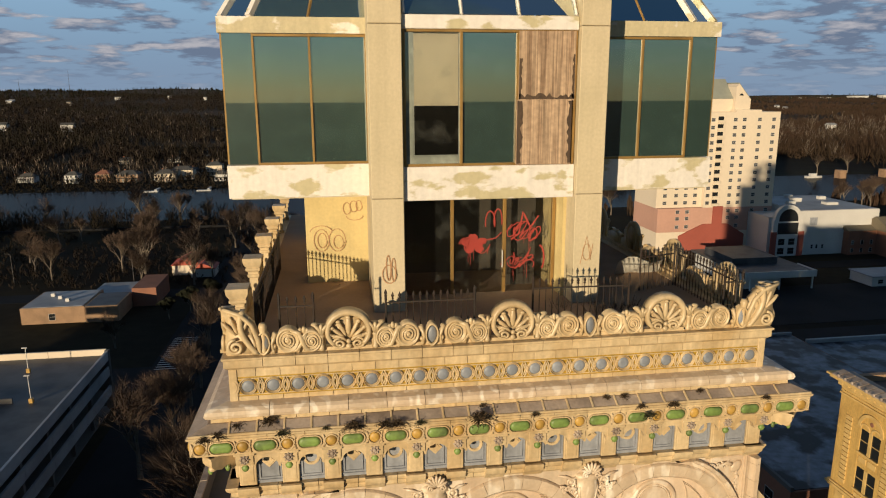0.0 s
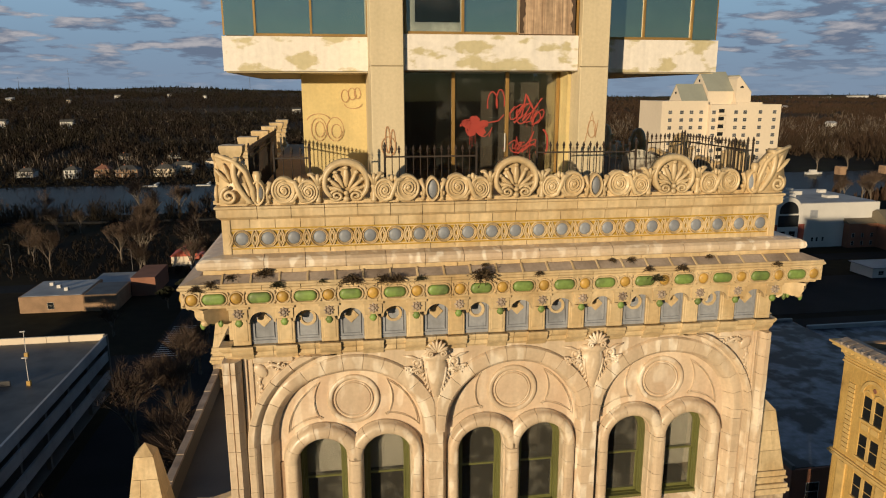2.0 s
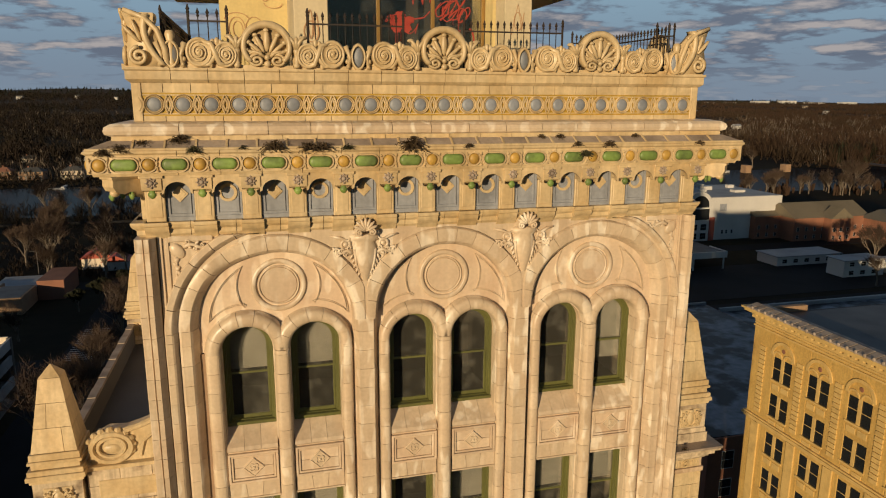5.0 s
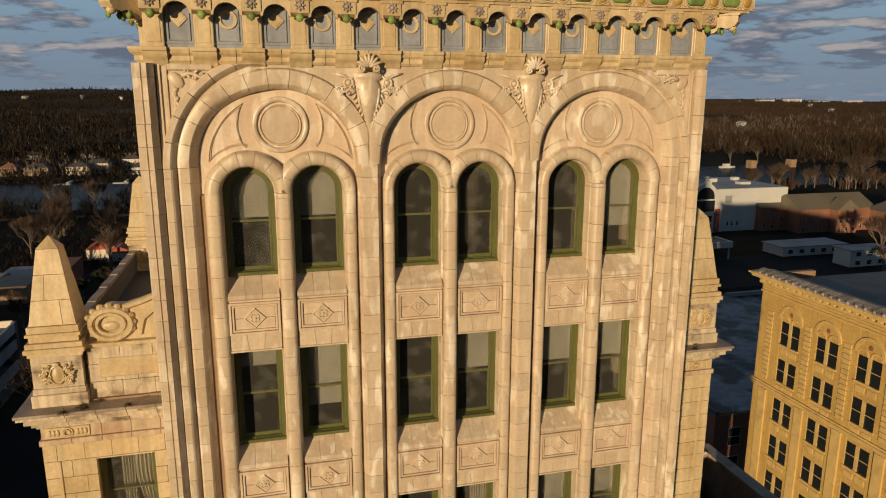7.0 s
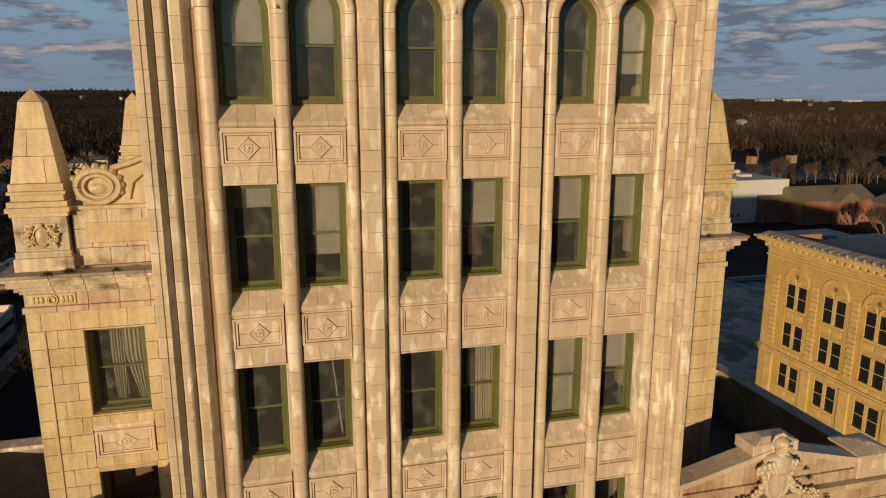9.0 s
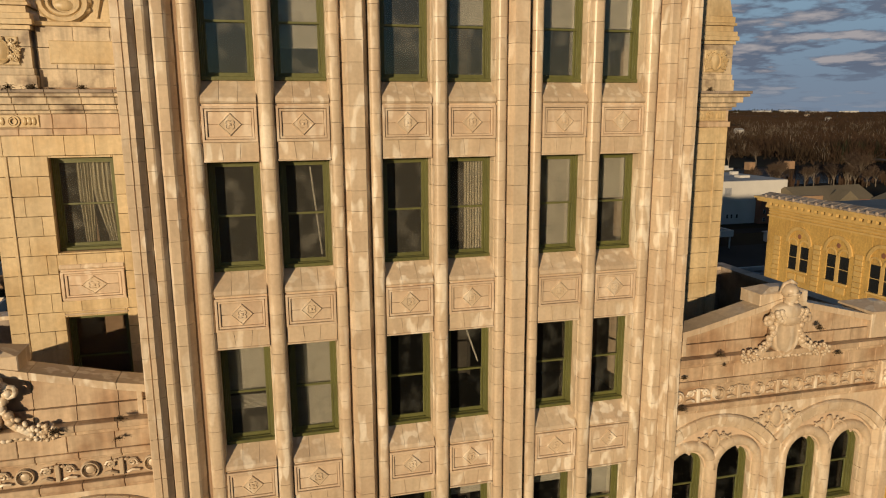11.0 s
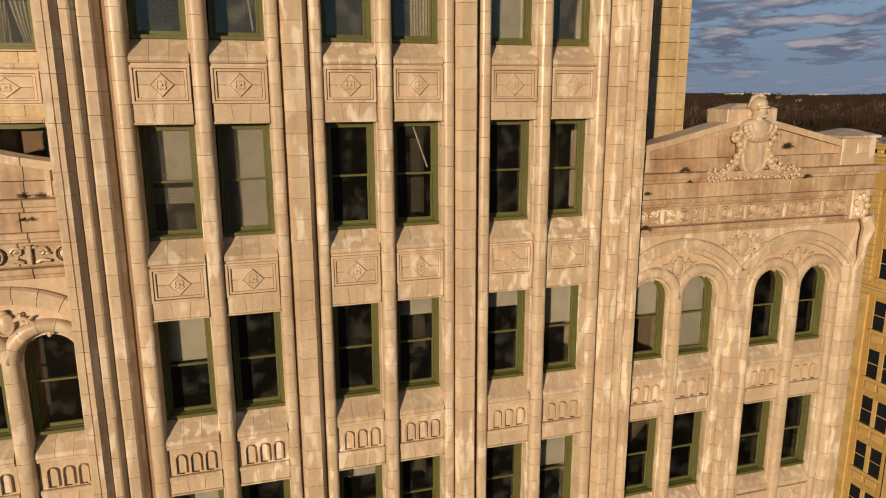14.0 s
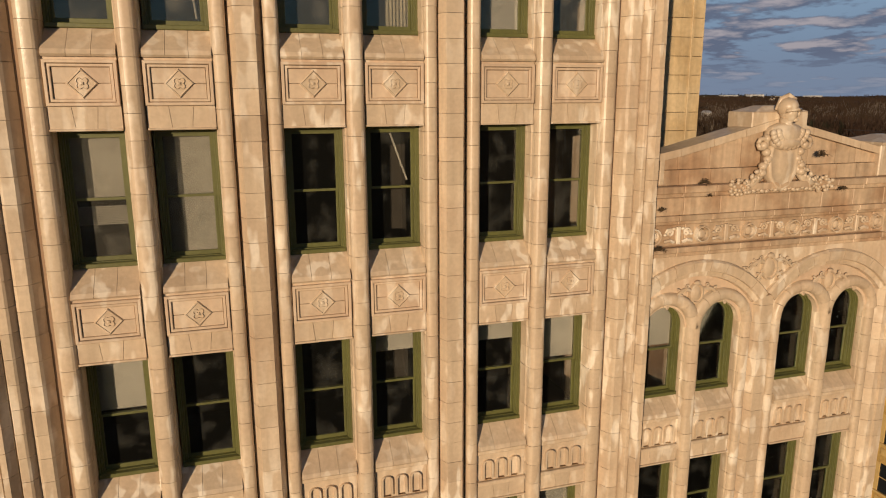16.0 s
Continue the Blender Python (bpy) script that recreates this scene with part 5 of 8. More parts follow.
# ---- lower front wings with arched bays and pediments ----
def relief_figure(cx, y, z):
    """A helmeted bust over a shield, flanked by horns of plenty; one plain mesh."""
    bm = bmesh.new()
    # shield
    pts = [(-0.30, 0.42), (-0.34, 0.1), (-0.30, -0.2), (-0.16, -0.42), (0, -0.5), (0.16, -0.42), (0.30, -0.2), (0.34, 0.1), (0.30, 0.42), (0.1, 0.46), (-0.1, 0.46)]
    loft(bm, [[(cx + px * q, y + yy, z + pz * q) for px, pz in pts] for q, yy in ((1.15, 0.12), (1.12, -0.10), (1.0, -0.16), (0.92, -0.12), (0.5, -0.19), (0.01, -0.21))])
    # wreath and shoulders
    ball(bm, (cx, y - 0.05, z + 0.62), (0.46, 0.26, 0.26)); ball(bm, (cx, y - 0.12, z + 0.46), (0.40, 0.2, 0.16))
    for i in range(26):
        a = math.pi * (1.05 + 0.9 * (i % 13) / 12)
        r = 0.40 if i < 13 else 0.28
        ball(bm, (cx + r * math.cos(a) * 1.05, y - 0.22, z + 0.72 + r * 0.85 * math.sin(a)), (0.075, 0.07, 0.075), None, 6, 5)
    # neck, head, helmet with crest and visor, face turned to the right
    turned(bm, [(0.16, z + 0.7), (0.12, z + 0.85), (0.13, z + 0.95)], cx, y - 0.08, 10)
    ball(bm, (cx + 0.03, y - 0.10, z + 1.06), (0.17, 0.19, 0.22))
    ball(bm, (cx + 0.15, y - 0.22, z + 1.04), (0.045, 0.05, 0.06)); ball(bm, (cx + 0.10, y - 0.22, z + 0.92), (0.07, 0.06, 0.045))
    ball(bm, (cx - 0.01, y - 0.08, z + 1.18), (0.21, 0.23, 0.19))
    tube(bm, [(cx - 0.16, y - 0.22, z + 1.10), (cx + 0.05, y - 0.31, z + 1.13), (cx + 0.22, y - 0.20, z + 1.12)], 0.035, 6)
    tube(bm, [(cx - 0.22, y, z + 1.12), (cx - 0.14, y - 0.03, z + 1.34), (cx + 0.02, y - 0.06, z + 1.41), (cx + 0.16, y - 0.12, z + 1.33)], [0.03, 0.05, 0.055, 0.03], 6)
    for k in (-1, 1):
        # scroll hair and supports
        for i in range(6):
            ball(bm, (cx + k * (0.44 + 0.07 * math.sin(i * 1.7)), y - 0.08, z + 0.55 - i * 0.14), (0.10, 0.10, 0.09), None, 7, 5)
        tube(bm, [(cx + k * (0.55 + 0.11 * math.cos(t)), y - 0.10, z + 0.45 + 0.11 * math.sin(t)) for t in [i * 0.9 for i in range(8)]], 0.05, 6)
        # horn of plenty, leafy, with small fruit spilling from its mouth
        horn = [(0.38, 0.02), (0.50, -0.20), (0.68, -0.36), (0.88, -0.42)]
        tube(bm, [(cx + k * a, y - 0.05, z + b) for a, b in horn], [0.05, 0.08, 0.10, 0.12], 8)
        for i in range(14):
            q = i / 13
            a, b = 0.40 + 0.5 * q, 0.05 - 0.62 * q + 0.18 * q * q + 0.09 * math.sin(i * 2.3)
            ball(bm, (cx + k * a, y - 0.11, z + b), (0.07, 0.05, 0.045), Matrix.Rotation(k * (0.9 + 0.8 * math.sin(i * 1.7)), 4, "Y"), 6, 5)
        for i in range(34):
            a, q = i * 2.4, 0.03 + 0.24 * math.sqrt(i / 34)
            ball(bm, (cx + k * (1.06 + q * math.cos(a)), y - 0.06 - 0.05 * (i % 3), z - 0.42 + q * 0.6 * math.sin(a)), (0.046, 0.05, 0.044), None, 6, 5)
        for i in range(7):                                   # leaves on the ledge
            ball(bm, (cx + k * (0.12 + 0.11 * i), y - 0.10, z - 0.50 + 0.025 * math.sin(i * 1.9)), (0.075, 0.05, 0.045), Matrix.Rotation(k * 0.4 * (-1) ** i, 4, "Y"), 6, 5)
    return bm


def front_wing(s):
    t = thing("front_wing", "lower cream terracotta front wing with arched bays under a pediment", "building wing", "front wings")
    Y = 0.2
    mid, bays, edge = 8.85, (7.10, 10.58), 12.62
    core = bmesh.new()
    box(core, 5.84, 12.3, 1.9, 7.3, 0, 38.0)
    part("wing_body", mirror_x(core, s), ROOM, t)
    part("flank", mirror_x(box(bmesh.new(), 12.3, 12.58, 0.4, 7.6, 0, 39.8), s), TERRA_DARK, t)
    part("back_parapet", mirror_x(box(bmesh.new(), 9.32, 12.3, 7.3, 7.6, 0, 39.8), s), TERRA_DARK, t)
    part("wing_roof", mirror_x(box(bmesh.new(), 5.92, 12.3, 0.75, 7.3, 38.0, 38.15), s), ROOF, t, "dark tar roof")
    for i in range(8):
        part("coping_tile", mirror_x(soft_box(bmesh.new(), 12.2, 12.68, 1.0 + i * 0.85, 1.84 + i * 0.85, 39.8, 39.92, 0.01), s), TERRA_DARK, t)
    for i in range(4):
        part("coping_tile", mirror_x(soft_box(bmesh.new(), 9.35 + i * 0.74, 10.08 + i * 0.74, 7.2, 7.75, 39.8, 39.92, 0.01), s), TERRA, t)
    def wpier(plans, x, tops, lab=""):
        xs = [p[0] for q, _ in plans for p in q]
        p = part("pier", mirror_x(box(bmesh.new(), x + min(xs) + 0.02, x + max(xs) - 0.02, Y + 0.12, Y + 1.3, 4, min(max(tops) + 0.2, 36.9)), s), JOINT, t, lab)
        for (plan, st), top in zip(plans, tops):
            plan = [(px, py + Y) for px, py in plan]
            if s < 0:
                plan = [(-px, py) for px, py in plan[::-1]]
            strip(p, plan, s * x, LOW, top, start=st)
    for bx in bays:
        wpier([(MULLION, 0.2)], bx, (36.55,))
    W = 0.47
    left_side = [(px - 0.52, py) for px, py in SIDE]
    wpier([(FACE, 0.1)], mid, (37.1,))
    wpier([(SIDE, 0.0), (flip(SIDE), 0.2)], mid, (36.6, 36.6))
    # end pier with stepped splays
    END = [(0, 0.6), (0, 0.05), (0.12, -0.08), (0.26, -0.08), (0.28, -0.13), (0.52, -0.13), (0.52, 0.6)]
    wpier([(END, 0.15)], 12.10, (37.2,))
    wpier([([(px - 0.27, py) for px, py in flip(SIDE)][:] , 0.3)], 12.57, (36.6,))
    rows = range(8)
    hang = {(0, 0): "half", (0, 1): "blind", (0, 2): "half", (0, 3): "blind", (1, 0): "", (1, 1): "low", (1, 2): "half", (1, 3): "low"} if s > 0 else {(q, w): "" for q in range(8) for w in range(4)}
    for r in rows:
        for i, x in enumerate((bays[0] - 0.68, bays[0] + 0.67, bays[1] - 0.67, bays[1] + 0.67)):
            z = 34.95 - STOREY * r
            window(t, s * x, z, arch=(r == 0), behind=hang.get((r, i), ("", "half")[(r + i) % 2]), w=0.98, h=2.12 if r == 0 else 2.17, y=Y - 0.06)
            spandrel(t, s * x, z - 0.81, arcaded=(r == 0), y=Y, width=0.98)
    cz = 35.77
    for bx in bays:
        spring = 36.52
        pts = [(bx - 1.72, spring)] + [(bx - 1.17, spring)] + arc(bx - 0.675, spring, 0.49, 180, 0, 14)[1:-1] + [(bx - 0.18, spring), (bx + 0.18, spring)] + arc(bx + 0.675, spring, 0.49, 180, 0, 14)[1:-1] + [(bx + 1.17, spring), (bx + 1.72, spring)] + arc(bx, cz, 1.98, 30, 150, 20)
        pts = [p for p in pts if p[1] >= spring - 1e-6]
        ty = part("tympanum", mirror_x(prism(bmesh.new(), pts, Y + 0.04, Y + 0.6), s), TERRA_PINK, t)
        for k2 in (-1, 1):
            for bm in roll_hood(bx + k2 * 0.675, k2, spring, (0.675, 0.15, 0.19), (0.675, 0.115, 0.16), Y):
                part("hood_block", mirror_x(bm, s), TERRA, ty)
        n = 9
        for k in range(n):
            a0, a1 = 38.7 + (102.6) * k / n, 38.7 + 102.6 * (k + 1) / n
            bm = ring_block(bmesh.new(), bx, cz, 1.86, 2.23, a0 + 0.15, a1 - 0.15, [(0, Y + 0.04), (0.06, Y - 0.06), (0.34, Y - 0.08), (0.38, Y - 0.15), (0.9, Y - 0.17), (1, Y - 0.12), (1, Y + 0.3), (0, Y + 0.3)])
            part("voussoir", mirror_x(bm, s), TERRA, ty)
        bm = bmesh.new()                                  # shield and leaf scrolls under the arch
        shield(bm, bx, Y - 0.03, 37.27, 0.15, 0.2)
        for k2 in (-1, 1):
            scrollwork(bm, bx + k2 * 0.16, Y + 0.0, 37.34, k2, 0.62, 0.5)
        part("leaf_relief", mirror_x(bm, s), TERRA, ty)
    pts = [(5.72, 36.5)]
    a_r = 38.7
    for bx in bays:
        pts += arc(bx, cz, 2.22, 180 - a_r, a_r, 18)
    pts += [(edge, 37.1), (edge, 38.1), (5.72, 38.1)]
    pts[0] = (5.72, 37.1)
    pts = [p for i, p in enumerate(pts) if not (i == 1 and p[0] < 5.72)]
    pts = [(max(5.72, x), z) for x, z in pts]
    part("upper_wall", mirror_x(prism(bmesh.new(), pts, Y - 0.04, Y + 0.6), s), TERRA, t)
    bm = bmesh.new()                                       # relief between the arches
    shield(bm, mid, Y - 0.10, 37.70, 0.17, 0.24)
    for k2 in (-1, 1):
        scrollwork(bm, mid + k2 * 0.18, Y - 0.07, 37.84, k2, 0.5, 0.25)
        scrollwork(bm, mid + k2 * 0.14, Y - 0.07, 37.56, k2, 0.3, 0.9)
    part("shield_relief", mirror_x(bm, s), TERRA, t)
    ent = part("entablature", mirror_x(box(bmesh.new(), 5.75, 12.45, Y + 0.05, Y + 0.7, 38.1, 39.6), s), JOINT, t, "entablature with rosettes below a pediment")
    for z0, z1, o, n in ((38.10, 38.18, 0.06, 9), (38.18, 38.30, 0.10, 9), (38.32, 38.76, -0.01, 7), (38.77, 38.84, 0.06, 9), (38.84, 38.96, 0.12, 9), (38.96, 39.32, 0.08, 8), (39.33, 39.42, 0.14, 9), (39.42, 39.56, 0.20, 9)):
        for i in range(n):
            xa, xb = 5.74 + (edge - 5.74) / n * i, 5.74 + (edge - 5.74) / n * (i + 1)
            part("entablature_block", mirror_x(soft_box(bmesh.new(), xa + 0.006, xb - 0.006 + (o if i == n - 1 else 0), Y - o, Y + 0.3, z0 + 0.002, z1 - 0.002, 0.012), s), TERRA_RUST, ent)
    for i in range(6):
        x = 5.97 + 1.15 * i
        bm = bmesh.new()
        for r0, r1, p in ((0.09, 0.12, [(0, Y - 0.02), (0.5, Y - 0.06), (1, Y + 0.02)]), (0.13, 0.18, [(0, Y + 0.03), (0.3, Y - 0.075), (0.7, Y - 0.075), (1, Y + 0.03)])):
            loft(bm, [[(x + (r0 + (r1 - r0) * q) * math.cos(2 * math.pi * k / 20), y, 38.54 + (r0 + (r1 - r0) * q) * math.sin(2 * math.pi * k / 20)) for k in range(20)] for q, y in p], caps=False)
        ball(bm, (x, Y - 0.02, 38.54), (0.085, 0.03, 0.085))
        part("rosette", mirror_x(bm, s), TERRA, ent)
        if i < 5:
            bm = bmesh.new()
            xm = x + 0.575
            soft_box(bm, xm - 0.045, xm + 0.045, Y - 0.06, Y, 38.36, 38.72, 0.015)
            for k2 in (-1, 1):
                tube(bm, [(xm + k2 * (0.2 + 0.10 * math.cos(a) * (1 - 0.09 * j)), Y - 0.03, 38.6 + 0.09 * math.sin(a) * (1 - 0.09 * j)) for j, a in enumerate([q * 0.9 for q in range(9)])], 0.028, 5)
                tube(bm, [(xm + k2 * 0.1, Y - 0.03, 38.4), (xm + k2 * 0.2, Y - 0.05, 38.45), (xm + k2 * 0.33, Y - 0.03, 38.42)], 0.035, 5)
                for j in range(3):
                    ball(bm, (xm + k2 * (0.1 + 0.1 * j), Y - 0.03, 38.68 - 0.06 * j), (0.05, 0.035, 0.03), None, 6, 5)
            part("leaf_scroll", mirror_x(bm, s), TERRA, ent)
    # bracket with scroll at the outer corner
    bm = bmesh.new()
    soft_box(bm, 11.95, 12.5, Y - 0.16, Y + 0.2, 38.2, 38.95, 0.03)
    for i in range(9):
        a = i * 0.7
        ball(bm, (12.22 + 0.17 * math.cos(a), Y - 0.2, 38.55 + 0.25 * math.sin(a)), (0.09, 0.08, 0.09), None, 7, 5)
    tube(bm, [(12.35, Y - 0.25, 38.3), (12.45, Y - 0.3, 38.0), (12.38, Y - 0.26, 37.6), (12.42, Y - 0.2, 37.2), (12.36, Y - 0.12, 36.9)], [0.16, 0.17, 0.12, 0.1, 0.07], 8)
    part("scroll_bracket", mirror_x(bm, s), TERRA, t)
    # pediment: sloping wall of blocks, coping, middle block, end block
    slope = lambda x: 40.16 + 0.26 * (x - 6.1) * (0.52 / 0.52) * 0.92 if x < mid else 40.16 + 0.26 * (11.6 - x) * 0.92
    ped = part("pediment", mirror_x(prism(bmesh.new(), [(5.75, 39.56), (12.4, 39.56), (12.4, 40.1), (11.6, 40.1), (mid, slope(mid) - 0.05), (6.1, 40.1), (5.75, 40.1)], Y + 0.16, Y + 0.5), s), JOINT, t, "low pediment of plain blocks")
    xs = [5.76, 6.5, 7.25, 8.0, 8.85, 9.7, 10.45, 11.0, 11.6, 12.6]
    for a, b in zip(xs, xs[1:]):
        za, zb = (max(40.12, min(slope(a), slope(mid))), max(40.12, min(slope(b), slope(mid))))
        part("pediment_block", mirror_x(prism(bmesh.new(), [(a + 0.007, 39.565), (b - 0.007, 39.565), (b - 0.007, 39.86), (a + 0.007, 39.86)], Y + 0.02, Y + 0.3), s), TERRA_RUST, ped)
        part("pediment_block", mirror_x(prism(bmesh.new(), [(a + 0.007, 39.87), (b - 0.007, 39.87), (b - 0.007, zb - 0.13), (a + 0.007, za - 0.13)], Y + 0.09, Y + 0.3), s), TERRA_RUST, ped)
        part("coping_block", mirror_x(prism(bmesh.new(), [(a + 0.007, za - 0.12), (b - 0.007, zb - 0.12), (b - 0.007, zb + 0.03), (a + 0.007, za + 0.03)], Y - 0.02, Y + 0.6), s), TERRA, ped)
    part("frame_block", mirror_x(soft_box(bmesh.new(), 6.05, 6.15, Y + 0.0, Y + 0.3, 39.58, 40.1, 0.01), s), TERRA, ped)
    part("middle_block", mirror_x(soft_box(bmesh.new(), 8.15, 9.55, Y + 0.02, Y + 0.75, 40.66, 40.98, 0.02), s), TERRA, ped)
    part("middle_cap", mirror_x(loft(bmesh.new(), [[(8.85 - a, Y + 0.36 - b, z), (8.85 + a, Y + 0.36 - b, z), (8.85 + a, Y + 0.36 + b, z), (8.85 - a, Y + 0.36 + b, z)] for z, a, b in ((40.98, 0.68, 0.36), (41.1, 0.3, 0.15))]), s), TERRA, ped)
    part("end_block", mirror_x(soft_box(bmesh.new(), 11.55, 12.6, Y - 0.05, Y + 0.95, 39.57, 40.24, 0.02), s), TERRA, ped)
    part("end_cap", mirror_x(loft(bmesh.new(), [[(12.07 - a, Y + 0.45 - a, z), (12.07 + a, Y + 0.45 - a, z), (12.07 + a, Y + 0.45 + a, z), (12.07 - a, Y + 0.45 + a, z)] for z, a in ((40.245, 0.58), (40.3, 0.58), (40.45, 0.12))]), s), TERRA, ped)
    bm = soft_box(bmesh.new(), 12.0, 12.3, Y - 0.08, Y, 39.85, 40.12, 0.02)
    part("carved_square", mirror_x(bm, s), TERRA, ped)
    fig = part("bust_relief", mirror_x(relief_figure(mid, Y - 0.06, 39.90), s), TERRA, ped, "plain carved bust over a shield with horns", smooth=True)
    return t


for s in (-1, 1):
    front_wing(s)

# ---- cresting along the parapet ----
def spiral(cx, cz, r, turns, start, sgn=1, y=0.0, n=26):
    out = []
    for i in range(n + 1):
        q = i / n
        a = start + sgn * turns * 2 * math.pi * q
        rr = r * (1 - 0.82 * q)
        out.append((cx + rr * math.cos(a), y - 0.03 * q, cz + rr * math.sin(a)))
    return out


def palmette_mesh(k=1.0):
    bm = bmesh.new()
    # swelling frame, open below, where it curls into two scrolls
    rings = []
    for i in range(34):
        a = radians(-50 + 280 * i / 33)
        k2 = 1.0 + 0.10 * max(0.0, -math.sin(a))
        cx, cz = 0.375 * k2 * math.cos(a), 0.46 + 0.42 * math.sin(a)
        nx, nz = math.cos(a), math.sin(a)
        swell = 1 + 0.55 * max(0.0, math.sin(a))
        rings.append([(cx + nx * d * swell, y, cz + nz * d * swell) for d, y in ((-0.045, -0.05), (-0.035, -0.11), (-0.005, -0.135), (0.035, -0.13), (0.055, -0.08), (0.055, 0.12), (-0.045, 0.12))])
    loft(bm, rings)
    prism(bm, arc(0, 0.46, 0.375, 0, 360, 24)[:-1], 0.0, 0.1)
    # tall fan of petals from a low bud
    for i, t in enumerate((-66, -44, -22, 0, 22, 44, 66)):
        l = 0.60 - 0.0030 * abs(t)
        a = radians(t)
        c = (math.sin(a) * l * 0.60, -0.055, 0.21 + math.cos(a) * l * 0.60)
        ball(bm, c, (0.042 + (0.016 if t == 0 else 0), 0.05, l * 0.40), Matrix.Rotation(a, 4, "Y"), 8, 8)
        ball(bm, (math.sin(a) * l * 0.93, -0.075, 0.21 + math.cos(a) * l * 0.93), (0.052, 0.035, 0.045), Matrix.Rotation(a, 4, "Y"), 7, 5)
    for s in (-1, 1):
        tube(bm, spiral(s * 0.175, 0.15, 0.13, 1.7, radians(100 if s > 0 else 80), -s, -0.08), 0.030, 6)
        tube(bm, [(s * 0.05, -0.08, 0.22), (s * 0.12, -0.09, 0.30), (s * 0.22, -0.08, 0.34), (s * 0.29, -0.07, 0.28)], [0.03, 0.035, 0.03, 0.02], 6)
        prism(bm, arc(s * 0.175, 0.15, 0.12, 0, 360, 14)[:-1], -0.03, 0.08)
    ball(bm, (0, -0.10, 0.21), (0.05, 0.05, 0.06), None, 8, 6); ball(bm, (0, -0.09, 0.08), (0.06, 0.045, 0.07), None, 8, 6)
    # bell-flower posts at both sides
    for s in (-1, 1):
        x = s * 0.50
        turned(bm, [(0.05, 0.0), (0.06, 0.06), (0.04, 0.10), (0.045, 0.30), (0.065, 0.36), (0.05, 0.40)], x, -0.06, 8)
        for q in (-1, 0, 1):
            tube(bm, [(x, -0.07, 0.38), (x + q * 0.04, -0.09, 0.52), (x + q * 0.11, -0.10, 0.62), (x + q * 0.16, -0.08, 0.64)], [0.045, 0.04, 0.035, 0.02], 6)
        ball(bm, (x + s * 0.12, -0.05, 0.63), (0.07, 0.07, 0.045), None, 8, 5)
        prism(bm, [(x - 0.06, 0), (x + 0.06, 0), (x + 0.1, 0.6), (x - 0.1, 0.6)], -0.02, 0.1)
    ball(bm, (0, -0.02, 0.88), (0.14, 0.09, 0.05), None, 10, 6)
    return bm


def scroll_mesh():
    """One running scroll: a large and a small spiral joined by a leaf band; 0.8 m long."""
    bm = bmesh.new()
    for cx, r, st, sg in ((-0.21, 0.215, 60, 1), (0.24, 0.19, -120, 1)):
        tube(bm, spiral(cx, 0.23 if cx < 0 else 0.20, r * 0.80, 2.3, radians(st), sg, -0.105), 0.017, 5)
        cz = 0.23 if cx < 0 else 0.20
        loft(bm, [[(cx + q * r * math.cos(t), y, cz + q * r * math.sin(t)) for t in [2 * math.pi * i / 22 for i in range(22)]] for q, y in ((1.08, 0.1), (1.08, -0.09), (1.0, -0.125), (0.90, -0.125), (0.86, -0.10), (0.2, -0.105), (0.15, -0.13), (0.01, -0.135))], caps=False)
    tube(bm, [(-0.16, -0.09, 0.40), (0.0, -0.10, 0.36), (0.06, -0.10, 0.22), (0.13, -0.10, 0.06), (0.3, -0.08, 0.02)], [0.03, 0.05, 0.055, 0.05, 0.03], 6)
    tube(bm, [(-0.3, -0.08, 0.02), (-0.05, -0.08, 0.04), (0.08, -0.09, 0.2), (0.16, -0.09, 0.35)], [0.02, 0.04, 0.045, 0.025], 6)
    for i, (x, z, a) in enumerate(((0.02, 0.38, 20), (0.1, 0.40, 0), (0.17, 0.37, -30), (-0.02, 0.05, 0), (0.44, 0.06, 20), (0.44, 0.33, -20))):
        ball(bm, (x, -0.06, z), (0.05, 0.045, 0.07), Matrix.Rotation(radians(a), 4, "Y"), 6, 5)
    prism(bm, [(-0.43, 0), (0.43, 0), (0.43, 0.28), (0.2, 0.36), (-0.2, 0.38), (-0.43, 0.30)], -0.01, 0.1)
    return bm


def vesica_mesh():
    fr, eye = bmesh.new(), bmesh.new()
    sh = lambda q: [(q * 0.105 * math.cos(t) * abs(math.cos(t)) ** 0.2, 0.22 + q * 0.19 * math.sin(t)) for t in [2 * math.pi * i / 20 for i in range(20)]]
    loft(fr, [[(x, y, z) for x, z in sh(q)] for q, y in ((1.35, 0.08), (1.35, -0.07), (1.2, -0.13), (1.02, -0.10), (1.0, -0.04))], caps=False)
    for s in (-1, 1):
        for i in range(5):
            ball(fr, (s * (0.19 + 0.02 * math.sin(i * 2)), -0.05, 0.05 + 0.085 * i), (0.045, 0.05, 0.05), None, 6, 5)
        tube(fr, [(s * 0.2, -0.05, 0.0), (s * 0.16, -0.08, 0.2), (s * 0.24, -0.08, 0.42)], [0.04, 0.03, 0.05], 6)
    loft(eye, [[(x, y, z) for x, z in sh(q)] for q, y in ((1.05, -0.02), (0.9, -0.06), (0.5, -0.085), (0.01, -0.09))], caps=False)
    return fr, eye


cresting = part("cresting", box(bmesh.new(), -5.75, 5.75, -0.02, 0.16, 56.86, 56.93), TERRA_GOLD, tower, "cresting of palmettes and running scrolls")
pal = part("palmette", palmette_mesh(), TERRA_GOLD, cresting, smooth=True)
scr = part("running_scroll", scroll_mesh(), TERRA_GOLD, cresting, smooth=True)
v1, v2 = vesica_mesh()
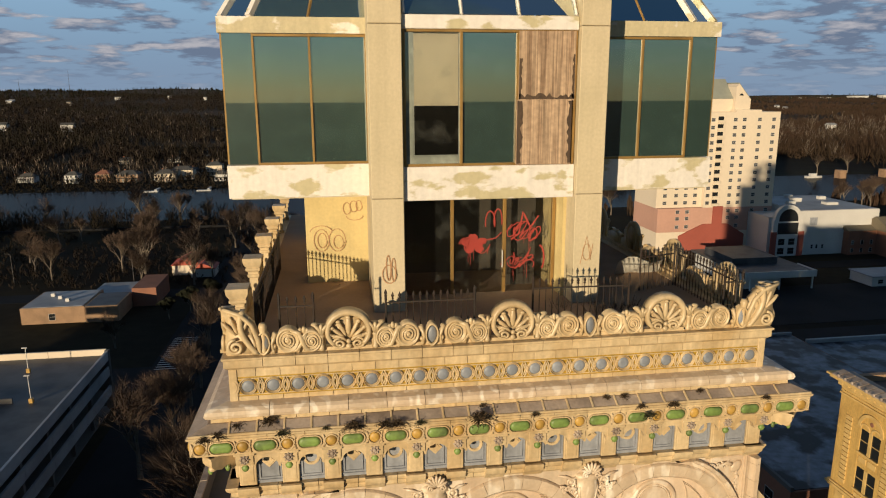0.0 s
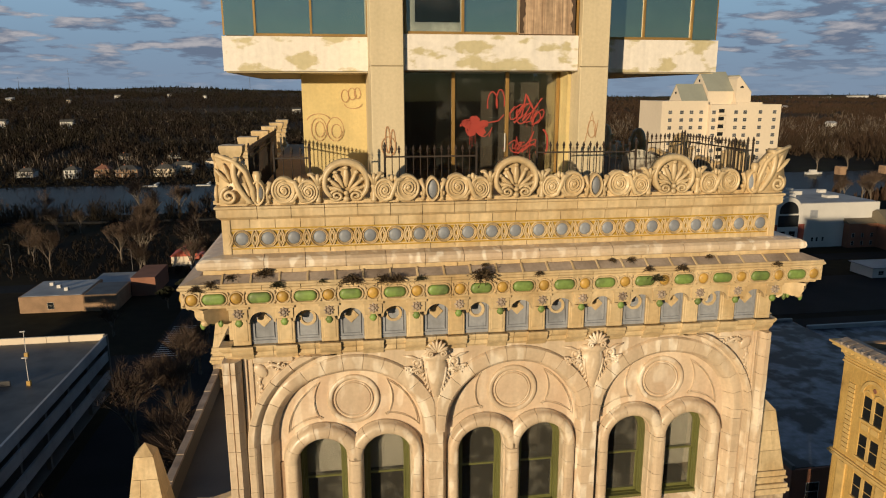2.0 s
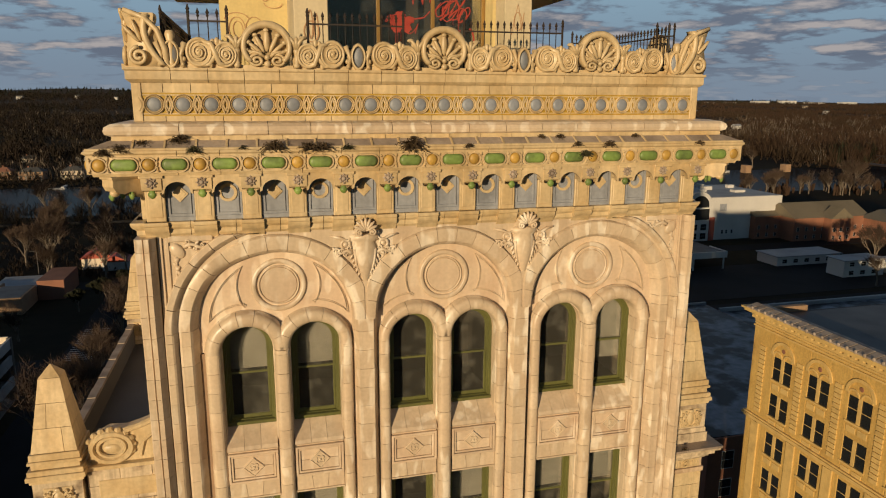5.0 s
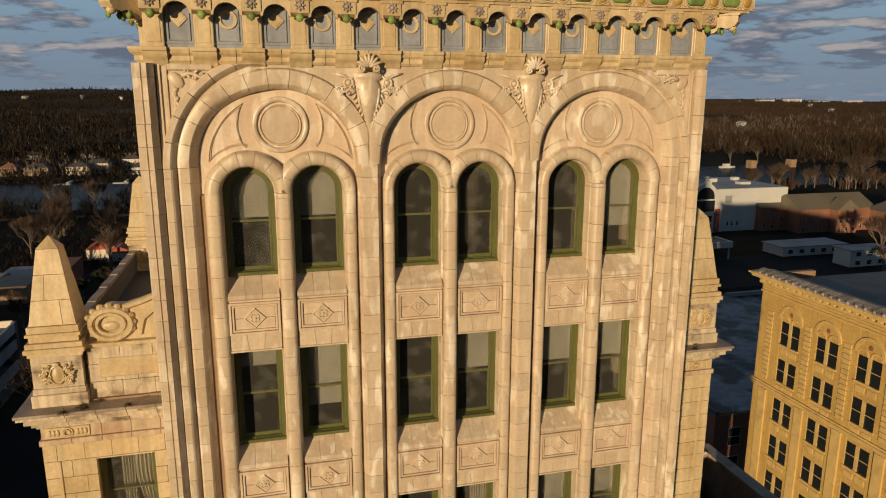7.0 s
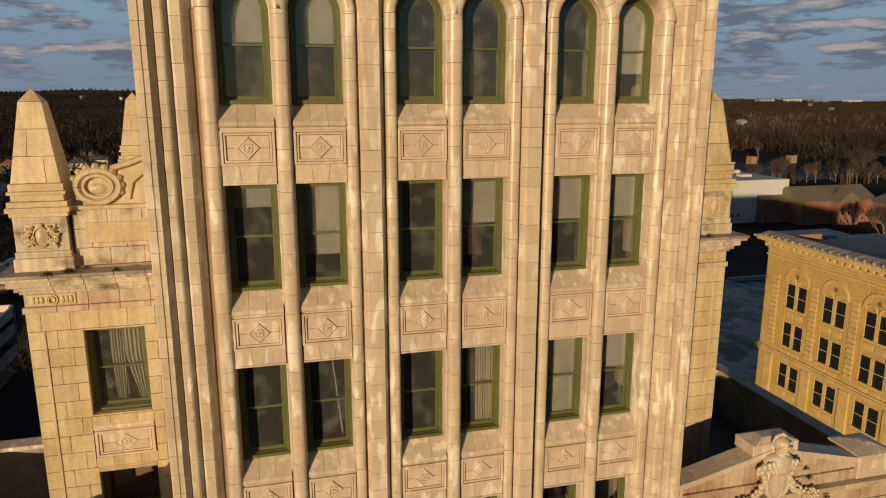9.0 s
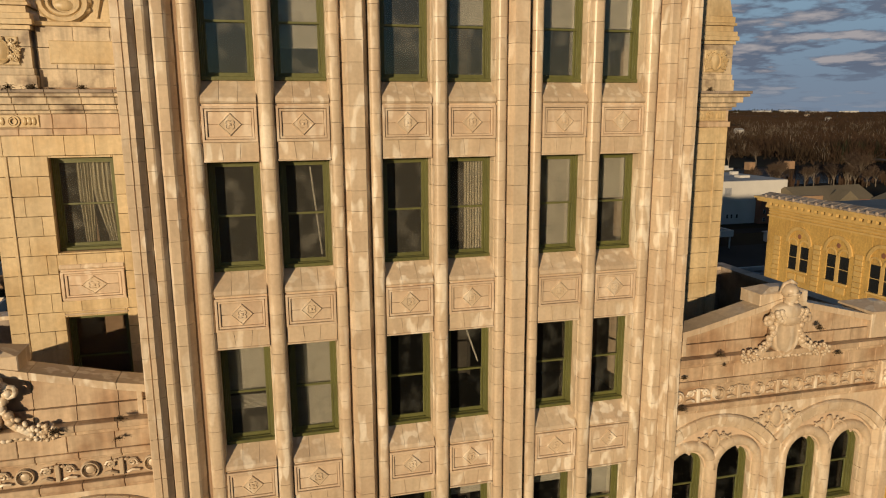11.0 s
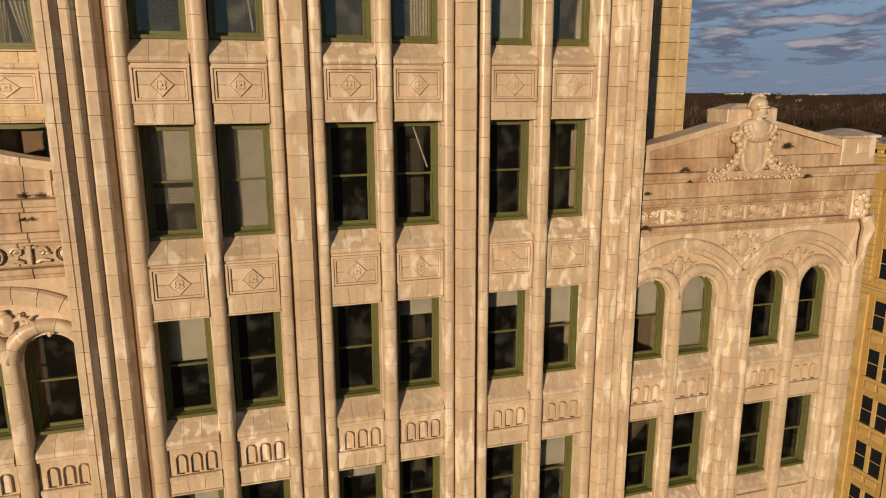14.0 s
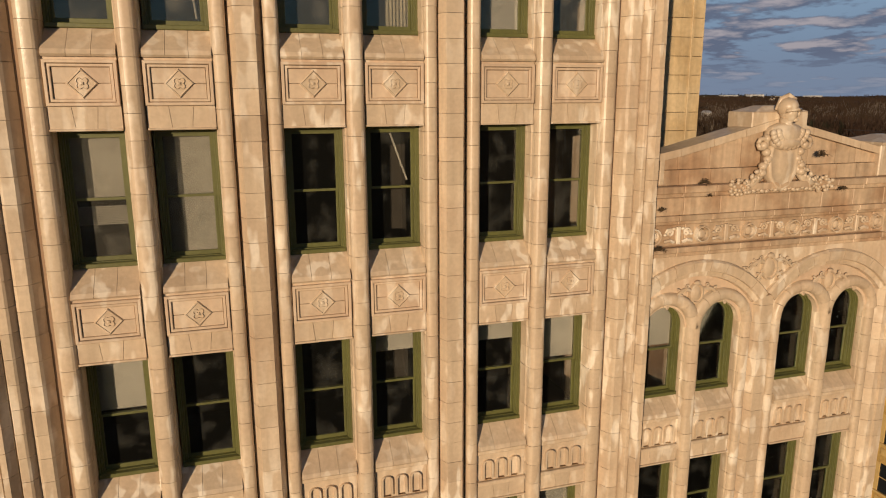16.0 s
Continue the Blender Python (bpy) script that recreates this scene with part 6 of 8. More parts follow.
ves, eye_ = part("oval_frame", v1, TERRA_GOLD, cresting, smooth=True), part("blue_oval", v2, DISC, cresting, "grey-blue glazed oval", smooth=True)


def put(src, x, y=0.0, turn=0.0, sx=1.0, sz=1.0, sy=1.0):
    o = new(src.name.split(".")[0], src.data)
    o.parent = cresting
    o.matrix_basis = Matrix.Translation((x, y, 56.88)) @ Matrix.Rotation(radians(turn), 4, "Z") @ Matrix.Diagonal((sx, sy, sz, 1))
    return o


PX = (-3.40, -0.06, 3.26)
for x in PX:
    put(pal, x, sz=0.86, sx=1.06)
for x in (-5.05, -1.73, 1.60, 5.02):
    put(ves, x); put(eye_, x)
for a, b in ((-5.05, -3.40), (-1.73, -3.40), (-1.73, -0.06), (1.60, -0.06), (1.60, 3.26), (5.02, 3.26)):
    put(scr, (a + 0.27 * (1 if b > a else -1) + b - 0.55 * (1 if b > a else -1)) / 2, sx=(1 if b > a else -1) * 1.0, sz=1.12)
FLANK = (1.3, 2.75)                        # first post and spacing along the flanks
# acroteria at the corners: half palmettes that flare outwards
for s in (-1, 1):
    bm = bmesh.new()
    rings = []
    for i in range(14):
        q = i / 13
        x, z = -0.34 + 0.20 * q + 0.46 * q ** 3, 0.06 + 0.86 * q
        x, z = 0.30 - 0.62 * math.sin(q * 1.5) * (1 - 0.35 * q) + 0.16 * q, 0.02 + 0.86 * q
        rings.append([(x + d, y, z) for d, y in ((-0.05, -0.14), (0.05, -0.14), (0.05, 0.12), (-0.05, 0.12))])
    loft(bm, rings)
    pts = [(-0.30, 0.0), (0.36, 0.0), (0.34, 0.35), (0.26, 0.62), (0.10, 0.80), (-0.20, 0.92), (-0.34, 0.92), (-0.24, 0.6), (-0.30, 0.3)]
    prism(bm, pts, -0.03, 0.12)
    tube(bm, spiral(-0.10, 0.17, 0.16, 1.7, radians(90), 1, -0.10), 0.036, 6)
    for i, t in enumerate((-35, -12, 12, 34)):
        a = radians(t - 8)
        ball(bm, (-0.02 + math.sin(a) * 0.28, -0.07, 0.36 + math.cos(a) * 0.26), (0.04, 0.05, 0.2), Matrix.Rotation(a, 4, "Y"), 7, 6)
    tube(bm, [(0.36, -0.06, 0.0), (0.33, -0.11, 0.3), (0.22, -0.12, 0.62), (0.02, -0.11, 0.82), (-0.30, -0.10, 0.94)], [0.05, 0.055, 0.05, 0.05, 0.04], 6)
    turned(bm, [(0.05, 0.0), (0.06, 0.08), (0.045, 0.12), (0.05, 0.38), (0.09, 0.55), (0.06, 0.62)], 0.42, -0.05, 8)
    o = part("acroterion", mirror_x(bm, -s), TERRA_GOLD, cresting, smooth=True)
    o.location = (s * 5.47, 0.0, 56.88)
    o2 = new("acroterion", o.data); o2.parent = cresting
    o2.matrix_basis = Matrix.Translation((s * 5.72, 0.28, 56.88)) @ Matrix.Rotation(radians(90 * s), 4, "Z") @ Matrix.Diagonal((-1, 1, 1, 1))
    post = None
    for k in range(6):
        y = FLANK[0] + FLANK[1] * k
        if s > 0:
            put(pal, s * 5.75, y + 0.5, 90 * s, sy=0.6)
        elif post is None:
            post = loft(bmesh.new(), [[(u * q * 0.72, v * q, z) for u, v in ((-1, -0.8), (1, -0.8), (1, 0.8), (-1, 0.8))] for z, q in
                        ((0.0, 0.20), (0.10, 0.20), (0.12, 0.15), (0.50, 0.14), (0.52, 0.19), (0.58, 0.20), (0.60, 0.17), (0.66, 0.18), (0.70, 0.24), (0.75, 0.25), (0.77, 0.22), (0.88, 0.30), (0.96, 0.32), (1.02, 0.32))])
            post = part("parapet_post", post, TERRA_GOLD, cresting, "square post with a flared moulded cap").data
            bpy.data.objects[[o.name for o in cresting.children if o.data == post][0]].location = (s * 5.66, y, 56.88)
        else:
            part("parapet_post", post, None, cresting).location = (s * 5.66, y, 56.88)
        if k < 5:
            for q in (0.3, 0.7):
                put(scr, s * 5.75, y + FLANK[1] * q, 90 * s, sx=1.1 if q < 0.5 else -1.1, sy=0.6)
    part("base_strip", box(bmesh.new(), s * 5.75 - 0.16, s * 5.75 + 0.02, 0.16, 16.0, 56.86, 56.93), TERRA_GOLD, cresting)
for o in (pal, scr, ves, eye_):
    bpy.data.objects.remove(o)

# urn-shaped capitals with shells in the spandrels of the arches
for c in (-1.6925, 1.6925):
    bm = bmesh.new()
    loft(bm, [[(c + w * math.cos(math.pi + math.pi * i / 10), -0.08 + 0.7 * d * math.sin(math.pi + math.pi * i / 10), z) for i in range(11)] for w, d, z in
              ((0.02, 0.02, 52.68), (0.08, 0.10, 52.80), (0.16, 0.17, 53.05), (0.23, 0.20, 53.30), (0.25, 0.20, 53.46), (0.21, 0.18, 53.56), (0.29, 0.22, 53.60), (0.30, 0.23, 53.68), (0.22, 0.2, 53.72), (0.0, 0.0, 53.73))], closed=False)
    for k in (0, 4):
        a = math.pi + math.pi * (k + 0.5) / 5
        tube(bm, [(c + 0.10 * math.cos(a), -0.08 + 0.11 * math.sin(a), 52.86), (c + 0.19 * math.cos(a), -0.08 + 0.19 * math.sin(a), 53.15), (c + 0.22 * math.cos(a), -0.08 + 0.22 * math.sin(a), 53.42)], [0.012, 0.03, 0.035], 5)
    for t in (-66, -44, -22, 0, 22, 44, 66):                # shell
        a = radians(t)
        ball(bm, (c + math.sin(a) * 0.13, -0.30, 53.80 + math.cos(a) * 0.15), (0.036, 0.05, 0.13), Matrix.Rotation(a, 4, "Y"), 7, 6)
    for s in (-1, 1):
        tube(bm, spiral(c + s * 0.13, 53.78, 0.07, 1.4, radians(90), -s, -0.30), 0.024, 5)
        tube(bm, [(c + s * 0.26, -0.12, 53.66), (c + s * 0.34, -0.12, 53.58), (c + s * 0.5, -0.11, 53.66), (c + s * 0.68, -0.1, 53.70)], [0.02, 0.03, 0.035, 0.015], 5)
        bm2 = [(c + s * 0.38 + 0.085 * math.cos(2 * math.pi * i / 14), -0.11, 53.52 + 0.085 * math.sin(2 * math.pi * i / 14)) for i in range(15)]
        tube(bm, bm2, 0.03, 5)
        ball(bm, (c + s * 0.38, -0.1, 53.52), (0.06, 0.05, 0.06), None, 7, 5)
        scrollwork(bm, c + s * 0.26, -0.10, 53.34, s, 0.34, -0.35)
        for i in range(6):
            ball(bm, (c + s * (0.30 - 0.035 * i), -0.11, 53.36 - 0.09 * i), (0.03, 0.045, 0.075), Matrix.Rotation(-s * 0.5, 4, "Y"), 6, 5)
    part("urn_capital", bm, TERRA, tower, "leafy urn capital under a shell", smooth=True)
for s in (-1, 1):                                            # leaf panels in the outer corners
    bm = bmesh.new()
    x = s * 5.18
    ball(bm, (x + s * 0.02, -0.09, 53.55), (0.12, 0.05, 0.17), Matrix.Rotation(s * 0.7, 4, "Y"))
    scrollwork(bm, x - s * 0.10, -0.09, 53.62, -s, 0.52, -0.05)
    for i in range(9):
        ball(bm, (x + s * (0.04 + 0.03 * math.sin(1.7 * i)), -0.09, 53.38 - 0.085 * i), (0.05 - 0.003 * i, 0.045, 0.065), Matrix.Rotation(0.7 * (-1) ** i, 4, "Y"), 6, 5)
    tube(bm, [(x + s * 0.04, -0.10, 53.45), (x + s * 0.06, -0.10, 53.1), (x + s * 0.03, -0.10, 52.7)], [0.03, 0.025, 0.012], 5)
    part("leaf_relief", bm, TERRA, tower, smooth=True)
    part("corner_moulding", soft_box(bmesh.new(), min(s * 5.34, s * 4.55), max(s * 5.34, s * 4.55), -0.14, 0.1, 53.72, 53.84, 0.02), TERRA, tower)

# ---- the concrete and glass rooftop pavilion ----
pav = thing("rooftop_pavilion", "derelict concrete and tinted glass rooftop pavilion with peeling paint", "pavilion")
Z0, ZB, ZT, ZE = 56.45, 59.42, 60.22, 63.18
for s, x0, x1 in ((-1, -2.76, -2.03), (1, 2.03, 2.70)):
    for z0, z1 in ((Z0, 59.5), (59.51, 63.3), (63.31, 67.5)):
        part("column", soft_box(bmesh.new(), x0, x1, 2.35, 5.6, z0, z1, 0.015), CONCRETE, pav, "pale cast concrete column")


def bay_outline(s, ins=0.0):
    xi, xo, xc = 2.73, 6.05 - ins, 5.33
    return [(s * xi, 3.55 + ins), (s * xc, 3.55 + ins), (s * xo, 3.57 + ins), (s * xo, 12.0), (s * xi, 12.0)]


for s in (-1, 1):
    for z0, z1, ins, mat, nm in ((ZB, ZT - 0.02, 0.0, WHITE_PEEL, "lower_band"), (ZE, ZE + 0.36, -0.02, WORN_PAINT, "upper_band")):
        part(nm, column(bmesh.new(), bay_outline(s, ins), z0, z1), mat, pav, "white band with peeling paint")
    part("soffit", column(bmesh.new(), bay_outline(s, 0.05), ZB - 0.03, ZB - 0.005), CONCRETE, pav)
    o = bay_outline(s, 0.06)
    xs = [(s * 2.75, s * 4.02), (s * 4.07, s * 5.28)]
    for a, b in xs:
        pn = part("glass_panel", box(bmesh.new(), min(a, b), max(a, b), 3.60, 3.615, ZT, ZE), PANE_BLUE, pav, "tinted glass panel")
        pn.visible_shadow = False
    bm = loft(bmesh.new(), [[(o[1][0], o[1][1], z), (o[2][0], o[2][1], z), (o[2][0], o[2][1] + 0.015, z), (o[1][0], o[1][1] + 0.015, z)] for z in (ZT, ZE)])
    pn = part("glass_panel", bm, PANE_BLUE, pav, "tinted corner glass panel")
    pn.visible_shadow = False
    for k in range(4):
        y0 = 3.70 + k * 2.08
        pn = part("glass_panel", box(bmesh.new(), s * 5.98 - 0.007, s * 5.98 + 0.007, y0, y0 + 2.0, ZT, ZE), PANE_BLUE, pav)
        pn.visible_shadow = False
        part("mullion", box(bmesh.new(), s * 6.0 - 0.03, s * 6.0 + 0.03, y0 - 0.05, y0, ZT, ZE), BRONZE, pav)
    for x in (2.755, 4.045, 5.305):
        part("mullion", soft_box(bmesh.new(), s * x - 0.025, s * x + 0.025, 3.55, 3.64, ZT - 0.02, ZE, 0.005), BRONZE, pav, "rusty bronze mullion")
    for z in (ZT, ZE - 0.05):
        part("rail", soft_box(bmesh.new(), min(s * 2.75, s * 5.3), max(s * 2.75, s * 5.3), 3.545, 3.64, z - 0.02, z + 0.04, 0.005), BRONZE, pav)
    # sloping glass roof above the upper band
    e0, e1 = ZE + 0.36, ZE + 3.0
    base = [(s * 2.73, 3.6), (s * 5.35, 3.6), (s * 6.0, 3.8), (s * 6.0, 12.0)]
    top = [(s * 2.73, 5.2), (s * 4.2, 5.2), (s * 4.6, 5.6), (s * 4.6, 11.0)]
    rib = lambda a, b, r: tube(bmesh.new(), [a, b], r, 4)
    for i in range(3):
        pn = part("sloping_pane", loft(bmesh.new(), [[(*base[i], e0), (*base[i + 1], e0)], [(*top[i], e1), (*top[i + 1], e1)]], closed=False), PANE_BLUE, pav)
        pn.visible_shadow = False
    for i in (1, 2):
        part("roof_rib", rib((*base[i], e0), (*top[i], e1), 0.10), WHITE_PEEL, pav, "white roof rib with peeling paint")
    xm = s * 4.05
    part("roof_rib", rib((xm, 3.6, e0), (s * 3.5, 5.2, e1), 0.035), BRONZE, pav)
    part("pavilion_roof", prism(bmesh.new(), [(s * 2.7, e1), (s * 4.7, e1), (s * 4.7, e1 + 0.2), (s * 2.7, e1 + 0.2)], 5.1, 11.2), CONCRETE, pav)
    # base walls under the overhang
    x1 = -4.40 if s < 0 else 3.72
    part("base_wall", soft_box(bmesh.new(), min(s * 2.6, x1), max(s * 2.6, x1), 5.23, 11.0, Z0, ZB, 0.01), STUCCO, pav, "yellow stucco wall with spray scribbles")
    part("upper_floor", box(bmesh.new(), min(s * 2.75, s * 5.9), max(s * 2.75, s * 5.9), 4.5, 11.9, ZB + 0.1, ZB + 0.3), ROOM, pav)
    part("back_room_wall", box(bmesh.new(), min(s * 2.75, s * 5.9), max(s * 2.75, s * 5.9), 8.5, 8.7, ZB + 0.3, ZE + 2), ROOM, pav)
# middle bay
part("lower_band", soft_box(bmesh.new(), -2.02, 2.02, 2.50, 5.0, ZB, ZT - 0.02, 0.015), WHITE_PEEL, pav, "white band with peeling paint")
part("upper_band", soft_box(bmesh.new(), -2.02, 2.02, 2.50, 5.0, ZE + 0.04, ZE + 0.34, 0.015), WHITE_PEEL, pav, "white band with peeling paint")
for a, b in ((-1.95, -0.70), (-0.65, 0.62)):
    pn = part("glass_panel", box(bmesh.new(), a, b, 2.62, 2.635, ZT, ZE + 0.03), PANE_BLUE if a > -1 else PANE, pav, "clear glass panel with clouded edges" if a < -1 else "tinted glass panel")
    pn.visible_shadow = False
for x in (-1.97, -0.675, 0.63, 1.98):
    part("mullion", soft_box(bmesh.new(), x - 0.03, x + 0.03, 2.54, 2.68, ZT - 0.02, ZE + 0.04, 0.005), BRONZE, pav)
for z in (ZT, ZE):
    part("rail", soft_box(bmesh.new(), -2.0, 2.0, 2.55, 2.68, z - 0.02, z + 0.04, 0.005), BRONZE, pav)
part("roller_blind", box(bmesh.new(), -1.75, -0.72, 2.72, 2.735, 61.56, ZE), CURTAIN, pav, "half-drawn cream blind")
for z0, z1, x0, x1 in ((61.66, ZE + 0.02, 0.64, 1.97), (60.215, 61.69, 0.60, 1.90)):
    part("plywood_board", soft_box(bmesh.new(), x0, x1, 2.47 if z0 < 61 else 2.53, 2.56, z0, z1, 0.004), PLYWOOD, pav, "weathered plywood board closing the window")
rot = random.Random(5)
# clouded rim of the clear pane, and the rotten edges of the boards
rim = lambda q, z0: [(-1.945 + 0.20 * q, z0 + 0.24 * q), (-0.705 - 0.03 * q, z0 + 0.24 * q), (-0.705 - 0.03 * q, ZE - 0.03 * q), (-1.945 + 0.20 * q, ZE - 0.03 * q)]
for k in range(4):
    o = part("clouded_rim", loft(bmesh.new(), [[(x, 2.612 - 0.001 * k, z) for x, z in rim(q, ZT)] for q in (0.0, 1.0 - 0.2 * k)], caps=False), PANE_CLOUD, pav)
    o.visible_shadow = False
for x0, x1, z0, z1, w in ((0.605, 0.605, 60.24, 61.66, 0.13), (1.895, 1.895, 60.24, 61.66, -0.11), (0.65, 0.65, 61.70, 62.6, 0.07), (1.955, 1.955, 61.70, 62.7, -0.06)):
    edge_pts = [(x0, z0), (x1, z1)] + [(x0 + w * rot.uniform(0.45, 1.1), z1 + (z0 - z1) * i / 14) for i in range(15)]
    part("rotten_edge", prism(bmesh.new(), edge_pts, 2.464 if z0 < 61 else 2.524, 2.50 if z0 < 61 else 2.55), ROTTEN, pav)
edge_pts = [(0.65, 61.70), (1.96, 61.70)] + [(1.96 - 1.31 * i / 20, 61.70 + rot.uniform(0.03, 0.14)) for i in range(21)]
part("rotten_edge", prism(bmesh.new(), edge_pts, 2.524, 2.55), ROTTEN, pav)
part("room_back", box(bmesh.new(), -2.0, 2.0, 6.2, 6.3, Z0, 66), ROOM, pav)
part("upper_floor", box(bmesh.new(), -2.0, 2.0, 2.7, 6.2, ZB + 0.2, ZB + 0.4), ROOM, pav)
pn = part("sloping_pane", loft(bmesh.new(), [[(-2.0, 2.6, ZE + 0.36), (2.0, 2.6, ZE + 0.36)], [(-2.0, 4.6, ZE + 3.4), (2.0, 4.6, ZE + 3.4)]], closed=False), PANE_BLUE, pav)
pn.visible_shadow = False
for x in (-1.97, -0.67, 0.64, 1.97):
    part("roof_rib", tube(bmesh.new(), [(x, 2.55, ZE + 0.36), (x, 4.55, ZE + 3.4)], 0.035, 4), WHITE_PEEL, pav)
part("pavilion_roof", box(bmesh.new(), -2.1, 2.1, 4.5, 9, ZE + 3.35, ZE + 3.5), CONCRETE, pav)
# entrance under the middle bay
for a, b in ((-2.0, -0.76), (-0.68, 0.58), (0.66, 1.86)):
    pn = part("door_pane", box(bmesh.new(), a, b, 3.60, 3.612, Z0 + 0.1, ZB), PANE, pav, "dark glass door pane")
    pn.visible_shadow = False
for x in (-0.72, 0.62, 1.90):
    part("door_post", soft_box(bmesh.new(), x - 0.04, x + 0.04, 3.55, 3.68, Z0, ZB, 0.008), BRONZE, pav, "ochre bronze door post")
part("threshold", soft_box(bmesh.new(), -2.03, 2.03, 3.5, 3.75, Z0, Z0 + 0.1, 0.01), CONCRETE, pav)
part("side_reveal", box(bmesh.new(), 1.95, 2.04, 3.0, 5.6, Z0, ZB), STUCCO, pav)
part("door_pull", tube(bmesh.new(), [(0.56, 3.52, 57.5), (0.56, 3.50, 57.6), (0.56, 3.50, 57.85), (0.56, 3.52, 57.95)], 0.018, 6), WHITE_WALL, pav)
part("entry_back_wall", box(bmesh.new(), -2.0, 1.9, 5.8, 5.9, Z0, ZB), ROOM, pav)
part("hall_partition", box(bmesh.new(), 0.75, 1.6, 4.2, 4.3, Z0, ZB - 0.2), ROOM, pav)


# spray marks: thin lines of paint laid on the surfaces
def spray(name, lines, y, mat, r, label):
    for ln in lines:
        bm = bmesh.new()
        pts = []
        for i in range(len(ln) - 1):
            for q in range(5):
                pts.append(Vector(ln[i]).lerp(Vector(ln[i + 1]), q / 5))
        pts.append(Vector(ln[-1]))
        left = []
        for i, p in enumerate(pts):
            d = (pts[min(i + 1, len(pts) - 1)] - pts[max(i - 1, 0)]).normalized()
            nn = Vector((-d.y, d.x)) * r * random.uniform(0.7, 1.2)
            left.append((p + nn, p - nn))
        vs = [[bm.verts.new((a.x, y - 0.0004 * i, a.y)), bm.verts.new((b.x, y - 0.0004 * i, b.y))] for i, (a, b) in enumerate(left)]
        for a, b in zip(vs, vs[1:]):
            bm.faces.new((a[0], a[1], b[1], b[0]))
        part(name, bm, mat, pav, label)


def splash(cx, cz, r, y, filled):
    """Sprayed paint on glass: a lobed blot with a few flung loops, or loose scribbles alone."""
    if filled:
        bm = bmesh.new()
        n = 72
        ring = [bm.verts.new((cx + r * q * math.cos(a), y, cz + 0.8 * r * q * math.sin(a))) for a, q in
                [(2 * math.pi * i / n, 0.50 + 0.42 * abs(math.sin(2.5 * 2 * math.pi * i / n + 0.6)) ** 0.7 + random.uniform(-0.08, 0.08)) for i in range(n)]]
        c = bm.verts.new((cx, y, cz))
        for i in range(n):
            bm.faces.new((c, ring[i], ring[(i + 1) % n]))
        part("spray_splash", bm, RED, pav, "red spray splash on glass")
    lines = []
    for k in range(4 if filled else 6):
        mx, mz = cx + r * random.uniform(-0.6, 0.6), cz + r * random.uniform(-0.4, 0.4)
        a, w, h = random.uniform(0, 6), r * random.uniform(0.25, 0.6), r * random.uniform(0.2, 0.5)
        lines.append([(mx + w * math.cos(a + t) + 0.12 * r * t * (-1) ** k, mz + h * math.sin(a + 1.3 * t)) for t in [i * 0.5 for i in range(13)]])
    spray("spray_splash", lines, y - 0.002, RED, 0.010 if filled else 0.014, "red spray scribble on glass")
    for k in range(4):
        x = cx + r * random.uniform(-0.5, 0.5)
        part("paint_run", box(bmesh.new(), x - 0.004, x + 0.004, y - 0.003, y - 0.001, cz - r * random.uniform(0.9, 1.5), cz), RED, pav)


loop = lambda cx, cz, rx, rz, a0=0, a1=360, n=14: [(cx + rx * math.cos(radians(a0 + (a1 - a0) * i / n)), cz + rz * math.sin(radians(a0 + (a1 - a0) * i / n))) for i in range(n + 1)]
spray("spray_scribble", [loop(-4.0, 58.0, 0.20, 0.30), loop(-3.98, 58.0, 0.12, 0.2), loop(-3.58, 58.0, 0.22, 0.31), loop(-3.55, 57.95, 0.13, 0.18), loop(-4.0, 58.2, 0.3, 0.2, 170, 20),
      loop(-3.3, 58.85, 0.1, 0.16), loop(-3.12, 58.9, 0.1, 0.15), loop(-2.98, 58.92, 0.08, 0.14), loop(-3.1, 58.65, 0.22, 0.12, 180, 360)], 5.222, BROWN_SPRAY, 0.009, "brown spray scribble")
spray("spray_scribble", [loop(-2.4, 57.75, 0.16, 0.22), loop(-2.42, 57.9, 0.05, 0.3), loop(-2.3, 57.85, 0.05, 0.28)], 2.342, BROWN_SPRAY, 0.012, "faded brown spray scribble")
splash(-0.16, 58.12, 0.36, 3.588, True); splash(1.2, 58.48, 0.42, 3.582, False); splash(1.05, 57.66, 0.40, 3.582, False)
spray("spray_splash", [loop(0.25, 58.65, 0.12, 0.3, 200, -20), loop(0.45, 58.7, 0.1, 0.3, 200, -20), [(0.1, 58.2), (0.4, 58.25), (0.55, 58.4)]], 3.592, RED, 0.016, "thin red spray line on glass")
spray("spray_splash", [[(0.8, 58.2), (1.0, 58.35), (1.1, 58.9), (1.3, 58.5), (1.5, 58.8)],
      loop(1.55, 57.7, 0.12, 0.32, 90, -60)], 3.592, RED, 0.022, "red spray splash on glass")
spray("spray_scribble", [loop(2.35, 58.1, 0.1, 0.2), [(2.2, 57.8), (2.35, 58.5), (2.45, 57.9), (2.5, 58.3)]], 2.342, BROWN_SPRAY, 0.008, "faint spray scribble")
spray("spray_scribble", [loop(3.2, 58.3, 0.16, 0.35), loop(3.45, 58.2, 0.1, 0.3), [(3.0, 57.8), (3.3, 57.95), (3.6, 57.75)], loop(3.3, 57.85, 0.25, 0.15)], 5.222, BROWN_SPRAY, 0.018, "dark spray scribble")


# ---- wrought-iron railings on the terrace ----
def railing(x0, y0, x1, y1, h=1.0):
    t = thing("iron_railing", "rusty black wrought-iron railing with spear tips on the terrace", "railing", "terrace railings")
    L = math.hypot(x1 - x0, y1 - y0)
    ux, uy = (x1 - x0) / L, (y1 - y0) / L
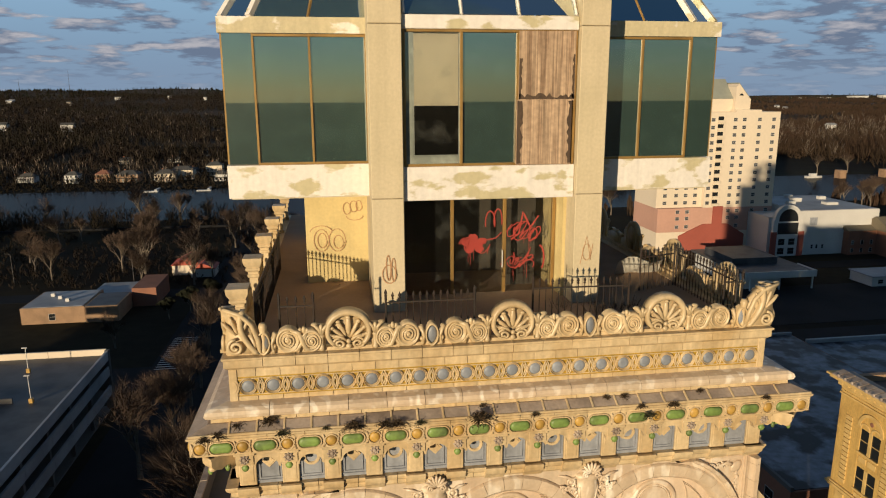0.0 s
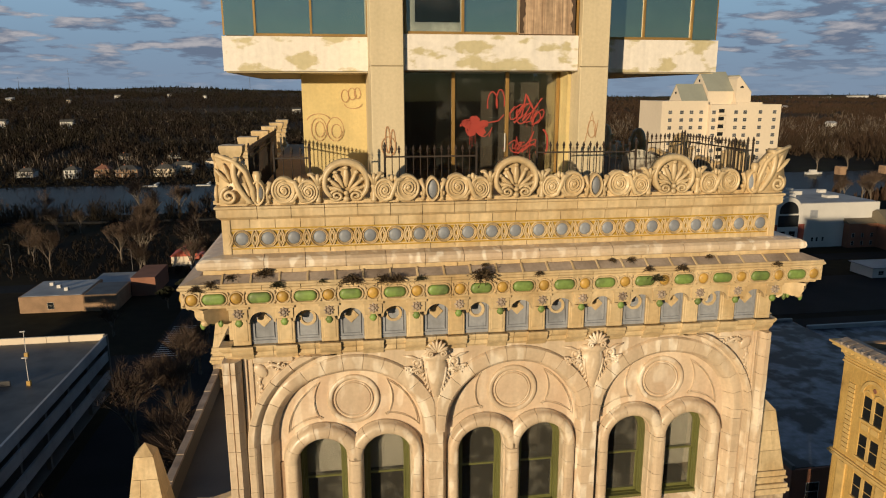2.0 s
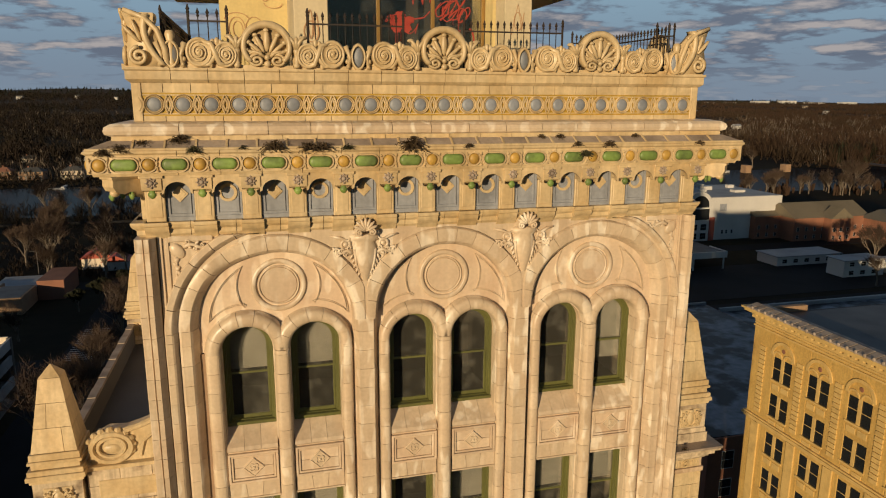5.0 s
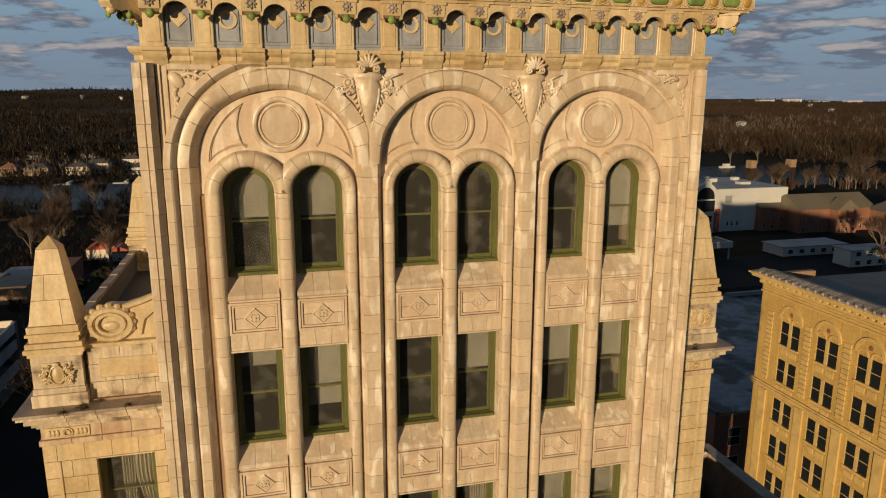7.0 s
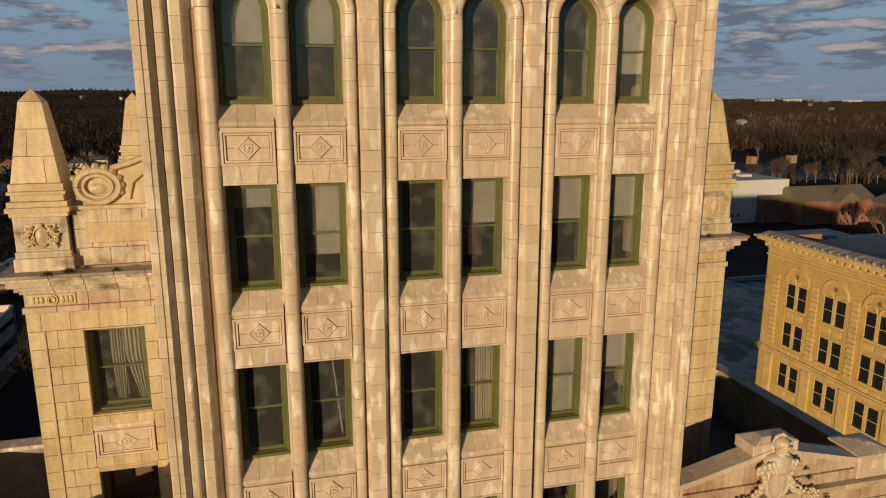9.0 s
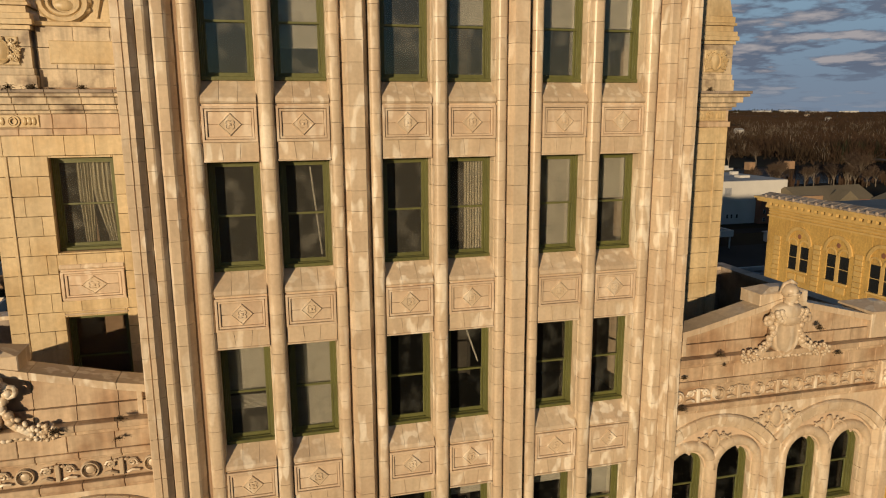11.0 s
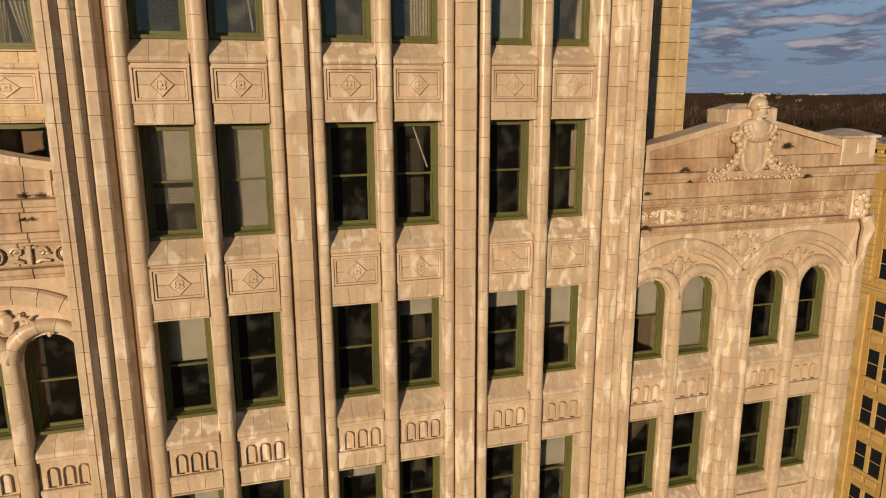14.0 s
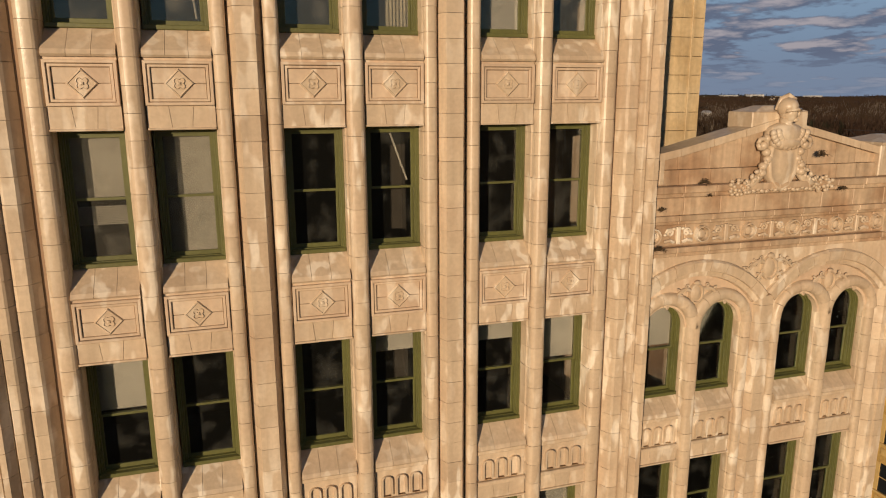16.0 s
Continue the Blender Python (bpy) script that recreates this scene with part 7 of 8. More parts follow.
    n = max(2, int(L / 0.14))
    bar = None
    m = Matrix(((ux, -uy, 0, x0), (uy, ux, 0, y0), (0, 0, 1, Z0), (0, 0, 0, 1)))
    for z in (0.12, h - 0.18):
        o = part("rail", box(bmesh.new(), 0, L, -0.012, 0.012, z, z + 0.03), IRON, t); o.matrix_basis = m
    for i in range(n + 1):
        if bar is None:
            bm = turned(bmesh.new(), [(0.010, 0.0), (0.010, h - 0.1), (0.028, h - 0.07), (0.014, h - 0.05), (0.034, h - 0.02), (0.004, h + 0.06)], n=6)
            o = part("bar", bm, IRON, t); bar = o.data
        else:
            o = part("bar", bar, IRON, t)
        o.matrix_basis = m @ Matrix.Translation((L * i / n, 0, 0))
    for x in (0, L):
        o = part("post", turned(bmesh.new(), [(0.024, 0.0), (0.024, h + 0.02), (0.034, h + 0.04), (0.01, h + 0.12)], n=6), IRON, t); o.matrix_basis = m @ Matrix.Translation((x, 0, 0))
    return t


for a in ((-4.75, 0.30, -4.08, 0.30), (-2.63, 0.25, -0.80, 0.25), (0.60, 0.80, 2.75, 0.70), (4.95, 0.60, 5.35, 0.55), (-5.25, 0.6, -5.25, 6.8), (5.25, 0.6, 5.25, 3.4), (4.1, 3.1, 5.2, 3.45)):
    railing(*a, h=1.42)

# flower pot, dead shrubs, rubble on the terrace
pot = thing("flower_pot", "round clay flower pot with dead stalks on the terrace", "pot")
part("pot", turned(bmesh.new(), [(0.20, Z0), (0.30, Z0 + 0.28), (0.34, Z0 + 0.30), (0.34, Z0 + 0.38), (0.30, Z0 + 0.38), (0.26, Z0 + 0.30), (0.0, Z0 + 0.29)], 1.55, 2.05, 18), CLAY_POT, pot, smooth=True)
pot2 = copy_thing(pot, pose(-2.0, -0.5, 0.0))


def shrub(x, y, h, n=60):
    bm = bmesh.new()
    for i in range(n):
        a, t = random.uniform(0, 6.28), random.uniform(0.0, 0.75)
        d = Vector((math.cos(a) * math.sin(t), math.sin(a) * math.sin(t), math.cos(t)))
        l = h * random.uniform(0.45, 1.0)
        k = Vector((random.uniform(-1, 1), random.uniform(-1, 1), random.uniform(-0.3, 0.6))) * 0.18 * h
        tube(bm, [(0, 0, 0), d * l * 0.5, d * l + k], [0.009, 0.006, 0.002], 3)
    o = part("dead_shrub", bm, TWIG)
    o.location = (x, y, Z0)
    return tagged(o, "bare dead shrub of thin twigs on the terrace", "shrub", "dead shrubs")


for x, y, h in ((1.62, 2.05, 0.7), (2.35, 1.35, 0.75), (2.8, 1.6, 0.85), (3.3, 1.8, 0.8), (2.6, 2.0, 0.7), (-0.4, 1.55, 0.5)):
    shrub(x, y, h)
tarp = thing("fallen_screen", "pale crumpled roofing screen lying against the railing", "debris")
bm = bmesh.new()
rows = []
for j in range(7):
    rows.append([(4.1 + 0.22 * i, 4.3 + 0.12 * j + 0.05 * math.sin(i * 1.3), Z0 + max(0.0, 0.9 - 0.12 * j + 0.10 * math.sin(i * 1.1 + j))) for i in range(7)])
loft(bm, rows, closed=False)
part("sheet", bm, BLIND, tarp, smooth=True)

# weeds in the gutter of the cornice and on the ledges
for x, y, z, r in ((-5.95, -0.70, 55.46, 0.18), (-5.6, -0.55, 55.52, 0.2), (-5.0, -0.5, 55.58, 0.26), (-4.75, -0.78, 55.44, 0.16), (-3.9, -0.7, 55.48, 0.10), (-3.35, -0.72, 55.46, 0.26), (-2.75, -0.74, 55.45, 0.24), (-2.5, -0.74, 55.45, 0.20), (-2.05, -0.74, 55.45, 0.14),
                   (-0.85, -0.76, 55.45, 0.30), (-0.75, -0.5, 55.58, 0.12), (0.3, -0.74, 55.45, 0.12), (1.9, -0.5, 55.58, 0.14), (2.3, -0.5, 55.58, 0.15), (2.6, -0.74, 55.45, 0.14), (2.75, -0.80, 55.25, 0.18), (3.3, -0.76, 55.44, 0.16), (4.0, -0.5, 55.58, 0.13), (5.4, -0.74, 55.45, 0.12), (-6.2, -0.75, 55.4, 0.16)):
    weed("weed_tuft", x, -0.05 + (y + 0.05) * DEEP - (0.08 if y < -0.65 else 0.0), z - (0.02 if y < -0.65 else 0.0), r * (1.35 if y < -0.65 else 1.1), TWIG if random.random() < 0.75 else WEED, n=110)
for x, y, z, r in ((6.9, 0.0, 39.62, 0.10), (10.35, -0.02, 39.35, 0.09), (7.05, 0.0, 39.35, 0.06), (6.0, 0.05, 39.1, 0.08), (5.98, 0.05, 38.3, 0.10), (9.6, -0.12, 40.1, 0.12), (-6.45, 0.0, 39.62, 0.10), (-6.5, 0.05, 39.2, 0.07), (-7.6, -0.05, 39.5, 0.12), (-8.2, 3.3, 45.94, 0.14), (-8.6, 3.12, 45.95, 0.12), (-7.2, 3.2, 45.95, 0.10), (8.4, 3.2, 45.95, 0.10)):
    weed("weed_tuft", x, y - 0.05, z, r * 1.9, TWIG, n=70)

# ---- ground, river, woods, hills ----
def grid_mesh(xs, ys, f):
    v = [(x, y, f(x, y)) for y in ys for x in xs]
    k = len(xs)
    faces = [(j * k + i, j * k + i + 1, (j + 1) * k + i + 1, (j + 1) * k + i) for j in range(len(ys) - 1) for i in range(k - 1)]
    me = bpy.data.meshes.new("sheet")
    me.from_pydata(v, [], faces)
    return me


def rise(x, y):
    """The land beyond the river climbs to low hills, higher to the left."""
    q = max(0.0, min(1.0, (y - 620) / 3200))
    side = 0.5 - 0.5 * math.tanh((x - 300) / 900)
    h = (26 + 52 * side) * q ** 0.8 + 9 * q * math.sin(x / 310 + 1.3) * math.cos(y / 430) + 6 * q * math.sin(x / 127 + y / 190)
    return h if y > 620 else 0.0


xs = [-4900, -3800] + [-3000 + 125 * i for i in range(57)] + [4900]
ys = [-4800, -2500, -1000, -200, 0, 200, 470, 620] + [700 + 95 * i for i in range(40)] + [4900]
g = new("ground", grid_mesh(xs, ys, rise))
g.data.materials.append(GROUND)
tagged(g, "dull brown winter ground reaching to low wooded hills", "ground", kind="structure")
river = part("water", box(bmesh.new(), -1500, 1600, 345, 462, -0.5, 0.10), WATER)
tagged(river, "broad grey-blue river between wooded banks", "river", kind="structure")


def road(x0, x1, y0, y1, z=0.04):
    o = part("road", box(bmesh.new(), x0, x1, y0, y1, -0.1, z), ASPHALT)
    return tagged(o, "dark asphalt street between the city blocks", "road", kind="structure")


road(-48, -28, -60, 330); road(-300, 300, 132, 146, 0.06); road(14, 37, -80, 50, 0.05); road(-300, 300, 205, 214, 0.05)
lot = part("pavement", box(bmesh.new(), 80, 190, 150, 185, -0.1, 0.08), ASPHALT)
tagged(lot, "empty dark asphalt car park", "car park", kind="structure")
for i in range(16):
    o = part("road_marking", box(bmesh.new(), -47 + i * 0.0, -41, 152.0 + i * 1.4 - 8, 152.35 + i * 1.4 - 8, 0.06, 0.08), WHITE_WALL)
    tagged(o, "worn white painted road marking", "road marking", "road markings", "structure")


def woods(name, n, region, h0, h1, mat, label, blades=9, pine=False, seed=3, keep=None):
    """A wood of many small trees as one mesh: fans of thin upright blades, or ragged cones."""
    r = np.random.RandomState(seed)
    V, F = [], []
    count = 0
    while count < n:
        x0, x1, y0, y1 = region
        y = y0 * (y1 / y0) ** r.rand() if y0 > 0 else y0 + (y1 - y0) * r.rand()
        x = x0 + (x1 - x0) * r.rand()
        if keep and not keep(x, y, r):
            continue
        count += 1
        z = rise(x, y)
        s = 1 + max(0, y - 900) / 5000
        h = (h0 + (h1 - h0) * r.rand()) * (0.8 + 0.3 * s)
        w = h * (0.22 if pine else 0.42) * s ** 0.7
        for b in range(blades):
            a = r.rand() * 6.283
            rad = w * (0.15 + 0.85 * r.rand())
            bx, by = x + rad * 0.55 * math.cos(a), y + rad * 0.55 * math.sin(a)
            top = h * (1.0 - (0.75 if pine else 0.45) * (rad / w) ** 1.5) * (0.85 + 0.3 * r.rand())
            wd = w * ((0.30 if pine else 0.10) + 0.12 * r.rand())
            k = len(V)
            t = r.rand() * 3.14
            dx, dy = math.cos(t) * wd, math.sin(t) * wd
            lean = (r.rand() - 0.5) * w * 0.5
            if pine:
                V += [(bx - dx, by - dy, z), (bx + dx, by + dy, z), (bx + lean * 0.3, by, z + top)]
                F.append((k, k + 1, k + 2))
            else:
                V += [(bx - dx * 0.4, by - dy * 0.4, z), (bx + dx * 0.4, by + dy * 0.4, z), (bx + dx + lean, by + dy, z + top * 0.78), (bx + lean, by, z + top), (bx - dx + lean, by - dy, z + top * 0.7)]
                F.append((k, k + 1, k + 2, k + 3, k + 4))
    me = bpy.data.meshes.new(name)
    me.from_pydata(V, [], F)
    me.materials.append(mat)
    o = new(name, me)
    return tagged(o, label, "woods", kind="stuff")


def bare_woods(name, n, y0, y1, spread, h0, h1, mat, label, seed, side=0, blades=15, thin=1.0):
    """A leafless wood as one mesh: each tree is a trunk and a round crown of thin slips that lean outwards."""
    r = np.random.RandomState(seed)
    m = n * 4
    y = y0 * (y1 / y0) ** r.rand(m)
    x = y * (spread[0] + (spread[1] - spread[0]) * r.rand(m))
    ok = np.sin(x / 140 + y / 230) + np.sin(y / 90 - x / 310) > -1.75 + r.rand(m)
    if side:
        ok &= ~((y < 800) & (x > -260) & (x < 120) & (np.sin(x / 55 + 1) * np.sin(y / 47) > 0.1))
    line = 150 + y * 0.12 + 60 * np.sin(y / 130)
    if side:
        ok &= (x - line) * side > 0
    x, y = x[ok][:n], y[ok][:n]
    n = len(x)
    z = np.array([rise(a, b) for a, b in zip(x, y)]) - 0.5
    s = 1 + np.maximum(0, y - 900) / 3200
    h = (h0 + (h1 - h0) * r.rand(n)) * (0.8 + 0.2 * s)
    sh = (n, blades)
    ang, turn = r.rand(*sh) * 6.283, r.rand(*sh) * 3.142
    out, up = np.sqrt(r.rand(*sh)), r.rand(*sh) * 2 - 1
    girth = h[:, None] * (0.30 + 0.12 * r.rand(n, 1)) * s[:, None] ** 0.6
    cx = x[:, None] + girth * out * np.sqrt(1 - up * up) * np.cos(ang)
    cy = y[:, None] + girth * out * np.sqrt(1 - up * up) * np.sin(ang)
    cz = z[:, None] + h[:, None] * (0.50 + 0.46 * up * out)
    half = h[:, None] * (0.10 + 0.12 * r.rand(*sh))
    lean = (0.3 + 0.7 * r.rand(*sh)) * out
    wide = (0.22 + 0.40 * r.rand(*sh)) * s[:, None] ** 1.2 * thin
    cx[:, 0], cy[:, 0], cz[:, 0], half[:, 0], lean[:, 0] = x, y, z + h * 0.4, h * 0.42, 0     # the trunk
    co = np.empty((n, blades, 4, 3), np.float32)
    for k, (f, u) in enumerate(((-1.0, 0.0), (0.1, 1.0), (1.0, 0.0), (-0.1, -1.0))):
        co[:, :, k, 0] = cx + half * lean * f * np.cos(ang) + u * wide * np.cos(turn)
        co[:, :, k, 1] = cy + half * lean * f * np.sin(ang) + u * wide * np.sin(turn)
        co[:, :, k, 2] = cz + half * f
    me = bpy.data.meshes.new(name)
    q = n * blades
    me.vertices.add(q * 4); me.vertices.foreach_set("co", co.ravel())
    me.loops.add(q * 4); me.loops.foreach_set("vertex_index", np.arange(q * 4, dtype=np.int32))
    me.polygons.add(q); me.polygons.foreach_set("loop_start", np.arange(0, q * 4, 4, dtype=np.int32))
    me.update(calc_edges=True)
    me.materials.append(mat)
    return tagged(new(name, me), label, "woods", kind="stuff")


bare_woods("woods", 15000, 630, 3300, (-0.62, 0.5), 8, 13, SHADED_WOODS, "dark mixed winter woods on the far hills", 31, side=-1)
bare_woods("woods", 21000, 600, 3300, (0.1, 1.35), 8, 13, WOODS, "bare brown winter woods on the far plain", 32, side=1)
bare_woods("woods", 900, 480, 1500, (-0.5, 0.2), 10, 15, BARK, "pale leafless trees among the woods", 33, blades=5, thin=0.5)
bare_woods("woods", 420, 470, 1100, (0.2, 1.3), 17, 25, BARK, "tall pale leafless trees among the woods", 34, blades=16, thin=0.42)
bare_woods("bank_woods", 2600, 466, 660, (0.2, 1.4), 14, 22, WOODS, "tall bare brown trees along the far river bank", 9, blades=30, thin=0.75)
bare_woods("bank_scrub", 2600, 462, 600, (0.2, 1.4), 2, 5, WOODS, "brown undergrowth along the far river bank", 41, blades=10, thin=0.9)
bare_woods("bank_scrub", 1500, 463, 506, (-0.7, 0.2), 1.2, 3, SHADED_WOODS, "dark undergrowth before the river houses", 42, blades=10, thin=0.9)
bare_woods("bank_woods", 1300, 485, 640, (-0.7, 0.25), 5, 10, SHADED_WOODS, "bare dark trees between the river houses", 12, thin=0.7)
woods("pine_woods", 800, (-1700, 2400, 700, 3800), 6, 10, PINES, "dark evergreen pines scattered among the bare woods", 9, True, 5)
woods("hill_woods", 4500, (-2300, 3300, 2700, 4000), 8, 13, PINES, "dark tree line along the horizon hills", 7, True, 8)
# dark pines added in place of a building's shadow on the far woods
woods("pine_stand", 120, (478, 522, 478, 500), 15, 18, PINES, "dense dark stand of pines on the far bank", 14, True, 6)
bare_woods("park_scrub", 240, 321, 343, (-1.0, -0.10), 5, 12, SHADED_WOODS, "bare brown trees along the near river bank", 19, blades=40, thin=0.3)
bare_woods("park_scrub", 1100, 218, 318, (-1.0, -0.08), 2, 5, SHADED_WOODS, "brown leafless scrub of the riverside park", 15, thin=0.35)
woods("park_scrub", 120, (60, 420, 318, 344), 3, 8, WOODS, "brown leafless scrub along the near bank", 12, seed=17)


# bare trees with tapered trunk, limbs and twigs
def bare_tree(seed, h, label, evergreen=False):
    rnd = random.Random(seed)
    t = thing("bare_tree" if not evergreen else "evergreen_tree", label, "tree", "trees of the riverside park")
    wood, twig = bmesh.new(), bmesh.new()
    tips = []

    def grow(p, d, l, r, depth):
        q = p + d * l
        tube(wood, [p, p + d * l * 0.5 + Vector((rnd.uniform(-1, 1), rnd.uniform(-1, 1), 0)) * l * 0.05, q], [r, r * 0.8, r * 0.55], 5 if depth < 2 else 3)
        if depth >= 2:
            tips.append((p + d * l * 0.6, d))
        if depth >= 4:
            tips.append((q, d))
            return
        for i in range(rnd.choice((2, 3, 3)) if depth else 5):
            a, s = rnd.uniform(0, 6.283), rnd.uniform(0.25, 0.65)
            side = Vector((math.cos(a), math.sin(a), 0))
            nd = (d * math.cos(s) + side * math.sin(s) + Vector((0, 0, 0.12))).normalized()
            grow(p + d * l * rnd.uniform(0.5, 1.0), nd, l * rnd.uniform(0.62, 0.86), r * 0.52, depth + 1)

    grow(Vector((0, 0, 0)), Vector((0, 0, 1)), h * 0.32, h * 0.025, 0)
    for q, d in tips:
        for i in range(6 if not evergreen else 9):
            e = (d + Vector((rnd.uniform(-1, 1), rnd.uniform(-1, 1), rnd.uniform(-0.4, 0.9))) * 0.8).normalized()
            l = h * (rnd.uniform(0.07, 0.16) if not evergreen else rnd.uniform(0.05, 0.11))
            s = e.cross(Vector((rnd.random(), 1, rnd.random()))).normalized() * (0.007 if not evergreen else 0.12) * h * 0.4
            o = q + Vector((rnd.uniform(-1, 1), rnd.uniform(-1, 1), rnd.uniform(-1, 1))) * h * 0.02
            twig.faces.new([twig.verts.new(v) for v in (o - s, o + s, o + e * l)])
    part("trunk", wood, BARK, t)
    part("crown", twig, TWIGS if not evergreen else PINES, t)
    return t


rt = random.Random(4)
kinds = [bare_tree(11, 14, "tall bare winter tree in the riverside park"), bare_tree(12, 12, "bare spreading winter tree in the riverside park"), bare_tree(13, 10, "small bare winter tree by the street")]
green = bare_tree(21, 9, "dark evergreen tree beside the brick shops", True)
spots = [(rt.uniform(-260, -25), rt.uniform(216, 318)) for _ in range(62)] + [(rt.uniform(-38, -22), 60 + 9 * i) for i in range(24)] + [(rt.uniform(120, 360), rt.uniform(318, 343)) for _ in range(22)] \
    + [(rt.uniform(175, 300), rt.uniform(150, 195)) for _ in range(6)] + [(rt.uniform(-240, -60), 336 + rt.uniform(-4, 4)) for _ in range(9)] + [(rt.uniform(150, 420), 468 + rt.uniform(0, 25)) for _ in range(6)]
for i, (x, y) in enumerate(spots):
    src = kinds[i % 3]
    m = pose(x, y, 0, 0, 0, rt.uniform(0, 360))
    c = copy_thing(src, m)
    k = rt.uniform(0.95, 1.6)
    c.scale = (k, k, k)
for k, (x, y) in zip(kinds, ((-52, 218), (-88, 300), (-60, 160))):
    k.location = (x, y, 0)
green.location = (-47, 187, 0)
for x, y, k in ((-42, 192, 1.1), (-52, 182, 0.8), (-130, 250, 0.9), (-160, 268, 1.0), (-205, 300, 1.1), (-30, 290, 1.0), (-38, 305, 0.9)):
    copy_thing(green, pose(x, y, 0, 0, 0, x * 7)).scale = (k, k, k)


# ---- buildings of the town ----
def slab(name, parent, x0, x1, y0, y1, z0, z1, mat, label=""):
    return part(name, box(bmesh.new(), x0, x1, y0, y1, z0, z1), mat, parent, label)


def pane_grid(parent, xs, zs, y, w, h, name="window", mat=DARK_GLASS, face="y", frame=None, cache={}):
    """Sunk panes with a frame and a middle bar, on a front (face y) or a flank (face x)."""
    key = (name, w, h, mat.name)
    if key not in cache:
        a, b = bmesh.new(), bmesh.new()
        box(a, -w / 2, w / 2, -0.02, 0.05, 0, h)
        for x0, x1, z0, z1 in ((-w / 2 - 0.05, -w / 2, -0.05, h + 0.05), (w / 2, w / 2 + 0.05, -0.05, h + 0.05), (-w / 2, w / 2, -0.05, 0), (-w / 2, w / 2, h, h + 0.05), (-w / 2, w / 2, h * 0.5 - 0.025, h * 0.5 + 0.025)):
            box(b, x0, x1, -0.05, 0.03, z0, z1)
        oa, ob = part("pane", a, mat), part("window", b, frame or WHITE_WALL)
        cache[key] = (oa.data, ob.data)
        bpy.data.objects.remove(oa); bpy.data.objects.remove(ob)
    for x in xs:
        for z in zs:
            o = part(name, cache[key][1], None, parent)
            o.matrix_basis = pose(x, y, z) if face == "y" else pose(y, x, z, 0, 0, -90 if face == "x" else 90)
            part("pane", cache[key][0], None, o)


# tall cream hotel block, stepped, with gabled top
hotel = thing("high_rise", "tall cream and pink high-rise with small windows beyond the river road", "building")
slab("wall", hotel, 139, 168.5, 240, 262, 0, 54.2, CREAM_WALL)
slab("wall", hotel, 120, 139, 242, 262, 0, 55.6, CREAM_WALL)
slab("parapet", hotel, 150, 160.6, 240.4, 262, 54.2, 55.0, CREAM_WALL)
for x0, x1, yf, ym, yr, ze, zr in ((128.8, 139.4, 243, 249, 255, 54.6, 61.8), (140.0, 150.7, 245, 252, 259, 59.3, 66.55)):
    part("penthouse", loft(bmesh.new(), [[(x, yf, 53), (x, yf, ze), (x, ym, zr), (x, yr, ze), (x, yr, 53)] for x in (x0, x1)]), CREAM_WALL, hotel)
    part("roof", loft(bmesh.new(), [[(x, yf - 0.3, ze - 0.1), (x, ym, zr + 0.25), (x, yr + 0.3, ze - 0.1), (x, ym, zr + 0.05)] for x in (x0 - 0.15, x1 + 0.15)]), SAGE_ROOF, hotel, "grey-green metal roof")
    part("round_window", prism(bmesh.new(), arc(0, 0, 0.55, 0, 360, 12)[:-1], -0.05, 0.05), DARK_GLASS, hotel).matrix_basis = pose(x0 - 0.03, ym, zr - 3.2, 0, 0, 90)
part("penthouse", loft(bmesh.new(), [[(150.75, y, 54), (157.1, y, 54), (157.1, y, 58.8), (151.75, y, 64.9), (150.75, y, 63.7)] for y in (243, 256)]), CREAM_WALL, hotel)
part("roof", loft(bmesh.new(), [[(151.7, y, 65.1), (157.3, y, 58.75), (157.3, y, 58.95), (151.7, y, 65.35)] for y in (243.1, 256)]), SAGE_ROOF, hotel, "grey-green metal roof")
slab("base_band", hotel, 119.9, 168.6, 239.85, 262.1, 0.0, 17, PINK_WALL)
slab("base_band", hotel, 119.8, 168.7, 239.7, 262.2, 0.0, 7.5, CREAM_WALL)
part("entrance_gable", prism(bmesh.new(), [(129, 0), (157, 0), (157, 6), (149.5, 10.5), (147, 10.5), (147, 17.5), (143, 17.5), (143, 10.5), (139, 10.5), (129, 6)], 239.2, 239.8), RED_WALL, hotel, "brick-red stepped entrance gable")
zs = [18.2 + 2.95 * i for i in range(12)]
pane_grid(hotel, (140.4, 149.6, 153.4, 159.8, 165.8), zs, 239.97, 1.5, 1.3, mat=FAR_GLASS)
pane_grid(hotel, (123.5, 128.2, 132.2, 136.2), [z for z in zs], 241.97, 1.5, 1.3, mat=FAR_GLASS)
pane_grid(hotel, (128.2, 132.2, 149.6, 153.4, 159.8, 165.8), (8.9, 12.2, 14.9), 239.82, 1.5, 1.3, mat=FAR_GLASS)
for z in zs:
    slab("balcony", hotel, 142.2, 144.8, 239.3 - 0.4, 240, z - 0.5, z + 0.45, CREAM_WALL)
    slab("balcony_opening", hotel, 142.4, 144.6, 239.75, 240.02, z + 0.5, z + 1.9, DARK_GLASS)
part("round_window", prism(bmesh.new(), arc(153.0, 60.4, 0.8, 0, 180, 10), 242.9, 243.1), DARK_GLASS, hotel)

# white hall with an arched window
hall = thing("sports_hall", "large white hall with an arched entrance window", "building")
slab("wall", hall, 171, 204.5, 225, 262, 0, 17.2, WHITE_WALL)
slab("roof", hall, 171.4, 204.1, 225.4, 261.6, 17.2, 17.35, WHITE_ROOF, "white membrane roof")
slab("wall", hall, 158.5, 171, 226, 262, 0, 15.0, WHITE_WALL)
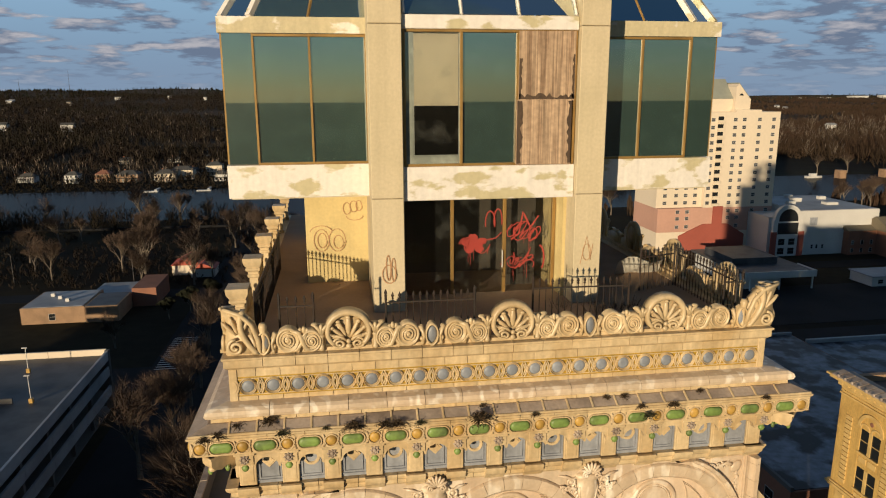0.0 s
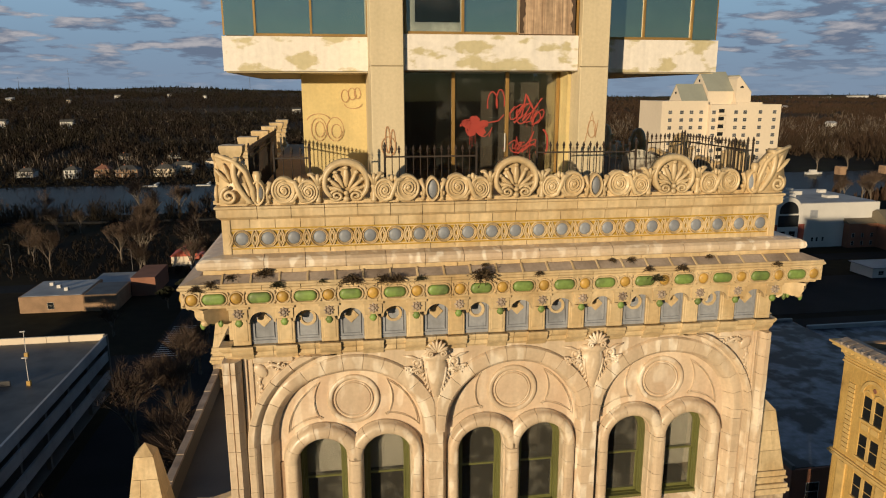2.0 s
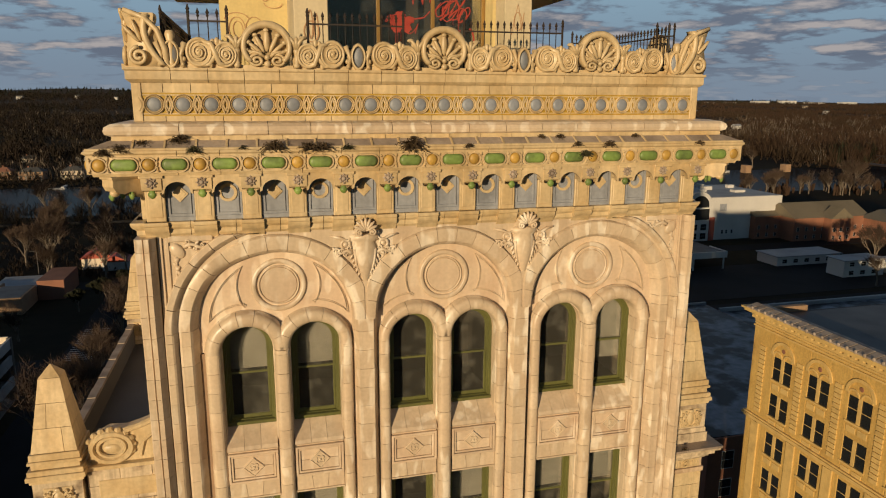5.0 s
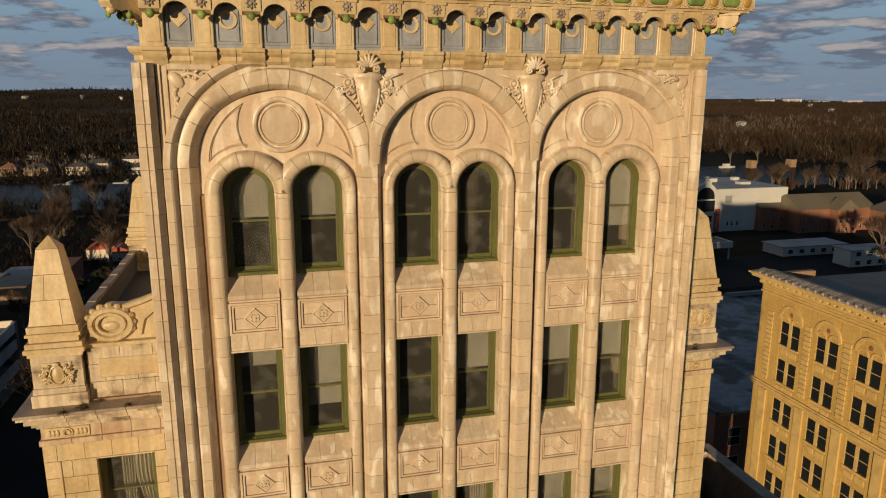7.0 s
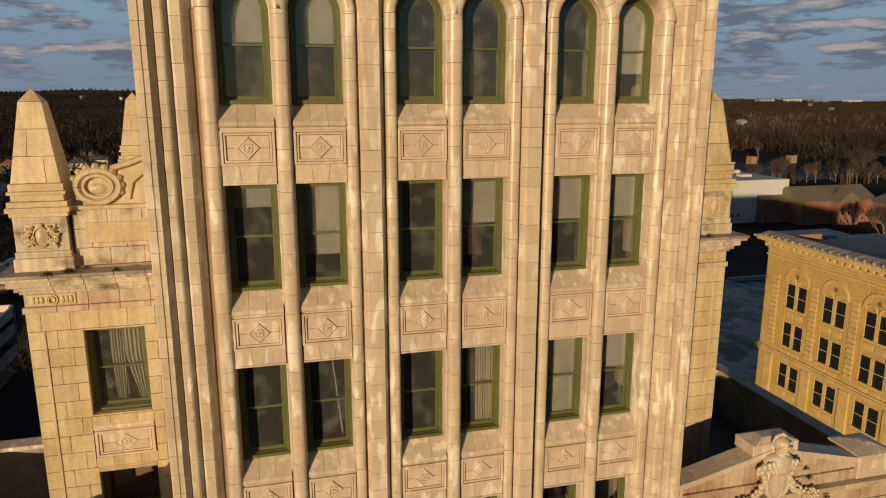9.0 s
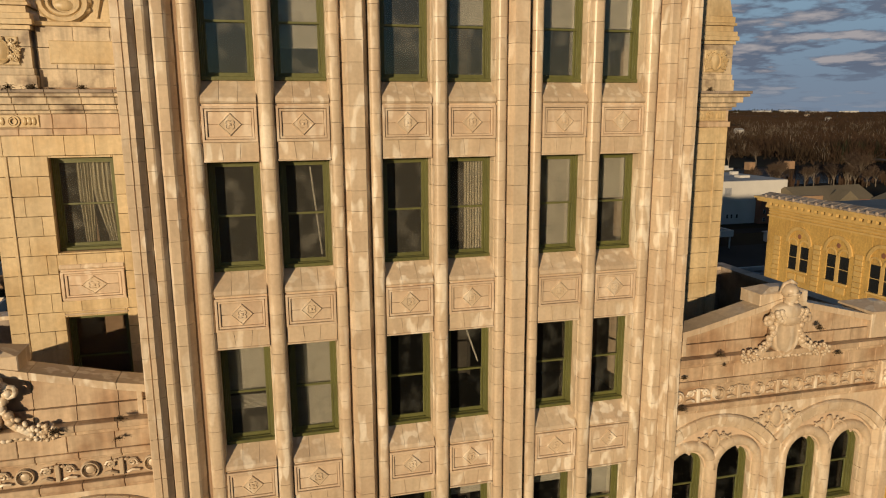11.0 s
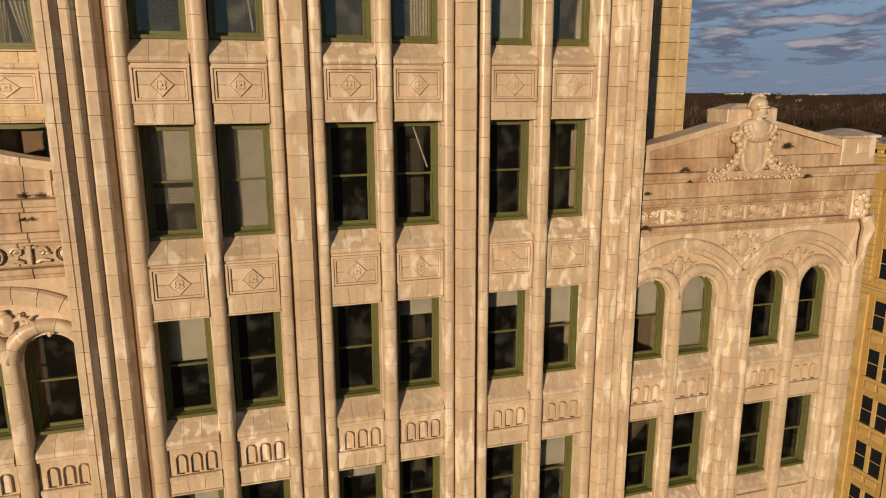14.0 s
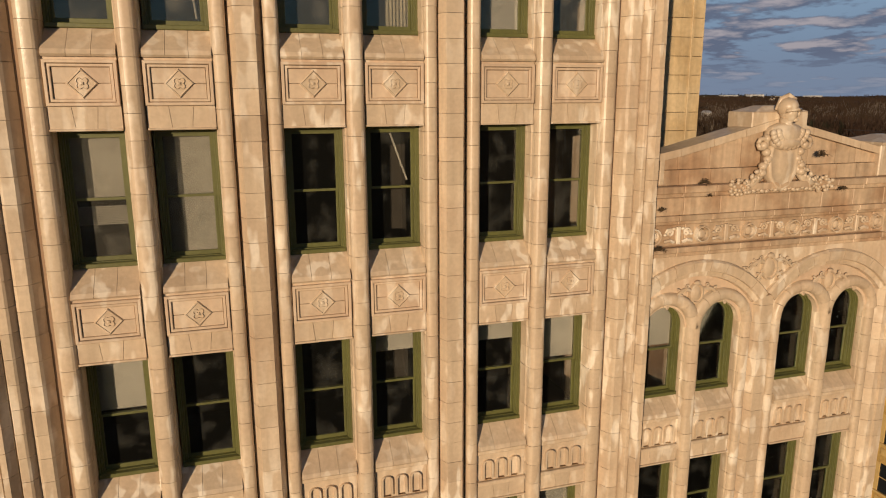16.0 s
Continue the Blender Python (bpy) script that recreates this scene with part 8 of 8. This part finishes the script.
part("arch_front", prism(bmesh.new(), [(159.5, 0), (171.5, 0), (171.5, 14)] + arc(165.5, 14.5, 5.4, 0, 180, 16) + [(159.5, 14)], 224.2, 225.9), WHITE_WALL, hall)
part("arch_window", prism(bmesh.new(), [(161.6, 13.6), (169.4, 13.6)] + arc(165.5, 14.4, 3.9, 0, 180, 14), 224.05, 224.3), DARK_GLASS, hall)
slab("wide_window", hall, 161.3, 169.7, 224.0, 224.3, 8.6, 13.0, DARK_GLASS)
slab("red_pier", hall, 158.6, 161.0, 223.9, 224.3, 0, 9.5, RED_WALL); slab("red_pier", hall, 170.0, 172.4, 223.9, 224.3, 0, 9.5, RED_WALL)
pane_grid(hall, (163.3, 167.5), (0.8, 4.4), 224.15, 2.6, 2.4)
pane_grid(hall, (177, 179, 181.5, 194.5, 197, 199.5), (2.4,), 224.98, 0.8, 1.5)
for x, y, w, h in ((176, 240, 3, 1.2), (182, 246, 4, 1.5), (190, 236, 5, 1.0), (197, 250, 3, 1.3), (186, 256, 3, 1.2)):
    slab("roof_unit", hall, x, x + w, y, y + w * 0.7, 17.35, 17.35 + h, WHITE_WALL)
slab("wall_sign", hall, 175.0, 178.2, 224.9, 224.99, 11.6, 14.6, BLUE)

# low dark car-port with a pale fascia
port = thing("canopy_building", "low dark flat-roofed canopy with a pale fascia", "building")
slab("roof", port, 122, 146, 181, 216, 5.4, 6.0, ROOF)
slab("fascia", port, 121.8, 146.4, 180.6, 181.1, 4.2, 6.3, WHITE_WALL)
slab("fascia", port, 145.9, 146.4, 181.1, 190, 4.2, 6.3, WHITE_WALL)
slab("wall", port, 123, 136, 184, 214, 0, 5.4, WHITE_WALL)
for x in (124, 134, 145.5):
    slab("post", port, x, x + 0.4, 181.3, 181.7, 0, 5.4, WHITE_WALL)
slab("upper_roof", port, 124, 140, 192, 210, 6.0, 8.2, ROOF)


def gabled(x0, x1, y0, y1, h, rh, wall, roof, name="house", label="", win=0.0, along="x", rows=1):
    t = thing(name, label, "house", "houses of the far bank" if y0 > 450 else "town houses")
    slab("wall", t, x0, x1, y0, y1, 0, h, wall)
    e = 0.4
    if along == "x":
        ym = (y0 + y1) / 2
        loft_pts = [[(x, y0 - e, h - 0.1), (x, ym, h + rh), (x, y1 + e, h - 0.1)] for x in (x0 - e, x1 + e)]
    else:
        xm = (x0 + x1) / 2
        loft_pts = [[(x0 - e, y, h - 0.1), (xm, y, h + rh), (x1 + e, y, h - 0.1)] for y in (y0 - e, y1 + e)]
    if y0 > 450:                                # hipped, with a porch across the front
        ym, q = (y0 + y1) / 2, (y1 - y0) * 0.36
        loft_pts = [[(x0 - e, y0 - e, h - 0.1), (x1 + e, y0 - e, h - 0.1), (x1 + e, y1 + e, h - 0.1), (x0 - e, y1 + e, h - 0.1)],
                    [(x0 + q, ym - 0.1, h + rh), (x1 - q, ym - 0.1, h + rh), (x1 - q, ym + 0.1, h + rh), (x0 + q, ym + 0.1, h + rh)]]
        slab("porch_roof", t, x0 + 0.4, x1 - 0.4, y0 - 2.6, y0, 2.75, 3.0, roof)
        for k in range(4):
            px = x0 + 0.7 + (x1 - x0 - 1.4) * k / 3
            slab("porch_post", t, px - 0.15, px + 0.15, y0 - 2.4, y0 - 2.1, 0, 2.75, WHITE_WALL)
        slab("chimney", t, x0 + q + 0.3, x0 + q + 1.1, ym - 0.4, ym + 0.4, h + rh - 0.9, h + rh + 0.9, RED_BRICK)
    part("roof", loft(bmesh.new(), loft_pts), roof, t)
    if win:
        n = max(2, int((x1 - x0) / win))
        pane_grid(t, [x0 + (x1 - x0) * (i + 0.5) / n for i in range(n)], [1.0 + 3.1 * r for r in range(rows)], y0 - 0.03, 1.0, 1.5)
    return t


rb = random.Random(9)
# houses on the far bank
for x, y, w, d, h, wall, roof, rows in ((-118, 470, 14, 12, 7, CREAM_WALL, GREY_ROOF, 2), (-142, 472, 15, 12, 6.5, BUFF_BRICK, GREY_ROOF, 2), (-158, 474, 10, 10, 7, BUFF_BRICK, RED_BRICK, 2), (-176, 470, 9, 9, 7, WHITE_WALL, GREY_ROOF, 2), (-252, 478, 14, 11, 5, BUFF_BRICK, RED_ROOF, 2), (-270, 476, 8, 8, 4, CREAM_WALL, GREY_ROOF, 1),
                                          (-225, 520, 11, 9, 4, WHITE_WALL, GREY_ROOF, 1), (-118, 520, 16, 12, 7, CREAM_WALL, GREY_ROOF, 2), (-104, 498, 10, 9, 5, WHITE_WALL, GREY_ROOF, 1), (-98, 540, 12, 10, 8, CREAM_WALL, GREY_ROOF, 2), (-88, 505, 9, 9, 5, WHITE_WALL, GREY_ROOF, 1),
                                          (-84, 560, 10, 9, 6, WHITE_WALL, GREY_ROOF, 2), (-74, 480, 9, 9, 5, BUFF_BRICK, GREY_ROOF, 1), (-72, 530, 9, 10, 6, WHITE_WALL, GREY_ROOF, 1), (-60, 500, 9, 9, 5, CREAM_WALL, GREY_ROOF, 1), (-190, 640, 13, 9, 4, CREAM_WALL, GREY_ROOF, 1), (-150, 645, 12, 9, 4, WHITE_WALL, GREY_ROOF, 1), (-125, 655, 14, 9, 4, BUFF_BRICK, GREY_ROOF, 1),
                                          (170, 520, 14, 10, 6, WHITE_WALL, GREY_ROOF, 1), (480, 640, 20, 12, 6, WHITE_WALL, WHITE_ROOF, 1)):
    if y < 500 and x < 0:
        x, y, h = x * 1.08, y + 38, h * 0.85
    gabled(x - w / 2, x + w / 2, y, y + d, h, 2.6, wall, roof, label="far riverside house with pale walls and pitched roof", win=3.0, along="x", rows=rows)
for i in range(26):
    y = rb.uniform(900, 2700); x = rb.uniform(-900, 300) if i % 2 else rb.uniform(500, 2300)
    w = rb.uniform(8, 18)
    z = rise(x, y)
    t = thing("far_house", "small pale building among the distant trees", "house", "distant pale buildings", at=(x, y, z))
    part("wall", box(bmesh.new(), -w / 2, w / 2, 0, 10, 0, 9), rb.choice((WHITE_WALL, CREAM_WALL, WHITE_WALL, RED_BRICK)), t)
    part("roof", loft(bmesh.new(), [[(a, -1, 9), (a, 5, 12), (a, 11, 9)] for a in (-w / 2 - 1, w / 2 + 1)]), rb.choice((GREY_ROOF, WHITE_ROOF)), t)
for i in range(6):
    x, y = 2300 + i * 190 + rb.uniform(-60, 60), 3300
    t = thing("far_warehouse", "long white warehouse on the horizon", "warehouse", "white warehouses on the horizon", at=(x, y, rise(x, y)))
    w = rb.uniform(20, 60)
    part("wall", box(bmesh.new(), -w, w, 0, 40, 0, rb.uniform(13, 17)), WHITE_WALL, t)
for x, y, h in ((-1290, 3700, 95), (-420, 3600, 70), (-1560, 3800, 60)):
    t = thing("radio_mast", "thin distant lattice radio mast on the hill", "mast", "hill masts", at=(x, y, rise(x, y)))
    part("mast", tube(bmesh.new(), [(0, 0, 0), (0, 0, h)], [1.1, 0.5], 4), DECK, t)
# landing stages and boats
for x in (-262, -232, -128, -95):
    t = thing("boat_dock", "small wooden dock on the far river bank", "dock", "river docks")
    slab("deck", t, x, x + 9, 452, 456, 0.1, 0.6, WHITE_WALL); slab("gangway", t, x + 6, x + 7.5, 456, 466, 0.4, 1.2, WHITE_WALL)
for x, y in ((268, 440), (300, 452), (340, 447)):
    t = thing("motor_boat", "small white motor boat moored on the river", "boat", "moored boats")
    part("hull", loft(bmesh.new(), [[(x + a, y - b, 0.1), (x + a, y + b, 0.1), (x + a, y + b * 1.2, 1.6), (x + a, y - b * 1.2, 1.6)] for a, b in ((-6, 1.4), (3, 1.6), (7, 0.2))]), WHITE_WALL, t)
    slab("cabin", t, x - 3, x + 2, y - 1.2, y + 1.2, 1.6, 3.4, WHITE_WALL)
# railway trestle on the right reach
tr = thing("trestle_bridge", "dark iron railway trestle at the river bank", "bridge")
slab("deck", tr, 430, 437, 330, 402, 8.5, 9.5, IRON)
for i in range(3):
    y = 340 + i * 20
    slab("pier", tr, 430.5, 431.5, y, y + 1, 0, 8.5, IRON); slab("pier", tr, 435.5, 436.5, y, y + 1, 0, 8.5, IRON)
    part("brace", tube(bmesh.new(), [(429.9, y, 9.5), (429.9, y + 10, 16), (429.9, y + 20, 9.5)], 0.35, 4), IRON, tr)
slab("top_chord", tr, 429.6, 430.2, 345, 395, 15.8, 16.4, IRON)
for x in (356, 392):
    t = thing("bridge_pier", "old stone bridge pier standing in the river", "pier", "stone bridge piers")
    slab("pier", t, x, x + 5, 440, 446, 0, 6, BUFF_BRICK)

# brick shops and red-roofed house to the left
shop = thing("brick_shop", "low brown brick shop with a pale roof", "shop", "low brick shops")
slab("wall", shop, -91, -74.5, 183, 200, 0, 4.6, BUFF_BRICK); slab("roof", shop, -90.6, -75, 183.4, 199.6, 4.6, 4.7, WHITE_ROOF)
for i in range(3):
    slab("vent", shop, -81 - i * 3, -80 - i * 3, 188 + i * 3, 189.2 + i * 3, 4.7, 5.6, WHITE_WALL)
shop2 = thing("brick_shop", "low brown brick shop with a dark roof", "shop", "low brick shops")
slab("wall", shop2, -74.3, -65.5, 182.6, 196, 0, 4.6, BUFF_BRICK); slab("roof", shop2, -74, -66, 183, 195.6, 4.6, 4.66, ROOF)
shop3 = thing("brick_shop", "tall-fronted red brick shop wall with a pale flat roof", "shop", "low brick shops")
slab("wall", shop3, -65.4, -58.5, 196, 212, 0, 5.6, RED_BRICK); slab("roof", shop3, -78, -65.5, 198, 212, 3.4, 3.5, WHITE_ROOF)
pane_grid(shop, (-83,), (1.0,), 182.97, 1.6, 1.8)
for b in ((-62, -52, 232, 242, 3.6, 2.8, CREAM_WALL, RED_ROOF), (-55, -47, 228, 236, 3.0, 2.0, WHITE_WALL, RED_ROOF)):
    gabled(*b, label="small pale house with a bright red metal roof", along="y")
wall_l = part("low_wall", box(bmesh.new(), -300, 120, 322, 323.5, 0, 1.0), ASPHALT)
tagged(wall_l, "long low dark levee wall along the river", "wall", kind="structure")
for x in (-70, -112, -30):
    t = thing("street_lamp", "tall grey street lamp post by the road", "street lamp", "street lamps")
    y = 205 + (x * 13) % 40
    part("post", turned(bmesh.new(), [(0.12, 0), (0.09, 4), (0.06, 10.0)], x, y, 6), DECK, t)
    part("arm", tube(bmesh.new(), [(x, y, 10), (x - 1.0, y, 10.3), (x - 1.8, y, 10.3)], 0.05, 4), DECK, t)

# multi-storey car park
deck = thing("car_park", "concrete multi-storey car park with open decks", "car park")
for z in (0.2, 4.0, 8.0, 11.2):
    slab("deck_slab", deck, -115, -50.4, 56, 125.4, z - 0.25, z, DECK if z < 11 else ROOF)
for z in (4.0, 8.0, 11.2):
    n = 7
    for i in range(n):
        y0, y1 = 56 + (125.4 - 56) / n * i, 56 + (125.4 - 56) / n * (i + 1)
        slab("parapet_panel", deck, -50.4, -50.0, y0 + 0.04, y1 - 0.04, z - 0.9, z + 1.0, WHITE_ROOF)
    n = 6
    for i in range(n):
        x0, x1 = -115 + 64.6 / n * i, -115 + 64.6 / n * (i + 1)
        # top row in pale cream: the sunlight on it is put into the colour
        slab("parapet_panel", deck, x0 + 0.04, x1 - 0.04, 125.0, 125.4, z - 0.9, z + 1.25, DECK if z < 11 else CREAM_WALL)
for i in range(8):
    slab("column", deck, -51.2, -50.5, 56.5 + i * 9.7, 57.2 + i * 9.7, 0, 11, DECK)
slab("corner_post", deck, -50.6, -49.9, 124.6, 125.5, 0, 12.3, DECK)
slab("ramp_wall", deck, -86, -59, 104.0, 104.4, 8.0, 12.1, DECK); slab("ramp_wall", deck, -86, -62, 96, 96.4, 8.0, 11.9, DECK)
# flat dark sheet stands in for the shaded ramp opening
slab("ramp_well", deck, -86, -60, 96.4, 104, 11.2, 11.22, ROOF)
for x, y in ((-62, 118), (-62, 92), (-80, 118), (-56, 104)):
    t = thing("deck_lamp", "slim lamp post on the car park roof", "lamp post", "car park lamps")
    slab("base", t, x - 0.3, x + 0.3, y - 0.3, y + 0.3, 11.2, 12.0, YELLOW); part("post", turned(bmesh.new(), [(0.08, 12), (0.06, 16)], x, y, 6), WHITE_WALL, t); slab("head", t, x - 0.6, x + 0.3, y - 0.15, y + 0.15, 16, 16.15, WHITE_WALL)

# dark wet roofs behind the golden building
low = thing("flat_roof_block", "low block with a wet dark tar roof", "building", "flat-roofed blocks")
slab("wall", low, 50, 86, 56, 108, 0, 13.8, RED_BRICK); pane_grid(low, [53 + 4.1 * i for i in range(8)], (1.5, 5.5, 9.5), 55.97, 1.7, 2.4); pane_grid(low, [60 + 5.0 * i for i in range(9)], (1.5, 5.5, 9.5), 50.0, 1.7, 2.4, face="x"); slab("roof", low, 50.3, 85.7, 56.3, 107.7, 13.8, 13.9, WET_SHEEN_ROOF)
slab("parapet", low, 50, 86, 107.7, 108.2, 13.8, 14.3, WHITE_ROOF); slab("parapet", low, 50, 50.4, 56, 108, 13.8, 14.4, DECK)
low2 = thing("flat_roof_block", "low block with a grey roof and pale parapet", "building", "flat-roofed blocks")
slab("wall", low2, 88, 140, 60, 106, 0, 12.5, DECK); slab("roof", low2, 88.3, 139.7, 60.3, 105.7, 12.5, 12.6, WET_SHEEN_ROOF)
slab("parapet", low2, 88, 140, 105.6, 106.2, 12.5, 13.4, WHITE_ROOF); slab("parapet", low2, 88, 140, 82, 82.4, 12.6, 13.1, WHITE_ROOF); slab("roof_unit", low2, 112, 118, 92, 97, 12.6, 14.0, WHITE_WALL)
low3 = thing("flat_roof_block", "low block with a dark roof beside the tower", "building", "flat-roofed blocks")
slab("wall", low3, 14, 34, 44, 70, 0, 10.5, BUFF_BRICK); pane_grid(low3, [16.5 + 3.8 * i for i in range(5)], (1.5, 6.2), 43.97, 1.7, 2.4); slab("roof", low3, 14.3, 33.7, 44.3, 69.7, 10.5, 10.6, ROOF)
# buildings across the car park on the right
for b in ((202, 238, 214, 232, 9.5, 5, RED_BRICK, OLIVE_ROOF), (190, 206, 222, 240, 9.5, 4.5, RED_BRICK, OLIVE_ROOF), (236, 262, 198, 216, 8.5, 4.5, RED_BRICK, GREY_ROOF)):
    gabled(*b, label="red brick gabled building with white window frames", win=4.0, along="x", rows=2)
gabled(216, 226, 210, 216, 9.5, 4.2, RED_BRICK, OLIVE_ROOF, label="red brick gabled front with white trim", win=2.6, along="y", rows=2)
for x0, x1, y0, y1, h in ((166, 192, 180, 190, 3.2), (176, 192, 162, 169, 5.4), (195, 224, 160, 170, 3.6)):
    t = thing("low_white_building", "low white flat-roofed building with dark windows", "building", "low white buildings")
    slab("wall", t, x0, x1, y0, y1, 0, h, WHITE_WALL); slab("roof", t, x0 - 0.5, x1 + 0.5, y0 - 0.5, y1 + 0.5, h, h + 0.3, WHITE_ROOF)
    pane_grid(t, [x0 + 3 + 4.5 * i for i in range(int((x1 - x0 - 4) / 4.5) + 1)], [1.0] if h < 5 else [0.8, 3.6], y0 - 0.03, 1.8, 1.3)


# ---- golden brick building across the side street ----
gold = thing("golden_building", "golden brick corner building with arched bays and heavy cornice", "building")
GX, GY0, GY1 = 39.0, -14.0, 36.9
GCOLS = [33.15 - 4.05 * i for i in range(11)]
GROWS = [32.3, 28.9, 25.2, 21.7, 18.2, 14.7, 11.2, 7.7]


def gbox(bm, d0, d1, y0, y1, z0, z1):
    """d: metres proud of the face."""
    return box(bm, GX - d1, GX - d0, y0, y1, z0, z1)


# piers, spandrels and window pairs
ylist = []
for c in GCOLS:
    for o in (-0.62, 0.62):
        ylist.append(c + o)
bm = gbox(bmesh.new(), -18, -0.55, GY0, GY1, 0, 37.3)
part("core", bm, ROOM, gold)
edges = [GY1]
for c in GCOLS:
    edges += [c + 1.1, c - 1.1]
edges += [GY0]
for a, b in zip(edges[::2], edges[1::2]):
    part("pier", gbox(bmesh.new(), -0.55, 0.0, min(a, b), max(a, b), 0, 37.3), YBRICK, gold, "golden brick pier")
    if a - b > 1.0:
        m = (a + b) / 2
        part("pilaster", gbox(bmesh.new(), 0.0, 0.14, m - 0.45, m + 0.45, 0, 27.6), YTRIM, gold)
        for k in range(15):
            part("quoin", gbox(bmesh.new(), 0.0, 0.10, m - 0.34, m + 0.34, 28.6 + k * 0.42, 28.6 + k * 0.42 + 0.34), YTRIM, gold)
gw = None
for c in GCOLS:
    tops = [36.6] + [z for z in GROWS]
    for k, z in enumerate(GROWS):
        hi = z + 2.05
        nxt = 37.3 if k == 0 else GROWS[k - 1]
        part("spandrel", gbox(bmesh.new(), -0.5, -0.03, c - 1.1, c + 1.1, hi, nxt), YBRICK, gold)
        part("mullion_pier", gbox(bmesh.new(), -0.5, 0.0, c - 0.16, c + 0.16, z, hi), YTRIM, gold)
        part("sill", gbox(bmesh.new(), -0.3, 0.10, c - 1.15, c + 1.15, z - 0.14, z), YTRIM, gold)
        part("lintel_panel", gbox(bmesh.new(), -0.1, 0.03, c - 0.95, c - 0.12, z - 0.85, z - 0.35), YTRIM, gold); part("lintel_panel", gbox(bmesh.new(), -0.1, 0.03, c + 0.12, c + 0.95, z - 0.85, z - 0.35), YTRIM, gold)
    # arch over the top pair: two rings, two small arches and a dark roundel
    ring = [[(GX - d, c + r * math.cos(math.pi * i / 16), 34.55 + r * math.sin(math.pi * i / 16)) for r, d in ((1.12, 0.0), (1.12, 0.12), (1.38, 0.12), (1.38, 0.0))] for i in range(17)]
    part("arch_ring", loft(bmesh.new(), ring), YTRIM, gold)
    for o in (-0.62, 0.62):
        ring = [[(GX - d, c + o + r * math.cos(math.pi * i / 12), 34.4 + r * math.sin(math.pi * i / 12)) for r, d in ((0.42, 0.0), (0.42, 0.08), (0.55, 0.08), (0.55, 0.0))] for i in range(13)]
        part("arch_ring", loft(bmesh.new(), ring), YTRIM, gold)
    ring = [[(GX - d, c + r * math.cos(2 * math.pi * i / 14), 35.15 + r * math.sin(2 * math.pi * i / 14)) for i in range(14)] for r, d in ((0.20, 0.02), (0.17, 0.05), (0.01, 0.05))]
    part("roundel", loft(bmesh.new(), ring), RED_BRICK, gold)
pane_grid(gold, ylist, GROWS, GX + 0.10, 0.92, 2.05, frame=YTRIM, face="x")
# bands and cornice
for z0, z1, d in ((27.65, 27.85, 0.16), (27.85, 28.05, 0.32), (28.05, 28.2, 0.2), (36.35, 36.5, 0.10), (36.62, 36.74, 0.05), (36.86, 36.98, 0.05), (37.1, 37.4, 0.25), (37.65, 37.9, 0.75), (37.9, 38.05, 0.95)):
    n = 14
    for i in range(n):
        a, b = GY0 + (GY1 + d - GY0) * i / n, GY0 + (GY1 + d - GY0) * (i + 1) / n
        part("band_block", gbox(bmesh.new(), -0.2, d, a + 0.004, b - 0.004, z0, z1), YTRIM, gold)
dent = part("dentil", gbox(bmesh.new(), 0.0, 0.55, -0.16, 0.16, 37.38, 37.65), YTRIM, gold)
dent.location.y = GY1 - 0.4
repeat(dent, [(0, -0.72 * i, 0) for i in range(1, 68)])
tile = part("cornice_tile", loft(bmesh.new(), [[(GX + 0.1, y0, 38.32), (GX + 0.1, y1, 38.32), (GX - 0.98, y1 * 0.92, 38.07), (GX - 0.98, y0 * 0.92, 38.07)] for y0, y1 in ((-0.36, 0.36),)] + [[(GX + 0.1, -0.36, 38.42), (GX + 0.1, 0.36, 38.42), (GX - 0.96, 0.33, 38.17), (GX - 0.96, -0.33, 38.17)]]), TERRA_DARK, gold)
tile.location.y = GY1 - 0.1
repeat(tile, [(0, -0.80 * i, 0) for i in range(1, 62)])
ant = part("antefix", ball(bmesh.new(), (GX - 0.95, 0, 38.18), (0.10, 0.15, 0.17)), TERRA_DARK, gold)
ant.location.y = GY1 - 0.5
repeat(ant, [(0, -0.80 * i, 0) for i in range(1, 60)])
part("parapet", gbox(bmesh.new(), -0.8, -0.1, GY0, GY1, 37.3, 38.3), TERRA_DARK, gold)
part("parapet", box(bmesh.new(), GX + 0.8, GX + 5, GY1 - 0.5, GY1, 37.3, 38.0), BUFF_BRICK, gold)
part("side_wall", box(bmesh.new(), GX + 0.5, GX + 18, GY1 - 0.3, GY1 - 0.002, 0, 37.3), RED_BRICK, gold)
part("roof", box(bmesh.new(), GX + 0.8, GX + 18, GY0, GY1 - 0.5, 37.3, 37.45), ROOF, gold, "dark tar roof")


# ---- unseen plain city blocks added sunward, behind the flight, to shade the town ----
for x0, x1, y0, h in ((-330, -262, -120, 34), (-258, -196, -112, 38), (-192, -128, -118, 36), (-124, -66, -108, 33)):
    t = thing("city_block", "plain flat-roofed brick city block across the square", "building", "city blocks across the square")
    slab("wall", t, x0, x1, y0, y0 + 24, 0, h, RED_BRICK)
    slab("roof", t, x0 + 0.4, x1 - 0.4, y0 + 0.4, y0 + 23.6, h, h + 0.1, ROOF)
    slab("parapet", t, x0, x1, y0 + 23.6, y0 + 24.2, h, h + 0.8, BUFF_BRICK)
